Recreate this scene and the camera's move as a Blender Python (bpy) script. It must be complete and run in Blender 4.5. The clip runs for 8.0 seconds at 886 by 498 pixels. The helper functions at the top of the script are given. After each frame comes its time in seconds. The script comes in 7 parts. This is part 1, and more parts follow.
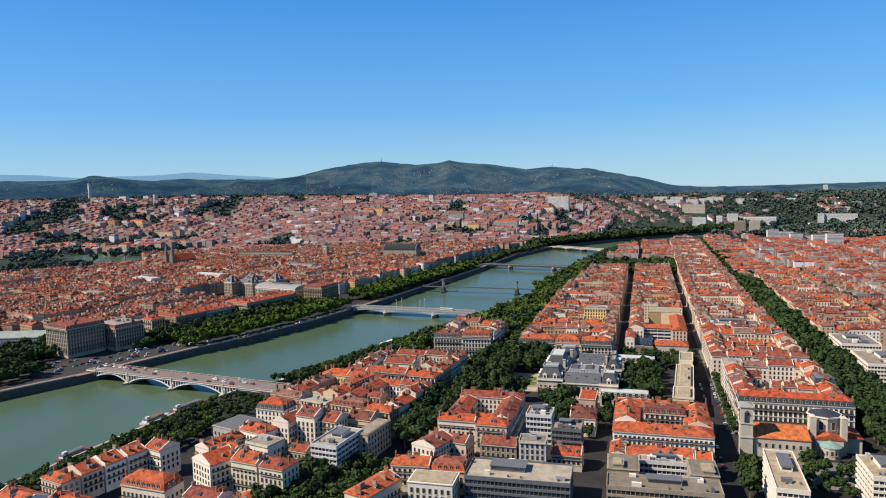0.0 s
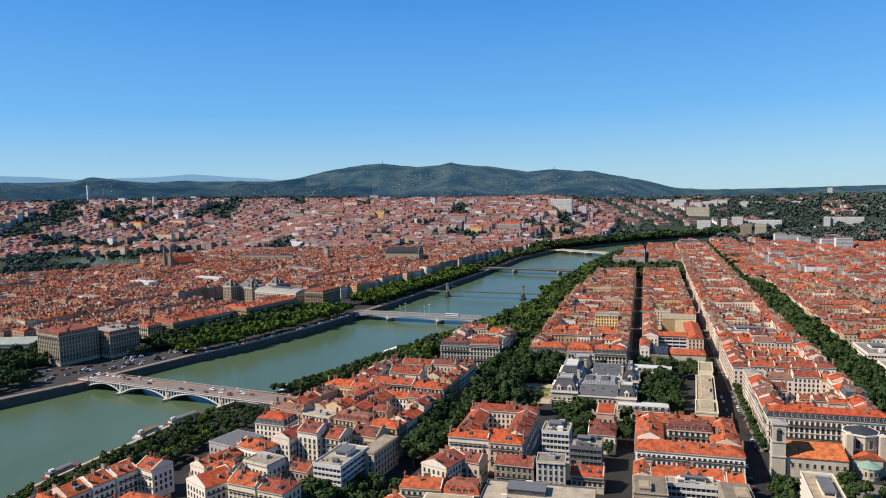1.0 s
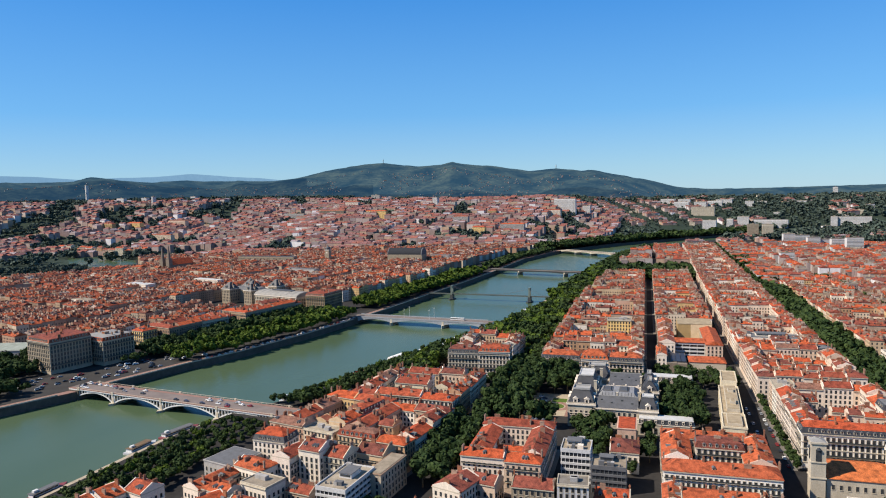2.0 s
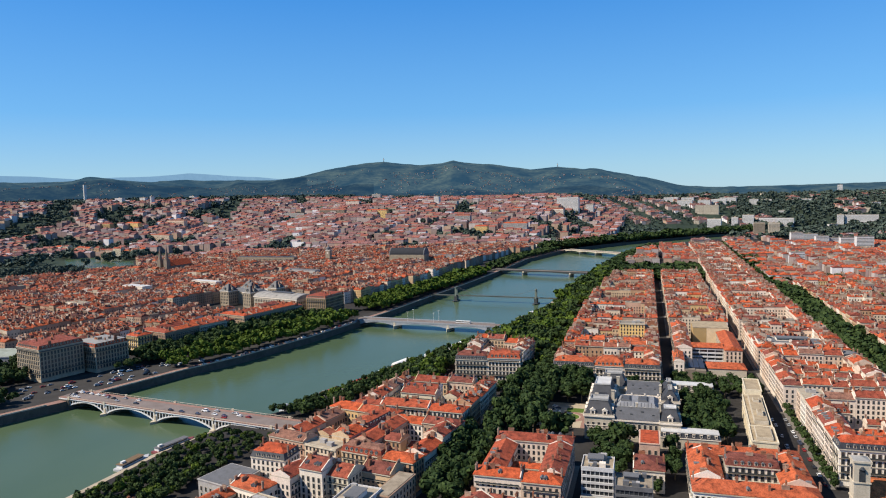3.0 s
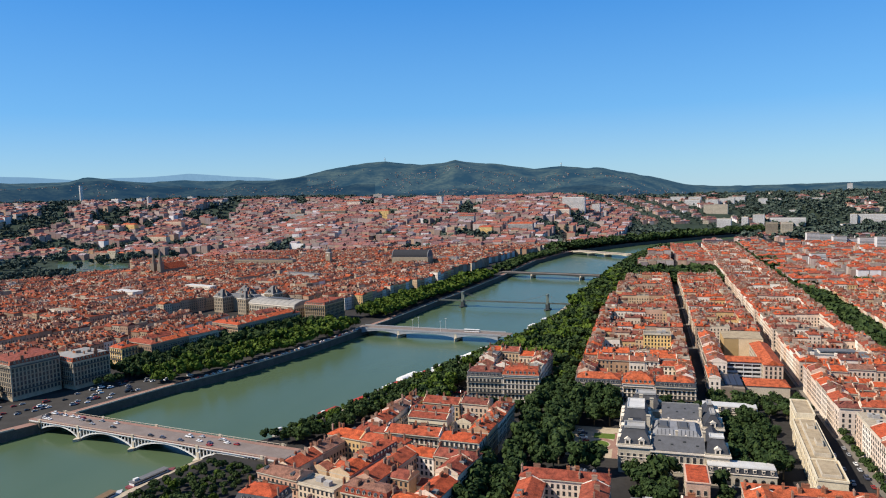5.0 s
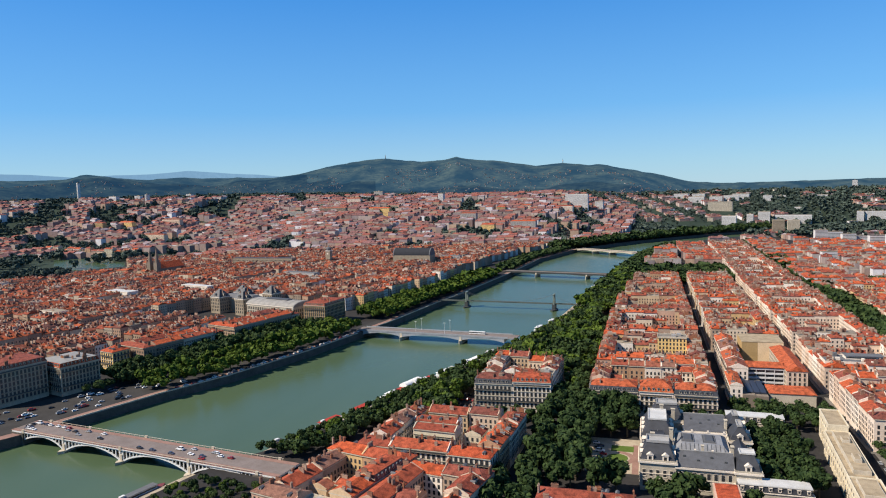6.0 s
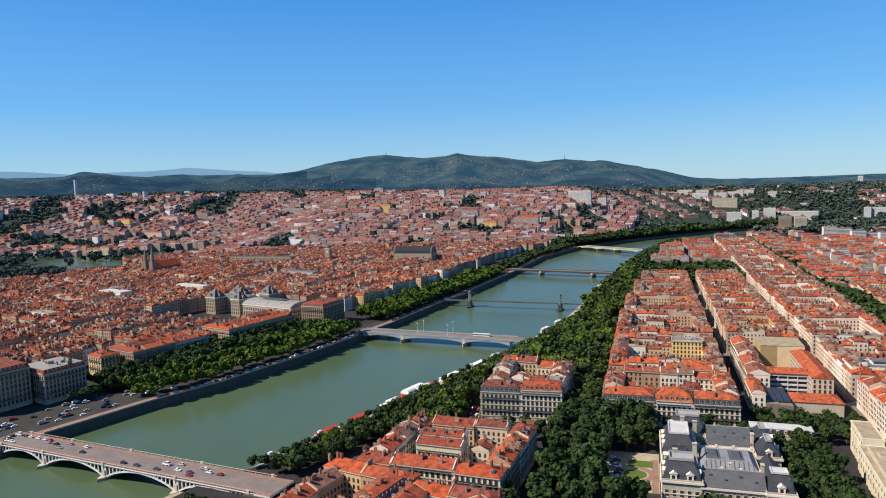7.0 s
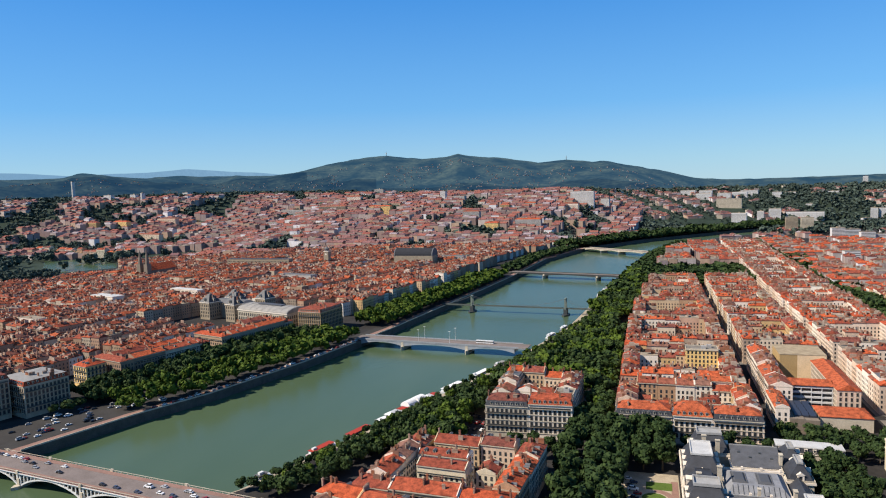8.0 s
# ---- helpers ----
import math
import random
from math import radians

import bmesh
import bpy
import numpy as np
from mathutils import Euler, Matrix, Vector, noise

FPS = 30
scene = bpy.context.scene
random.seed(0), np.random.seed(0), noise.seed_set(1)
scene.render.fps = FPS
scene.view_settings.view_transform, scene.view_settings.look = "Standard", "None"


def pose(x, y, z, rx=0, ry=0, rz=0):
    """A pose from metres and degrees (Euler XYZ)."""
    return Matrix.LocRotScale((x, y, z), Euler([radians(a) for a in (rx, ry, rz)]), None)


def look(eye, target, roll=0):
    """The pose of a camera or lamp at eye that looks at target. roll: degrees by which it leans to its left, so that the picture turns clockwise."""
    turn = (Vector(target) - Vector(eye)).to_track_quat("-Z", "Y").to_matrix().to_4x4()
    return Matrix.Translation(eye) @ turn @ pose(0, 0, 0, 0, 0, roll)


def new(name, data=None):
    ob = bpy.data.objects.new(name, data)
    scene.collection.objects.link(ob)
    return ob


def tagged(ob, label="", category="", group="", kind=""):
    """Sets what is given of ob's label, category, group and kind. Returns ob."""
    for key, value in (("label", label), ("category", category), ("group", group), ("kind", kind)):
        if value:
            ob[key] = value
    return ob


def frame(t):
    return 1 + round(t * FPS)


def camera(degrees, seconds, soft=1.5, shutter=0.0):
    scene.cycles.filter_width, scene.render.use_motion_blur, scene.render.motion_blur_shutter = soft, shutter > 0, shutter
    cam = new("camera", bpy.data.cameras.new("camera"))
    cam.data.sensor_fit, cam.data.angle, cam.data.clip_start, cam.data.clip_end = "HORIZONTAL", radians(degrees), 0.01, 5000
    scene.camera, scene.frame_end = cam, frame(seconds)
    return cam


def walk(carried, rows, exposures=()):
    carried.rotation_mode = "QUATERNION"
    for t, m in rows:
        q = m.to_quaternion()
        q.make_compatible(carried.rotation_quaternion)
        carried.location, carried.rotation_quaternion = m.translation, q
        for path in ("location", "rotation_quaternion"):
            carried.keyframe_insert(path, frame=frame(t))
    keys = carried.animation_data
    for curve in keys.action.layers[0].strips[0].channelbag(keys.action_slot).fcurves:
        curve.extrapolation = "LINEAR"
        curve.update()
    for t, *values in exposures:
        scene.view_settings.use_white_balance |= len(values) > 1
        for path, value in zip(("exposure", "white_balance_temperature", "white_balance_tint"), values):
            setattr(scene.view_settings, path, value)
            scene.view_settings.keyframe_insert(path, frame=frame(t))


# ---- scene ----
cam = camera(65.8, 8.0, soft=1.08)
PATH = [
    (0, (-6.881, -16.208, 158.667), (-7.447, -14.297, 158.495), -1.4),
    (0.5, (-13.423, -5.552, 158.549), (-13.99, -3.641, 158.381), -1.4),
    (1, (-20.122, 6.042, 158.6), (-20.688, 7.953, 158.435), -1.3),
    (1.5, (-26.814, 18.67, 158.956), (-27.381, 20.581, 158.791), -1.3),
    (3, (-46.387, 54.453, 159.893), (-46.955, 56.363, 159.723), -1.5),
    (3.5, (-51.987, 66.554, 159.814), (-52.555, 68.465, 159.647), -1.5),
    (4, (-57.207, 78.967, 159.849), (-57.775, 80.877, 159.683), -1.5),
    (4.5, (-62.287, 91.436, 159.719), (-62.857, 93.345, 159.552), -1.6),
    (6, (-79.846, 129.072, 159.416), (-80.418, 130.98, 159.238), -1.7),
    (6.5, (-85.305, 142.061, 159.465), (-85.878, 143.968, 159.282), -1.7),
    (7, (-90.048, 155.84, 159.378), (-90.622, 157.747, 159.19), -1.8),
    (7.5, (-94.29, 168.613, 159.526), (-94.865, 170.52, 159.339), -1.9),
    (8, (-98.891, 182.405, 159.283), (-99.467, 184.311, 159.098), -1.9),
]
walk(cam, [(t, look(eye, target, roll)) for t, eye, target, roll in PATH])

# ---- light ----
SUN_AZ, SUN_EL = radians(241), radians(43)      # compass bearing from +Y, clockwise
world = bpy.data.worlds.new("sky")
scene.world = world
world.use_nodes = True
wn = world.node_tree
sky = wn.nodes.new("ShaderNodeTexSky")
sky.sky_type = "NISHITA"
sky.sun_disc = False
sky.sun_elevation, sky.sun_rotation = SUN_EL, SUN_AZ
sky.air_density, sky.dust_density, sky.ozone_density = 1.1, 0.0, 2.0
deeper = wn.nodes.new("ShaderNodeMixRGB")      # a clear, deep blue summer sky
deeper.blend_type = "MULTIPLY"
deeper.inputs[0].default_value, deeper.inputs[2].default_value = 1.0, (0.50, 0.86, 1.34, 1)
wn.links.new(sky.outputs[0], deeper.inputs[1])
# clear air: pale at the horizon, deep blue overhead
where = wn.nodes.new("ShaderNodeTexCoord")
height = wn.nodes.new("ShaderNodeSeparateXYZ")
fade = wn.nodes.new("ShaderNodeValToRGB")
tones = ((0.0, (0.50, 0.73, 0.92)), (0.03, (0.43, 0.70, 0.93)), (0.11, (0.19, 0.54, 1.0)), (0.27, (0.055, 0.35, 0.93)), (0.45, (0.06, 0.25, 0.62)), (1.0, (0.06, 0.17, 0.40)))
while len(fade.color_ramp.elements) < len(tones):
    fade.color_ramp.elements.new(0.5)
for e, (p, c) in zip(fade.color_ramp.elements, tones):
    e.position, e.color = p, (*c, 1)
wn.links.new(where.outputs["Generated"], height.inputs[0])
wn.links.new(height.outputs["Z"], fade.inputs[0])
brighter = wn.nodes.new("ShaderNodeMixRGB")
brighter.blend_type = "MULTIPLY"
brighter.inputs[0].default_value, brighter.inputs[2].default_value = 1.0, (8, 8, 8, 1)
wn.links.new(fade.outputs[0], brighter.inputs[1])
both = wn.nodes.new("ShaderNodeMixRGB")
both.inputs[0].default_value = 0.7
wn.links.new(deeper.outputs[0], both.inputs[1])
wn.links.new(brighter.outputs[0], both.inputs[2])
wn.links.new(both.outputs[0], wn.nodes["Background"].inputs[0])
wn.nodes["Background"].inputs[1].default_value = 0.072
sun = new("sun", bpy.data.lights.new("sun", "SUN"))
sun.data.energy, sun.data.angle, sun.data.color = 4.9, radians(0.6), (1.0, 0.90, 0.77)
to_sun = Vector((math.sin(SUN_AZ) * math.cos(SUN_EL), math.cos(SUN_AZ) * math.cos(SUN_EL), math.sin(SUN_EL)))
sun.matrix_world = look((0, 0, 900), Vector((0, 0, 900)) - to_sun)
scene.view_settings.exposure = 0.59


# ---- materials ----
def material(name, rough=0.8, metal=0.0):
    m = bpy.data.materials.new(name)
    m.use_nodes = True
    t = m.node_tree
    b = t.nodes["Principled BSDF"]
    b.inputs["Roughness"].default_value, b.inputs["Metallic"].default_value = rough, metal
    return m, t, b


def ramp(t, stops):
    n = t.nodes.new("ShaderNodeValToRGB")
    e = n.color_ramp.elements
    while len(e) < len(stops):
        e.new(0.5)
    for k, (p, c) in enumerate(stops):
        e[k].position, e[k].color = p, (*c, 1)
    return n


def noise_node(t, size, detail=4.0, coords="Object", stretch=(1, 1, 1)):
    """Noise with patches about `size` metres across."""
    c = t.nodes.new("ShaderNodeTexCoord")
    mp = t.nodes.new("ShaderNodeMapping")
    mp.inputs["Scale"].default_value = stretch
    n = t.nodes.new("ShaderNodeTexNoise")
    n.inputs["Scale"].default_value, n.inputs["Detail"].default_value = 1.0 / size, detail
    t.links.new(c.outputs[coords], mp.inputs[0])
    t.links.new(mp.outputs[0], n.inputs["Vector"])
    return n


def blend(t, kind, fac, a, b):
    n = t.nodes.new("ShaderNodeMixRGB")
    n.blend_type = kind
    for k, v in zip(("Fac", "Color1", "Color2"), (fac, a, b)):
        if isinstance(v, bpy.types.NodeSocket):
            t.links.new(v, n.inputs[k])
        elif isinstance(v, tuple):
            n.inputs[k].default_value = (*v, 1)
        else:
            n.inputs[k].default_value = v
    return n.outputs[0]


def picked(t, island, stops):
    """A colour for each object, or for each loose piece of a joined mesh."""
    if island:
        src = t.nodes.new("ShaderNodeNewGeometry").outputs["Random Per Island"]
    else:
        src = t.nodes.new("ShaderNodeObjectInfo").outputs["Random"]
    r = ramp(t, stops)
    r.color_ramp.interpolation = "CONSTANT" if len(stops) > 5 else "LINEAR"
    t.links.new(src, r.inputs[0])
    return r.outputs[0]


def bump(t, b, height, strength, dist):
    n = t.nodes.new("ShaderNodeBump")
    n.inputs["Strength"].default_value, n.inputs["Distance"].default_value = strength, dist
    t.links.new(height, n.inputs["Height"])
    t.links.new(n.outputs[0], b.inputs["Normal"])


def weathered(name, stops, island=False, rough=0.85, big=6.0, small=0.7, amount=0.45, stretch=(1, 1, 1), relief=0.05):
    """Picked colour, broad stains and fine grain."""
    m, t, b = material(name, rough)
    col = picked(t, island, stops) if len(stops) > 1 else stops[0][1]
    n1 = noise_node(t, big, 3.0, stretch=stretch)
    r1 = ramp(t, [(0.3, (0.55, 0.53, 0.5)), (0.62, (1, 1, 1))])
    t.links.new(n1.outputs[0], r1.inputs[0])
    c = blend(t, "MULTIPLY", amount, col, r1.outputs[0])
    n2 = noise_node(t, small, 5.0)
    r2 = ramp(t, [(0.35, (0.72, 0.72, 0.72)), (0.6, (1.08, 1.08, 1.08))])
    t.links.new(n2.outputs[0], r2.inputs[0])
    c = blend(t, "MULTIPLY", 0.5, c, r2.outputs[0])
    t.links.new(c, b.inputs["Base Color"])
    bump(t, b, n2.outputs[0], 0.35, relief)
    b.inputs["Specular IOR Level"].default_value = 0.5 if rough < 0.7 else 0.12
    return m


WALLS = [(0.0, (0.562, 0.409, 0.261)), (0.14, (0.649, 0.522, 0.390)), (0.28, (0.454, 0.282, 0.170)), (0.4, (0.735, 0.645, 0.531)),
         (0.52, (0.519, 0.333, 0.240)), (0.64, (0.606, 0.409, 0.200)), (0.76, (0.400, 0.296, 0.220)), (0.88, (0.789, 0.705, 0.611))]
WALLS_OLD = [(0.0, (0.37, 0.265, 0.18)), (0.16, (0.43, 0.355, 0.27)), (0.32, (0.29, 0.195, 0.135)), (0.46, (0.40, 0.26, 0.18)),
             (0.6, (0.33, 0.265, 0.205)), (0.74, (0.50, 0.42, 0.32)), (0.86, (0.26, 0.19, 0.145)), (0.93, (0.64, 0.60, 0.54))]
TILES = [(0.0, (0.422, 0.083, 0.034)), (0.12, (0.268, 0.066, 0.039)), (0.23, (0.483, 0.105, 0.040)), (0.34, (0.285, 0.074, 0.043)), (0.44, (0.288, 0.099, 0.061)),
         (0.53, (0.452, 0.091, 0.034)), (0.64, (0.255, 0.074, 0.050)), (0.75, (0.380, 0.087, 0.042)), (0.84, (0.190, 0.064, 0.047)), (0.93, (0.246, 0.124, 0.088))]
TILES_OLD = [(0.0, (0.290, 0.077, 0.040)), (0.14, (0.234, 0.072, 0.044)), (0.3, (0.357, 0.086, 0.038)), (0.45, (0.178, 0.067, 0.048)),
             (0.6, (0.280, 0.067, 0.035)), (0.72, (0.392, 0.095, 0.038)), (0.84, (0.153, 0.069, 0.054)), (0.94, (0.387, 0.297, 0.246))]


WALLS_PALE = [(0.0, (0.648, 0.523, 0.412)), (0.3, (0.756, 0.648, 0.550)), (0.6, (0.562, 0.431, 0.328)), (0.8, (0.670, 0.504, 0.381)), (1.0, (0.840, 0.791, 0.697))]
# far walls and tiles have haze mixed in: less red, more blue
WALLS_HAZED = [(0.0, (0.323, 0.240, 0.210)), (0.16, (0.421, 0.333, 0.299)), (0.3, (0.274, 0.191, 0.168)), (0.44, (0.412, 0.289, 0.210)),
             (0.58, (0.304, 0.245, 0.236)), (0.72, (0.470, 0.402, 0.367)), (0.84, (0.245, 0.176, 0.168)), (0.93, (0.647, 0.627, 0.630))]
TILES_HAZED = [(0.0, (0.270, 0.112, 0.093)), (0.15, (0.214, 0.103, 0.093)), (0.3, (0.307, 0.116, 0.086)), (0.45, (0.195, 0.103, 0.103)),
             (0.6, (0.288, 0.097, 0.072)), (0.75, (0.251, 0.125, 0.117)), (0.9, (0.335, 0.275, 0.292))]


def tiled(name, stops, island=False):
    """Canal tiles: courses down the slope, patched and weathered."""
    m, t, b = material(name, 0.82)
    col = picked(t, island, stops)
    n1 = noise_node(t, 2.6, 5.0)
    r1 = ramp(t, [(0.34, (0.42, 0.43, 0.46)), (0.47, (0.80, 0.79, 0.80)), (0.6, (1.08, 1.05, 1.03)), (0.7, (1.14, 1.22, 1.30))])
    t.links.new(n1.outputs[0], r1.inputs[0])
    c = blend(t, "MULTIPLY", 0.85, col, r1.outputs[0])
    n2 = noise_node(t, 0.5, 4.0)
    r2 = ramp(t, [(0.36, (0.45, 0.45, 0.47)), (0.62, (1.2, 1.17, 1.12))])
    t.links.new(n2.outputs[0], r2.inputs[0])
    c = blend(t, "MULTIPLY", 0.6, c, r2.outputs[0])
    t.links.new(c, b.inputs["Base Color"])
    cd = t.nodes.new("ShaderNodeTexCoord")
    w = t.nodes.new("ShaderNodeTexWave")
    w.inputs["Scale"].default_value, w.inputs["Distortion"].default_value = 1.6, 0.4
    t.links.new(cd.outputs["Object"], w.inputs["Vector"])
    bump(t, b, w.outputs[0], 0.5, 0.06)
    b.inputs["Specular IOR Level"].default_value = 0.15
    return m


M = {}
M["wall"] = weathered("plaster", WALLS, stretch=(1, 1, 0.35))
M["wall_many"] = weathered("plaster_joined", WALLS, True, stretch=(1, 1, 0.35))
M["wall_old"] = weathered("old_plaster_joined", WALLS_OLD, True, stretch=(1, 1, 0.35))
M["wall_dim"] = weathered("grey_plaster_mix", WALLS_OLD, stretch=(1, 1, 0.35))
M["wall_pale"] = weathered("pale_plaster", WALLS_PALE, stretch=(1, 1, 0.35), amount=0.3)
M["wall_pale_many"] = weathered("pale_plaster_joined", WALLS_PALE, True, stretch=(1, 1, 0.35), amount=0.3)
M["wall_far"] = weathered("hazed_plaster_joined", WALLS_HAZED, True, stretch=(1, 1, 0.35))
M["tile_far"] = tiled("hazed_tiles_joined", TILES_HAZED, True)
M["tile"] = tiled("roof_tiles", TILES)
M["tile_many"] = tiled("roof_tiles_joined", TILES, True)
M["tile_old"] = tiled("old_roof_tiles_joined", TILES_OLD, True)
M["tile_bright"] = tiled("new_roof_tiles", [(0.0, (0.50, 0.122, 0.047)), (0.5, (0.40, 0.098, 0.043)), (1.0, (0.45, 0.108, 0.043))])
M["tile_new"] = tiled("newly_laid_roof_tiles", [(0.0, (0.56, 0.165, 0.055)), (1.0, (0.54, 0.155, 0.05))])
M["stone"] = weathered("cut_stone", [(0, (0.32, 0.262, 0.19))], big=4)
M["pale_stone"] = weathered("pale_stone", [(0, (0.50, 0.44, 0.345))], big=5, stretch=(1, 1, 0.4))
M["slab_white"] = weathered("weathered_white_concrete", [(0, (0.56, 0.55, 0.54))], big=9, amount=0.3, stretch=(1, 1, 0.3))
M["white_wall"] = weathered("white_plaster", [(0, (0.71, 0.625, 0.52))], big=5, amount=0.25, stretch=(1, 1, 0.3))
M["cream_wall"] = weathered("cream_stone", [(0, (0.64, 0.56, 0.41))], big=6, amount=0.4, stretch=(1, 1, 0.3))
M["grey_wall"] = weathered("grey_plaster", [(0, (0.359, 0.343, 0.328))], big=5, amount=0.35)
M["yellow_wall"] = weathered("ochre_plaster", [(0, (0.76, 0.52, 0.21))], big=5, amount=0.3)
M["peach_wall"] = weathered("peach_plaster", [(0, (0.72, 0.54, 0.34))], big=8, amount=0.3)
M["tan_wall"] = weathered("tan_plaster", [(0, (0.406, 0.281, 0.133))], big=8, amount=0.3)
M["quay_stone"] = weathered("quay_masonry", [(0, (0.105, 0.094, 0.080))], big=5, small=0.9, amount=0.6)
M["brick"] = weathered("chimney_brick", [(0.0, (0.328, 0.133, 0.070)), (0.5, (0.234, 0.117, 0.078)), (1.0, (0.390, 0.281, 0.211))], big=1.2, small=0.3)
M["brick_many"] = weathered("chimney_brick_joined", [(0.0, (0.30, 0.125, 0.070)), (0.4, (0.20, 0.105, 0.078)), (0.65, (0.34, 0.23, 0.17)), (1.0, (0.46, 0.37, 0.29))], True, big=1.2, small=0.3)
M["slate"] = weathered("slate_roof", [(0, (0.037, 0.039, 0.046))], rough=0.6, big=3, small=0.5, amount=0.8)
M["zinc"] = weathered("zinc_roof", [(0, (0.133, 0.136, 0.144))], rough=0.8, big=3, small=0.5, amount=0.4)
M["flat_roof"] = weathered("gravel_roof", [(0.0, (0.33, 0.27, 0.195)), (0.5, (0.20, 0.18, 0.155)), (1.0, (0.40, 0.335, 0.25))], big=4, small=0.5, amount=0.7)
M["white_paint"] = weathered("white_painted_steel", [(0, (0.662, 0.662, 0.644))], rough=0.5, big=3, amount=0.35)
M["blue_paint"] = weathered("grey_blue_painted_steel", [(0, (0.30, 0.32, 0.35))], rough=0.5, big=3, amount=0.35)
M["asphalt"] = weathered("asphalt", [(0, (0.039, 0.037, 0.037))], rough=0.9, big=14, small=1.5, amount=0.5)
M["road"] = weathered("dusty_asphalt", [(0, (0.050, 0.047, 0.044))], rough=0.9, big=12, small=1.2, amount=0.5)
M["pavement"] = weathered("paving", [(0, (0.172, 0.156, 0.136))], rough=0.9, big=7, small=0.8, amount=0.5)
M["red_paving"] = weathered("reddish_paving", [(0, (0.265, 0.160, 0.129))], rough=0.9, big=9, small=0.8, amount=0.4)
M["ground"] = weathered("town_ground", [(0, (0.036, 0.034, 0.033))], rough=0.95, big=25, small=3, amount=0.7)
M["woods"] = weathered("wooded_ground", [(0, (0.032, 0.048, 0.034))], rough=0.95, big=90, small=9, amount=0.7, relief=2.0)
M["village_wall"] = weathered("far_village_plaster", [(0.0, (0.16, 0.16, 0.165)), (1.0, (0.46, 0.45, 0.44))], True)
M["village_roof"] = weathered("far_village_tiles", [(0.0, (0.13, 0.09, 0.075)), (1.0, (0.22, 0.15, 0.12))], True)
M["sand"] = weathered("gravel_path", [(0, (0.390, 0.328, 0.242))], rough=0.95, big=4, small=0.6)
M["grass"] = weathered("lawn", [(0, (0.086, 0.133, 0.027))], rough=0.95, big=3, small=0.3)
M["wood"] = weathered("timber", [(0, (0.172, 0.117, 0.070))], big=2, small=0.3)
M["bark"] = weathered("bark", [(0, (0.125, 0.101, 0.070))], big=1, small=0.2)
M["pale_zinc"] = weathered("pale_zinc_roof", [(0, (0.27, 0.265, 0.255))], rough=0.75, big=3, small=0.5, amount=0.4)
M["copper"] = weathered("green_copper", [(0, (0.203, 0.328, 0.273))], rough=0.6, big=2, small=0.4)
M["grey_green"] = weathered("grey_green_paint", [(0, (0.15, 0.18, 0.15))], rough=0.6, big=2, small=0.4)
M["deck_green"] = weathered("dark_green_paint", [(0, (0.085, 0.10, 0.088))], rough=0.6, big=2, small=0.4)
M["canvas"] = weathered("white_canvas", [(0, (0.754, 0.745, 0.718))], rough=0.7, big=3, amount=0.2)
M["red_canvas"] = weathered("red_canvas", [(0, (0.374, 0.047, 0.031))], rough=0.7, big=3, amount=0.3)
M["dark_metal"] = weathered("dark_iron", [(0, (0.047, 0.051, 0.051))], rough=0.5, big=2, amount=0.4)
M["rubber"] = weathered("rubber", [(0, (0.016, 0.016, 0.016))], rough=0.9)
M["hull"] = weathered("painted_hull", [(0.0, (0.039, 0.047, 0.062)), (0.4, (0.273, 0.039, 0.031)), (0.7, (0.644, 0.644, 0.626)), (1.0, (0.078, 0.094, 0.125))], rough=0.5)
m, t, b = material("car_paint", 0.25)
t.links.new(picked(t, False, [(0.0, (0.75, 0.75, 0.75)), (0.22, (0.03, 0.03, 0.035)), (0.4, (0.30, 0.31, 0.33)), (0.58, (0.8, 0.8, 0.78)),
                              (0.72, (0.06, 0.07, 0.11)), (0.84, (0.28, 0.03, 0.03)), (0.93, (0.45, 0.46, 0.48))]), b.inputs["Base Color"])
M["car"] = m
m, t, b = material("window_glass", 0.12)
n = noise_node(t, 5.0, 2.0)
r = ramp(t, [(0.35, (0.015, 0.018, 0.022)), (0.65, (0.06, 0.065, 0.07))])
t.links.new(n.outputs[0], r.inputs[0])
t.links.new(r.outputs[0], b.inputs["Base Color"])
M["glass"] = m
m, t, b = material("skylight_glass", 0.6)
b.inputs["Base Color"].default_value = (0.075, 0.078, 0.085, 1)
b.inputs["Specular IOR Level"].default_value = 0.2
M["roof_glass"] = m
m, t, b = material("solar_glass", 0.4)
b.inputs["Base Color"].default_value = (0.03, 0.035, 0.05, 1)
M["blue_glass"] = m


def leafy(name, dark, light, island=True):
    m, t, b = material(name, 0.6)
    col = picked(t, island, [(0.0, dark), (1.0, light)])
    n = noise_node(t, 7.0, 3.0, coords="Object")
    r = ramp(t, [(0.35, (0.6, 0.65, 0.6)), (0.65, (1.15, 1.1, 0.95))])
    t.links.new(n.outputs[0], r.inputs[0])
    c = blend(t, "MULTIPLY", 0.8, col, r.outputs[0])
    t.links.new(c, b.inputs["Base Color"])
    b.inputs["Specular IOR Level"].default_value = 0.05
    return m


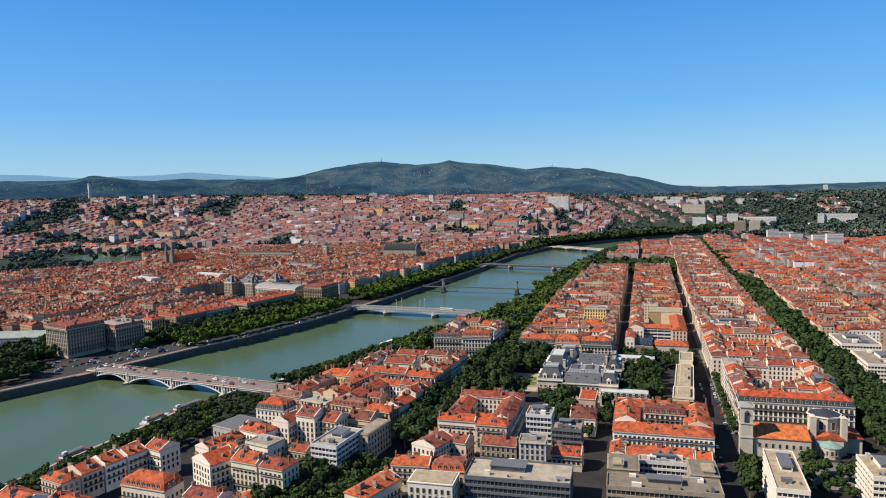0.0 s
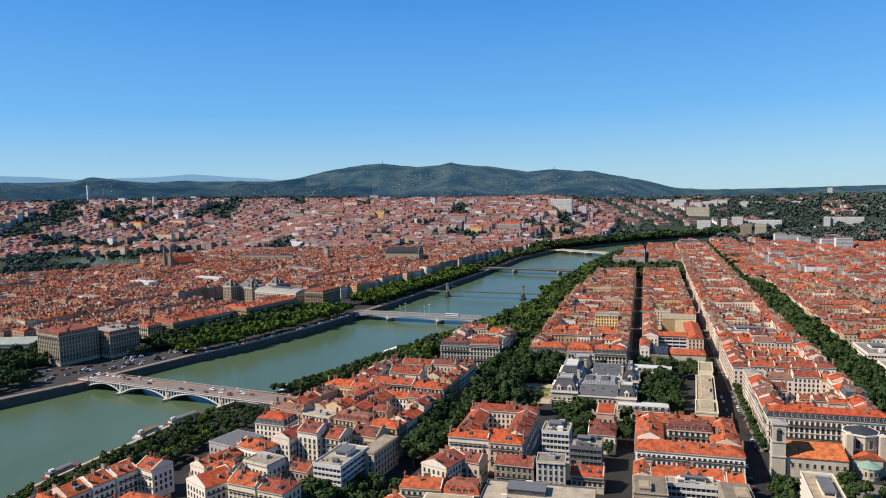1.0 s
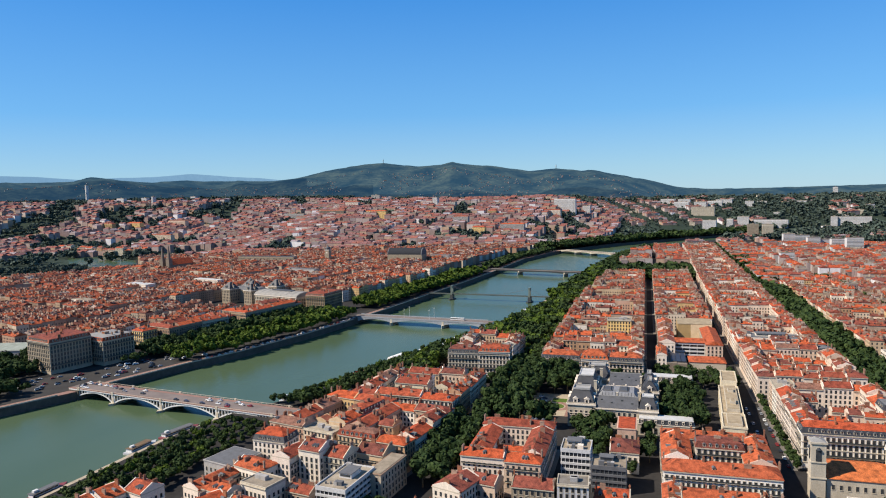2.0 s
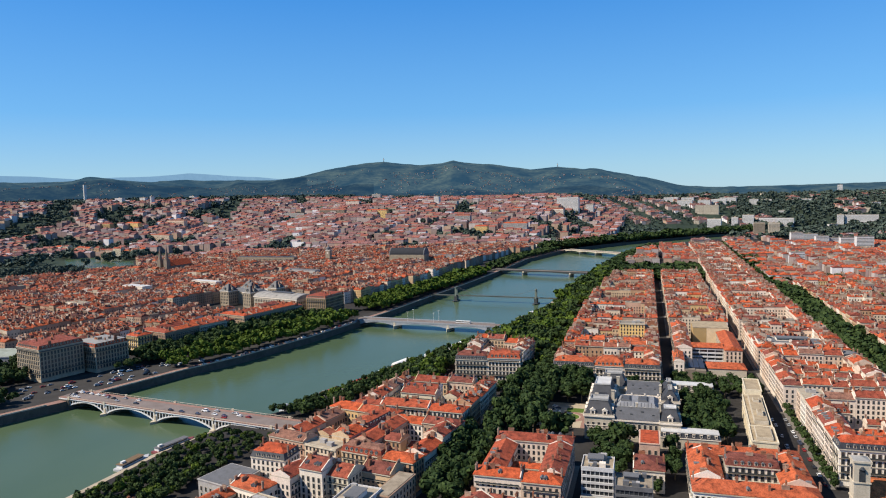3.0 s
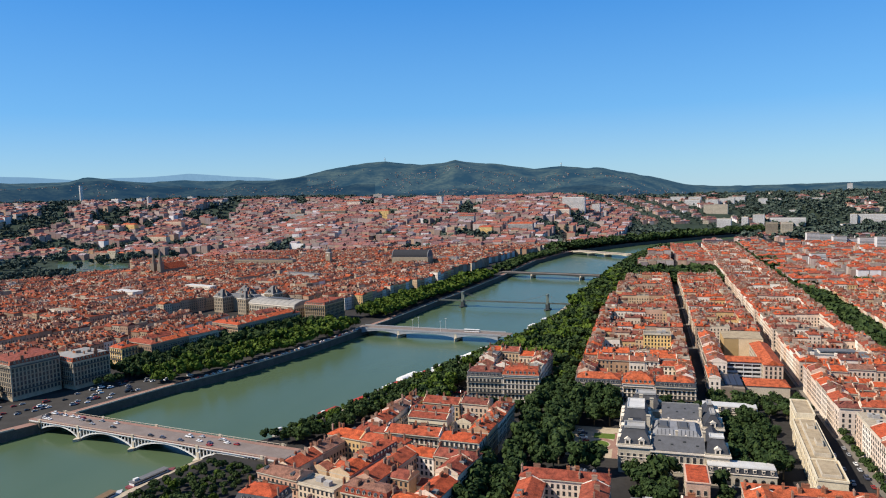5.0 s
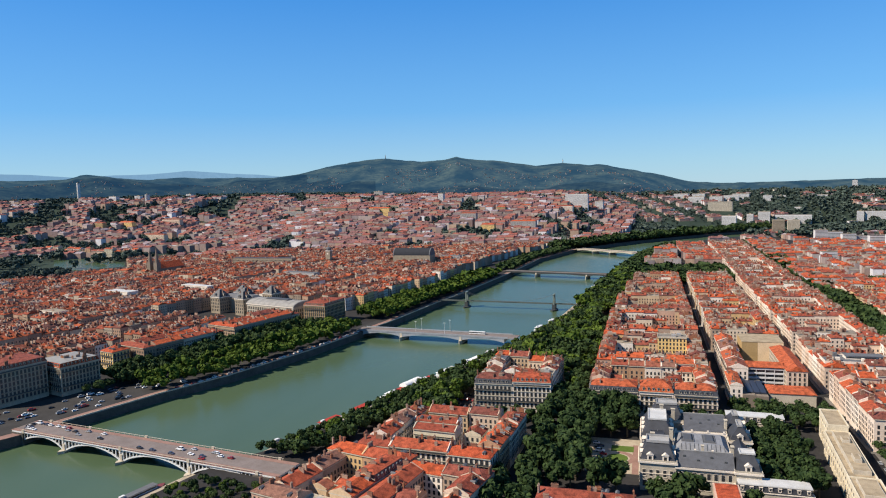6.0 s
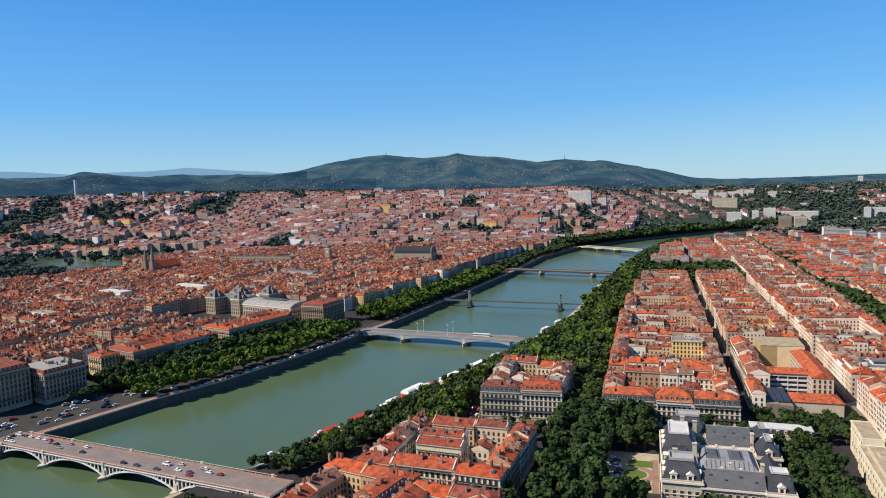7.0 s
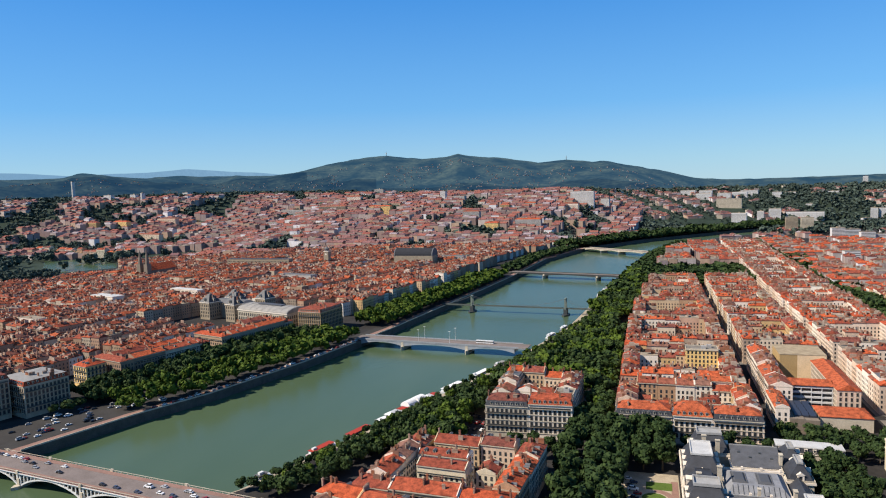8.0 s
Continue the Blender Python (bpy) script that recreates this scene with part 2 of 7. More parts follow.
M["leaf"] = leafy("plane_tree_leaves", (0.038, 0.068, 0.012), (0.094, 0.134, 0.022))
M["leaf_dark"] = leafy("dark_leaves", (0.022, 0.040, 0.016), (0.052, 0.079, 0.027))
# distant leaves lightened and blued in place of haze
M["leaf_far"] = leafy("hazed_woodland", (0.054, 0.076, 0.070), (0.082, 0.107, 0.090))
m, t, b = material("river_water", 0.22)
n = noise_node(t, 70.0, 3.0, stretch=(1, 0.3, 1))
r = ramp(t, [(0.3, (0.056, 0.089, 0.045)), (0.7, (0.071, 0.105, 0.056))])
t.links.new(n.outputs[0], r.inputs[0])
t.links.new(r.outputs[0], b.inputs["Base Color"])
n2 = noise_node(t, 2.2, 4.0)
bump(t, b, n2.outputs[0], 0.25, 0.12)
b.inputs["IOR"].default_value = 1.33
b.inputs["Specular IOR Level"].default_value = 0.30
M["water"] = m


def distance(name, a, c, haze_glow, strength, relief=5.0):
    """Far hills: woodland and fields, with the haze before them put in as emission."""
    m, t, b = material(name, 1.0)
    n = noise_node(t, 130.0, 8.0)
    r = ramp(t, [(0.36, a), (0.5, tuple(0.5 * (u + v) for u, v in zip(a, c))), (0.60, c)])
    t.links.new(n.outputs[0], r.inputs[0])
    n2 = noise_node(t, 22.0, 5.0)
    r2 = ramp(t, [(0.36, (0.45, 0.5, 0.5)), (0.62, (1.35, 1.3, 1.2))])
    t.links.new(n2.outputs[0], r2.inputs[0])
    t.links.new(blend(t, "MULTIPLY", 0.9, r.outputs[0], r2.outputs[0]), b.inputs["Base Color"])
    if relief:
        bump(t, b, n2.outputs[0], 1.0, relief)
    b.inputs["Emission Color"].default_value = (*haze_glow, 1)
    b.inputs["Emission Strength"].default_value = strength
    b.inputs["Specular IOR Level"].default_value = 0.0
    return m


# the blue emission of these three is painted haze
M["hills"] = distance("hazed_hills", (0.003, 0.007, 0.006), (0.036, 0.044, 0.028), (0.062, 0.175, 0.32), 0.27)
M["hill_foot"] = distance("hazed_plain", (0.002, 0.005, 0.004), (0.022, 0.030, 0.020), (0.045, 0.14, 0.29), 0.23)
M["pale_hills"] = distance("hazed_palest_hills", (0.05, 0.07, 0.07), (0.08, 0.1, 0.09), (0.22, 0.40, 0.60), 0.58, 0)


# ---- geometry helpers ----
class Geo:
    """Collects faces for one mesh, with a material slot for each."""

    def __init__(self):
        self.v, self.f, self.s = [], [], []

    def face(self, pts, slot=0):
        n = len(self.v)
        self.v.extend(pts)
        self.f.append(tuple(range(n, n + len(pts))))
        self.s.append(slot)

    def solid(self, pts, faces, slot=0):
        n = len(self.v)
        self.v.extend(pts)
        for q in faces:
            self.f.append(tuple(n + k for k in q))
            self.s.append(slot)

    def box(self, x0, y0, z0, x1, y1, z1, slot=0):
        self.solid([(x0, y0, z0), (x1, y0, z0), (x1, y1, z0), (x0, y1, z0), (x0, y0, z1), (x1, y0, z1), (x1, y1, z1), (x0, y1, z1)],
                   [(3, 2, 1, 0), (4, 5, 6, 7), (0, 1, 5, 4), (1, 2, 6, 5), (2, 3, 7, 6), (3, 0, 4, 7)], slot)

    def prism(self, poly, z0, z1, slot=0, cap=True):
        k = len(poly)
        fs = [(i, (i + 1) % k, k + (i + 1) % k, k + i) for i in range(k)]
        if cap:
            fs += [tuple(range(k - 1, -1, -1)), tuple(range(k, 2 * k))]
        self.solid([(x, y, z0) for x, y in poly] + [(x, y, z1) for x, y in poly], fs, slot)

    def frustum(self, x0, y0, x1, y1, z0, z1, inset, slot=0):
        i = inset
        self.solid([(x0, y0, z0), (x1, y0, z0), (x1, y1, z0), (x0, y1, z0), (x0 + i, y0 + i, z1), (x1 - i, y0 + i, z1), (x1 - i, y1 - i, z1), (x0 + i, y1 - i, z1)],
                   [(3, 2, 1, 0), (4, 5, 6, 7), (0, 1, 5, 4), (1, 2, 6, 5), (2, 3, 7, 6), (3, 0, 4, 7)], slot)

    def tube(self, x, y, z0, z1, r0, r1, n=8, slot=0):
        ring = [(math.cos(6.2832 * k / n), math.sin(6.2832 * k / n)) for k in range(n)]
        self.solid([(x + c * r0, y + s * r0, z0) for c, s in ring] + [(x + c * r1, y + s * r1, z1) for c, s in ring],
                   [(k, (k + 1) % n, n + (k + 1) % n, n + k) for k in range(n)] + [tuple(range(n - 1, -1, -1)), tuple(range(n, 2 * n))], slot)

    def roof(self, w, d, z, rise, hip_a=0.0, hip_b=0.0, over=0.5, thick=0.3, slot=0):
        """A pitched roof over w by d, its ridge along x; hip_a and hip_b draw the ridge in at its ends."""
        x, y = w / 2 + over * (hip_a > 0), d / 2 + over
        xb = w / 2 + over * (hip_b > 0)
        ra, rb = -w / 2 + hip_a, w / 2 - hip_b
        self.solid([(-x, -y, z), (xb, -y, z), (xb, y, z), (-x, y, z), (-x, -y, z + thick), (xb, -y, z + thick), (xb, y, z + thick), (-x, y, z + thick),
                    (ra, 0, z + thick + rise), (rb, 0, z + thick + rise)],
                   [(3, 2, 1, 0), (0, 1, 5, 4), (1, 2, 6, 5), (2, 3, 7, 6), (3, 0, 4, 7), (4, 5, 9, 8), (6, 7, 8, 9), (5, 6, 9), (7, 4, 8)], slot)

    def moved(self, other, m):
        n = len(self.v)
        self.v.extend([tuple(m @ Vector(p)) for p in other.v])
        self.f.extend([tuple(n + k for k in q) for q in other.f])
        self.s.extend(other.s)

    def mesh(self, name, mats):
        me = bpy.data.meshes.new(name)
        me.from_pydata(self.v, [], self.f)
        for q in mats:
            me.materials.append(M[q])
        if len(mats) > 1:
            me.polygons.foreach_set("material_index", self.s)
        me.update()
        return me


def part(name, geo, mats, parent=None, label="", at=None):
    """Links a Geo, or a mesh already made, as one object under its parent."""
    me = geo.mesh(name, mats if isinstance(mats, (list, tuple)) else [mats]) if isinstance(geo, Geo) else geo
    ob = new(name, me)
    if parent is not None:
        ob.parent = parent
    if at is not None:
        ob.matrix_basis = at
    return tagged(ob, label) if label else ob


def thing(name, label, category, at, group="", kind=""):
    ob = new(name)
    ob.matrix_basis = at
    ob.empty_display_size = 0.5
    return tagged(ob, label, category, group, kind)


def sm(a, b, v):
    v = min(1.0, max(0.0, (v - a) / (b - a)))
    return v * v * (3 - 2 * v)


# ---- plan: the river's banks, as x along y ----
LEFT_Y = [-600, 0, 250, 413, 482, 583, 640, 738, 831, 898, 1029, 1176, 1336, 1599, 1841, 2050, 2300, 2500, 2570]
LEFT_X = [-900, -690, -585, -521, -490, -458, -434, -407, -389, -377, -361, -341, -323, -303, -240, -110, 110, 330, 480]
RIGHT_Y = [-600, 0, 200, 295, 353, 412, 462, 500, 560, 620, 672, 746, 801, 957, 1130, 1421, 1653, 1904, 2100, 2300, 2500, 2570]
RIGHT_X = [-560, -430, -378, -362, -357, -353, -341, -318, -297, -279, -262, -238, -222, -187, -170, -142, -111, -50, 70, 260, 450, 484]
WATER, LOWQUAY = -7.0, -5.6


def bank_l(y):
    return float(np.interp(y, LEFT_Y, LEFT_X))


def bank_r(y):
    return float(np.interp(y, RIGHT_Y, RIGHT_X))


def terrain(x, y):
    """Height of the land: flat by the river, with hills beyond the town."""
    rr = math.hypot(x + 50, y - 80)
    gap = max(bank_l(y) - x, x - bank_r(y))
    if gap <= 0:
        return 0.0
    late = 450 * (1 - sm(-1350, -1000, x))
    west = (112 + 30 * sm(-700, -2000, x) if x > -700 else 112 + 30 * (1 - sm(-2000, -700, x))) * sm(1750 + late, 2700 + late * 0.6, rr)
    east = 97 * sm(2050, 3500, rr)
    k = sm(-420, -120, x)
    return (west * (1 - k) + east * k) * max(sm(40, 420, gap), sm(2450, 2800, y))


def in_plan(x, y, margin=3.0):
    """The stretch of town that is built: it widens to the north and west."""
    for cx, cy in ((-7, -16), (-99, 182)):
        az = math.degrees(math.atan2(x - cx, y - cy))
        if -51.5 - margin < az < 17.5 + margin and y > cy:
            return True
    return False


# ---- ground, water ----
def build_ground():
    ys = sorted(set([y for y in range(-600, 2850, 50)] + [int(v) for v in LEFT_Y + RIGHT_Y] + [2950, 3100, 3300, 3600, 3900, 4200, 4500, 4900]))
    offs = [0, 9, 45] + [100 * k for k in range(1, 22)] + [2400, 2800, 3300, 3900, 4600]
    g = Geo()
    rows = []
    for y in ys:
        l, r = bank_l(y), bank_r(y)
        deep = y < 2560
        row = [(l - o, y, terrain(l - o, y)) for o in reversed(offs)]
        row += [(l, y, WATER - 2 if deep else 0), (r, y, WATER - 2 if deep else 0), (r, y, LOWQUAY if deep else 0), (r + 13, y, LOWQUAY if deep else 0), (r + 15, y, 0)]
        row += [(r + 15 + o, y, terrain(r + 15 + o, y)) for o in offs[1:]]
        rows.append(row)
    k = len(rows[0])
    nl = len(offs)
    for row in rows:
        g.v.extend(row)
    for i in range(len(rows) - 1):
        for j in range(k - 1):
            a = i * k + j
            g.f.append((a, a + 1, a + k + 1, a + k))
            cx, cy = rows[i][j][0], rows[i][j][1]
            slot = 0
            if j == nl - 1 or j == nl + 1 or j == nl + 3:
                slot = 1
            elif j == nl - 2:
                slot = 2
            elif j == nl + 2:
                slot = 3
            elif j == nl:
                slot = 1
            elif terrain(cx, cy) > 25 and (cx > 0 or cx < -1250 or cy > 2500 or noise.noise(Vector((cx / 190, cy / 190, 2.0))) > 0.1) or cy > 2400 or cx < -1350:
                slot = 4
            g.s.append(slot)
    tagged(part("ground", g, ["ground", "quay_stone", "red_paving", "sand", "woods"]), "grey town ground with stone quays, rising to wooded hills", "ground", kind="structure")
    w = Geo()
    for i in range(len(ys) - 1):
        if ys[i + 1] <= 2600:
            y0, y1 = ys[i], ys[i + 1]
            w.face([(bank_l(y0) - 0.2, y0, WATER), (bank_r(y0) + 0.2, y0, WATER), (bank_r(y1) + 0.2, y1, WATER), (bank_l(y1) - 0.2, y1, WATER)])
    tagged(part("water", w, "water"), "calm grey-green river between stone quays", "river", kind="structure")


build_ground()


# ---- distant hills ----
RIDGE_AZ = [-60, -49.1, -45.7, -42.7, -39.7, -36.0, -30.4, -27.7, -25.4, -23.1, -21.4, -18.4, -16.5, -15.6, -14.8, -12.8, -9.1, -7.0, -4.1, -1.4, 0.3, 2.1, 4.6, 8.5, 16.4, 30]
RIDGE_EL = [.020, .0234, .024, .0268, .0208, .0226, .0208, .0262, .035, .0423, .0441, .0365, .0400, .0436, .0402, .0364, .0273, .0303, .024, .0154, .0083, -.0008, -.005, -.0046, -.0033, -.003]


def hill_point(a, r):
    """A point of the far hills at bearing a and distance r."""
    top = 159 + 4350 * float(np.interp(a, RIDGE_AZ, RIDGE_EL))
    x, y = -45 + r * math.sin(radians(a)), 75 + r * math.cos(radians(a))
    rough = noise.fractal(Vector((x / 420, y / 420, 3.1)), 1.0, 2.0, 5)
    east_side = sm(-3, 5, a)
    u = sm(2900 + 650 * east_side, 4350, r) if r < 4400 else 1.0 - 0.12 * (r - 4350) / 250
    low = 20 + 70 * sm(-20, 5, a) * (1 - east_side) + 60 * (1 - sm(-45, -25, a))
    z = low + (top - low) * u + rough * 48 * u * (1 - sm(4100, 4350, r)) + noise.noise(Vector((x / 45, y / 45, 1))) * 2.5
    return x, y, z - 60 if r < 3000 else z


def build_hills():
    g = Geo()
    radii = [2950, 3100, 3250, 3400, 3550, 3700, 3850, 4000, 4150, 4250, 4350, 4450, 4600]
    n = 300
    for i in range(n + 1):
        for r in radii:
            g.v.append(hill_point(-62 + 96 * i / n, r))
    k = len(radii)
    for i in range(n):
        for j in range(k - 1):
            a = i * k + j
            g.f.append((a, a + k, a + k + 1, a + 1))
            bearing = -62 + 96 * i / n
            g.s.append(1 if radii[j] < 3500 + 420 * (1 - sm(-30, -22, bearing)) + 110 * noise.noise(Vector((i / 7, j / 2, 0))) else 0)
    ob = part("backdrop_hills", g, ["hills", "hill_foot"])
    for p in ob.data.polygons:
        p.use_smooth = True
    tagged(ob, "long wooded mountain ridge with blue haze glow", "hills", kind="structure")
    az = [-62, -49.1, -47.1, -44.6, -42, -39.6, -36.8, -34.3, -31.7, -28.6, -25]
    el = [.031, .0324, .0306, .0266, .0288, .029, .0328, .0291, .0259, .0201, .010]
    g = Geo()
    for i in range(121):
        a = -62 + 37 * i / 120
        x, y = -45 + 4720 * math.sin(radians(a)), 75 + 4720 * math.cos(radians(a))
        z = 159 + 4720 * float(np.interp(a, az, el)) + noise.noise(Vector((x / 120, y / 120, 7))) * 3
        g.v.extend([(x * 0.985, y * 0.985, 60), (x, y, z), (x * 1.01, y * 1.01, 60)])
        if i:
            q = 3 * i
            g.f.extend([(q - 3, q, q + 1, q - 2), (q - 2, q + 1, q + 2, q - 1)])
            g.s.extend([0, 0])
    tagged(part("backdrop_far_ridge", g, "pale_hills"), "mountain line on the horizon with pale blue haze glow", "hills", kind="structure")


build_hills()



# ---- houses ----
def window_mesh(w, h, name="window", mats=("pale_stone", "glass")):
    """A window: stone surround, sill, dark pane and a central bar. It faces -y."""
    g = Geo()
    s = 0.16
    g.box(-w / 2 - s, -0.10, -s, -w / 2, 0.05, h + s)
    g.box(w / 2, -0.10, -s, w / 2 + s, 0.05, h + s)
    g.box(-w / 2, -0.10, h, w / 2, 0.05, h + s)
    g.box(-w / 2 - s, -0.22, -s - 0.08, w / 2 + s, 0.05, 0)
    g.face([(-w / 2, -0.03, 0), (w / 2, -0.03, 0), (w / 2, -0.03, h), (-w / 2, -0.03, h)], 1)
    return g.mesh(name, mats)


def chimney_mesh(l, h, pots):
    g = Geo()
    g.box(-l / 2, -0.35, -1.2, l / 2, 0.35, h)
    g.box(-l / 2 - 0.12, -0.47, h, l / 2 + 0.12, 0.47, h + 0.2)
    for k in range(pots):
        g.tube(-l / 2 + (k + 0.5) * l / pots, 0, h + 0.2, h + 0.8, 0.16, 0.12, 6)
    return g.mesh("chimney", ["brick"])


WINDOW = [window_mesh(1.35, 2.4), window_mesh(1.4, 2.5), window_mesh(1.5, 2.3), window_mesh(1.65, 2.9)]
DARK_WINDOW = window_mesh(1.75, 3.0, mats=("stone", "glass"))
CHIMNEY = [chimney_mesh(1.6, 1.7, 3), chimney_mesh(2.6, 2.0, 5), chimney_mesh(1.1, 2.3, 2), chimney_mesh(3.4, 1.5, 6)]
DORMER_G = Geo()
DORMER_G.box(-0.75, -0.9, 0, 0.75, 1.1, 1.5, 0)
DORMER_G.face([(-0.5, -0.93, 0.2), (0.5, -0.93, 0.2), (0.5, -0.93, 1.35), (-0.5, -0.93, 1.35)], 1)
DORMER_G.solid([(-0.95, -1.1, 1.5), (0.95, -1.1, 1.5), (0.95, 1.6, 1.5), (-0.95, 1.6, 1.5), (0, -1.1, 2.1), (0, 1.6, 2.1)],
               [(0, 1, 4), (1, 2, 5, 4), (2, 3, 5), (3, 0, 4, 5), (3, 2, 1, 0)], 2)
DORMER = DORMER_G.mesh("dormer", ["pale_stone", "glass", "zinc"])
SIDES = {"S": 0, "E": 90, "N": 180, "W": -90}


def openings(w, d, h, sides, gap=2.6, first=4.6, storey=3.35):
    """Places of windows on the given sides of a w by d body, h high."""
    out = []
    floors = max(1, int((h - first - 0.6) / storey) + 1)
    for s in sides:
        span, off = (w, d / 2) if s in "SN" else (d, w / 2)
        n = max(1, int((span - 1.4) / gap))
        for k in range(n):
            u = (k + 0.5 - n / 2) * (span - 1.0) / n
            for q in range(floors):
                if first + q * storey + 2.2 < h:
                    out.append(pose(0, 0, 0, 0, 0, SIDES[s]) @ pose(u, -off, first + q * storey - 0.9))
    return out


def faces_south(m):
    """Whether a window at m looks towards the open south side of the town."""
    p, n = m.translation, m.to_3x3() @ Vector((0, -1, 0))
    return max(n.dot(Vector((c[0], c[1], 159)) - p) for c in ((-7, -16), (-99, 182))) > 0


def simple_windows(g, places, w=1.3, h=2.2, slot=0):
    for m in places:
        ring = [(-w / 2, 0, 0), (w / 2, 0, 0), (w / 2, 0, h), (-w / 2, 0, h)]
        pts = [tuple(m @ Vector((x, -0.06, z))) for x, _, z in ring] + [tuple(m @ Vector((x, 0.05, z))) for x, _, z in ring]
        g.solid(pts, [(0, 1, 2, 3), (0, 4, 5, 1), (1, 5, 6, 2), (2, 6, 7, 3), (3, 7, 4, 0)], slot)


def house(x, y, turn, w, d, h, detail=1, sides="SN", kind="gable", hip=(0, 0), wall="wall", cover="tile", label="", group="", rng=random, z=0.0, chims=None, each=False, loose=True, storey=3.35):
    """One town house with its own walls, roof, chimneys and windows. Its front faces -y before the turn."""
    if not label:
        label = "plastered town house with orange clay tile roof and chimneys"
    hs = thing("house", label, "house", pose(x, y, z, 0, 0, turn), group)
    g = Geo()
    rise = min(w, d, 15) / 2 * (0.40 + 0.1 * rng.random()) if kind != "gable" else d / 2 * (0.38 + 0.12 * rng.random())
    g.box(-w / 2, -d / 2, -0.5, w / 2, d / 2, h)
    for q in range(1, 7):
        zc = 3.7 + (q - 1) * 3.35 * (1 if q < 3 else 1)
        if zc < h - 2 and q in (1, 2):
            g.box(-w / 2 - 0.1, -d / 2 - 0.12, zc - 0.18, w / 2 + 0.1, d / 2 + 0.12, zc + 0.05)
    if kind == "gable":
        for s, hp in ((-1, hip[0]), (1, hip[1])):
            if not hp:
                xx = s * (w / 2 - 0.25)
                g.solid([(xx - 0.25, -d / 2, h), (xx + 0.25, -d / 2, h), (xx + 0.25, d / 2, h), (xx - 0.25, d / 2, h), (xx - 0.25, 0, h + rise + 0.75), (xx + 0.25, 0, h + rise + 0.75),
                         (xx - 0.25, -d / 2, h + 0.75), (xx + 0.25, -d / 2, h + 0.75), (xx + 0.25, d / 2, h + 0.75), (xx - 0.25, d / 2, h + 0.75)],
                        [(0, 1, 7, 6), (2, 3, 9, 8), (1, 2, 8, 5, 7), (3, 0, 6, 4, 9), (6, 7, 5, 4), (5, 8, 9, 4)])
    part("wall", g, wall, hs)
    if each:
        for q in range(1, int(h / storey)):
            g = Geo()
            g.box(-w / 2 - 0.28, -d / 2 - 0.32, 3.45 + storey * (q - 1) - 0.3, w / 2 + 0.28, d / 2 + 0.32, 3.45 + storey * (q - 1))
            if 3.45 + storey * (q - 1) < h - 2:
                part("string_course", g, "stone" if wall in ("front_stone", "stone", "tan_wall") else "pale_stone", hs)
    if each and h > 16:
        for q in (1, int((h - 5) / storey)):
            for s in sides:
                span, off = (w, d / 2) if s in "SN" else (d, w / 2)
                g = Geo()
                z_ = 3.7 + storey * q
                g.box(-span / 2 + 0.8, -off - 1.0, z_ - 0.2, span / 2 - 0.8, -off - 0.33, z_, 0)
                g.box(-span / 2 + 0.8, -off - 1.0, z_ + 0.15, span / 2 - 0.8, -off - 0.94, z_ + 0.95, 1)
                part("balcony", g, ["stone", "dark_metal"], hs, "long stone balcony with dark iron railing", at=pose(0, 0, 0, 0, 0, SIDES[s]))
    g = Geo()
    o = 0.55
    g.box(-w / 2 - 0.03, -d / 2 - o, h - 0.55, w / 2 + 0.03, d / 2 + o, h - 0.02)
    part("cornice", g, "pale_stone", hs)
    g = Geo()
    top = h + rise
    if kind == "gable":
        g.roof(w - 0.12, d, h, rise, hip[0] * d / 2, hip[1] * d / 2)
        top_part = part("roof", g, cover, hs)
    elif kind == "mansard":
        g.frustum(-w / 2 - 0.3, -d / 2 - 0.3, w / 2 + 0.3, d / 2 + 0.3, h, h + 3.2, 1.3)
        skirt = part("mansard", g, "slate" if cover.startswith("slate") else "tile" if cover == "tile_zinc" else cover, hs)
        g = Geo()
        g.frustum(-w / 2 + 0.9, -d / 2 + 0.9, w / 2 - 0.9, d / 2 - 0.9, h + 3.2, h + 3.2 + rise * (0.8 if cover == "slate_tile" else 1.0 if "bright" in cover else 0.45), min(w, d) / 2 - 1.6)
        top_part = part("roof", g, {"slate": "zinc", "slate_tile": "tile", "slate_bright": "tile_bright", "tile_zinc": "pale_zinc"}.get(cover, cover), hs)
        top = h + 3.0 + rise * 0.3
        for s in sides:
            span, off = (w, d / 2) if s in "SN" else (d, w / 2)
            n = max(1, int((span - 3) / 3.2))
            for k in range(n):
                part("dormer", DORMER, "", skirt, at=pose(0, 0, 0, 0, 0, SIDES[s]) @ pose((k + 0.5 - n / 2) * 3.2, -off + 0.9, h + 0.7))
    else:
        g.box(-w / 2 - 0.1, -d / 2 - 0.1, h, w / 2 + 0.1, -d / 2 + 0.3, h + 0.8, 1)
        g.box(-w / 2 - 0.1, d / 2 - 0.3, h, w / 2 + 0.1, d / 2 + 0.1, h + 0.8, 1)
        g.box(-w / 2 - 0.1, -d / 2 + 0.3, h, -w / 2 + 0.3, d / 2 - 0.3, h + 0.8, 1)
        g.box(w / 2 - 0.3, -d / 2 + 0.3, h, w / 2 + 0.1, d / 2 - 0.3, h + 0.8, 1)
        g.box(-w / 2 + 0.3, -d / 2 + 0.3, h, w / 2 - 0.3, d / 2 - 0.3, h + 0.25, 0)
        top_part = part("roof", g, ["flat_roof", "pale_stone"], hs)
        top = h
        g = Geo()
        for k in range(2):
            px, py = rng.uniform(-w / 4, w / 4), rng.uniform(-d / 5, d / 5)
            g.box(px - 1.8, py - 1.4, h + 0.2, px + 1.8, py + 1.4, h + 2.4)
        part("roof_housing", g, "grey_wall", top_part)
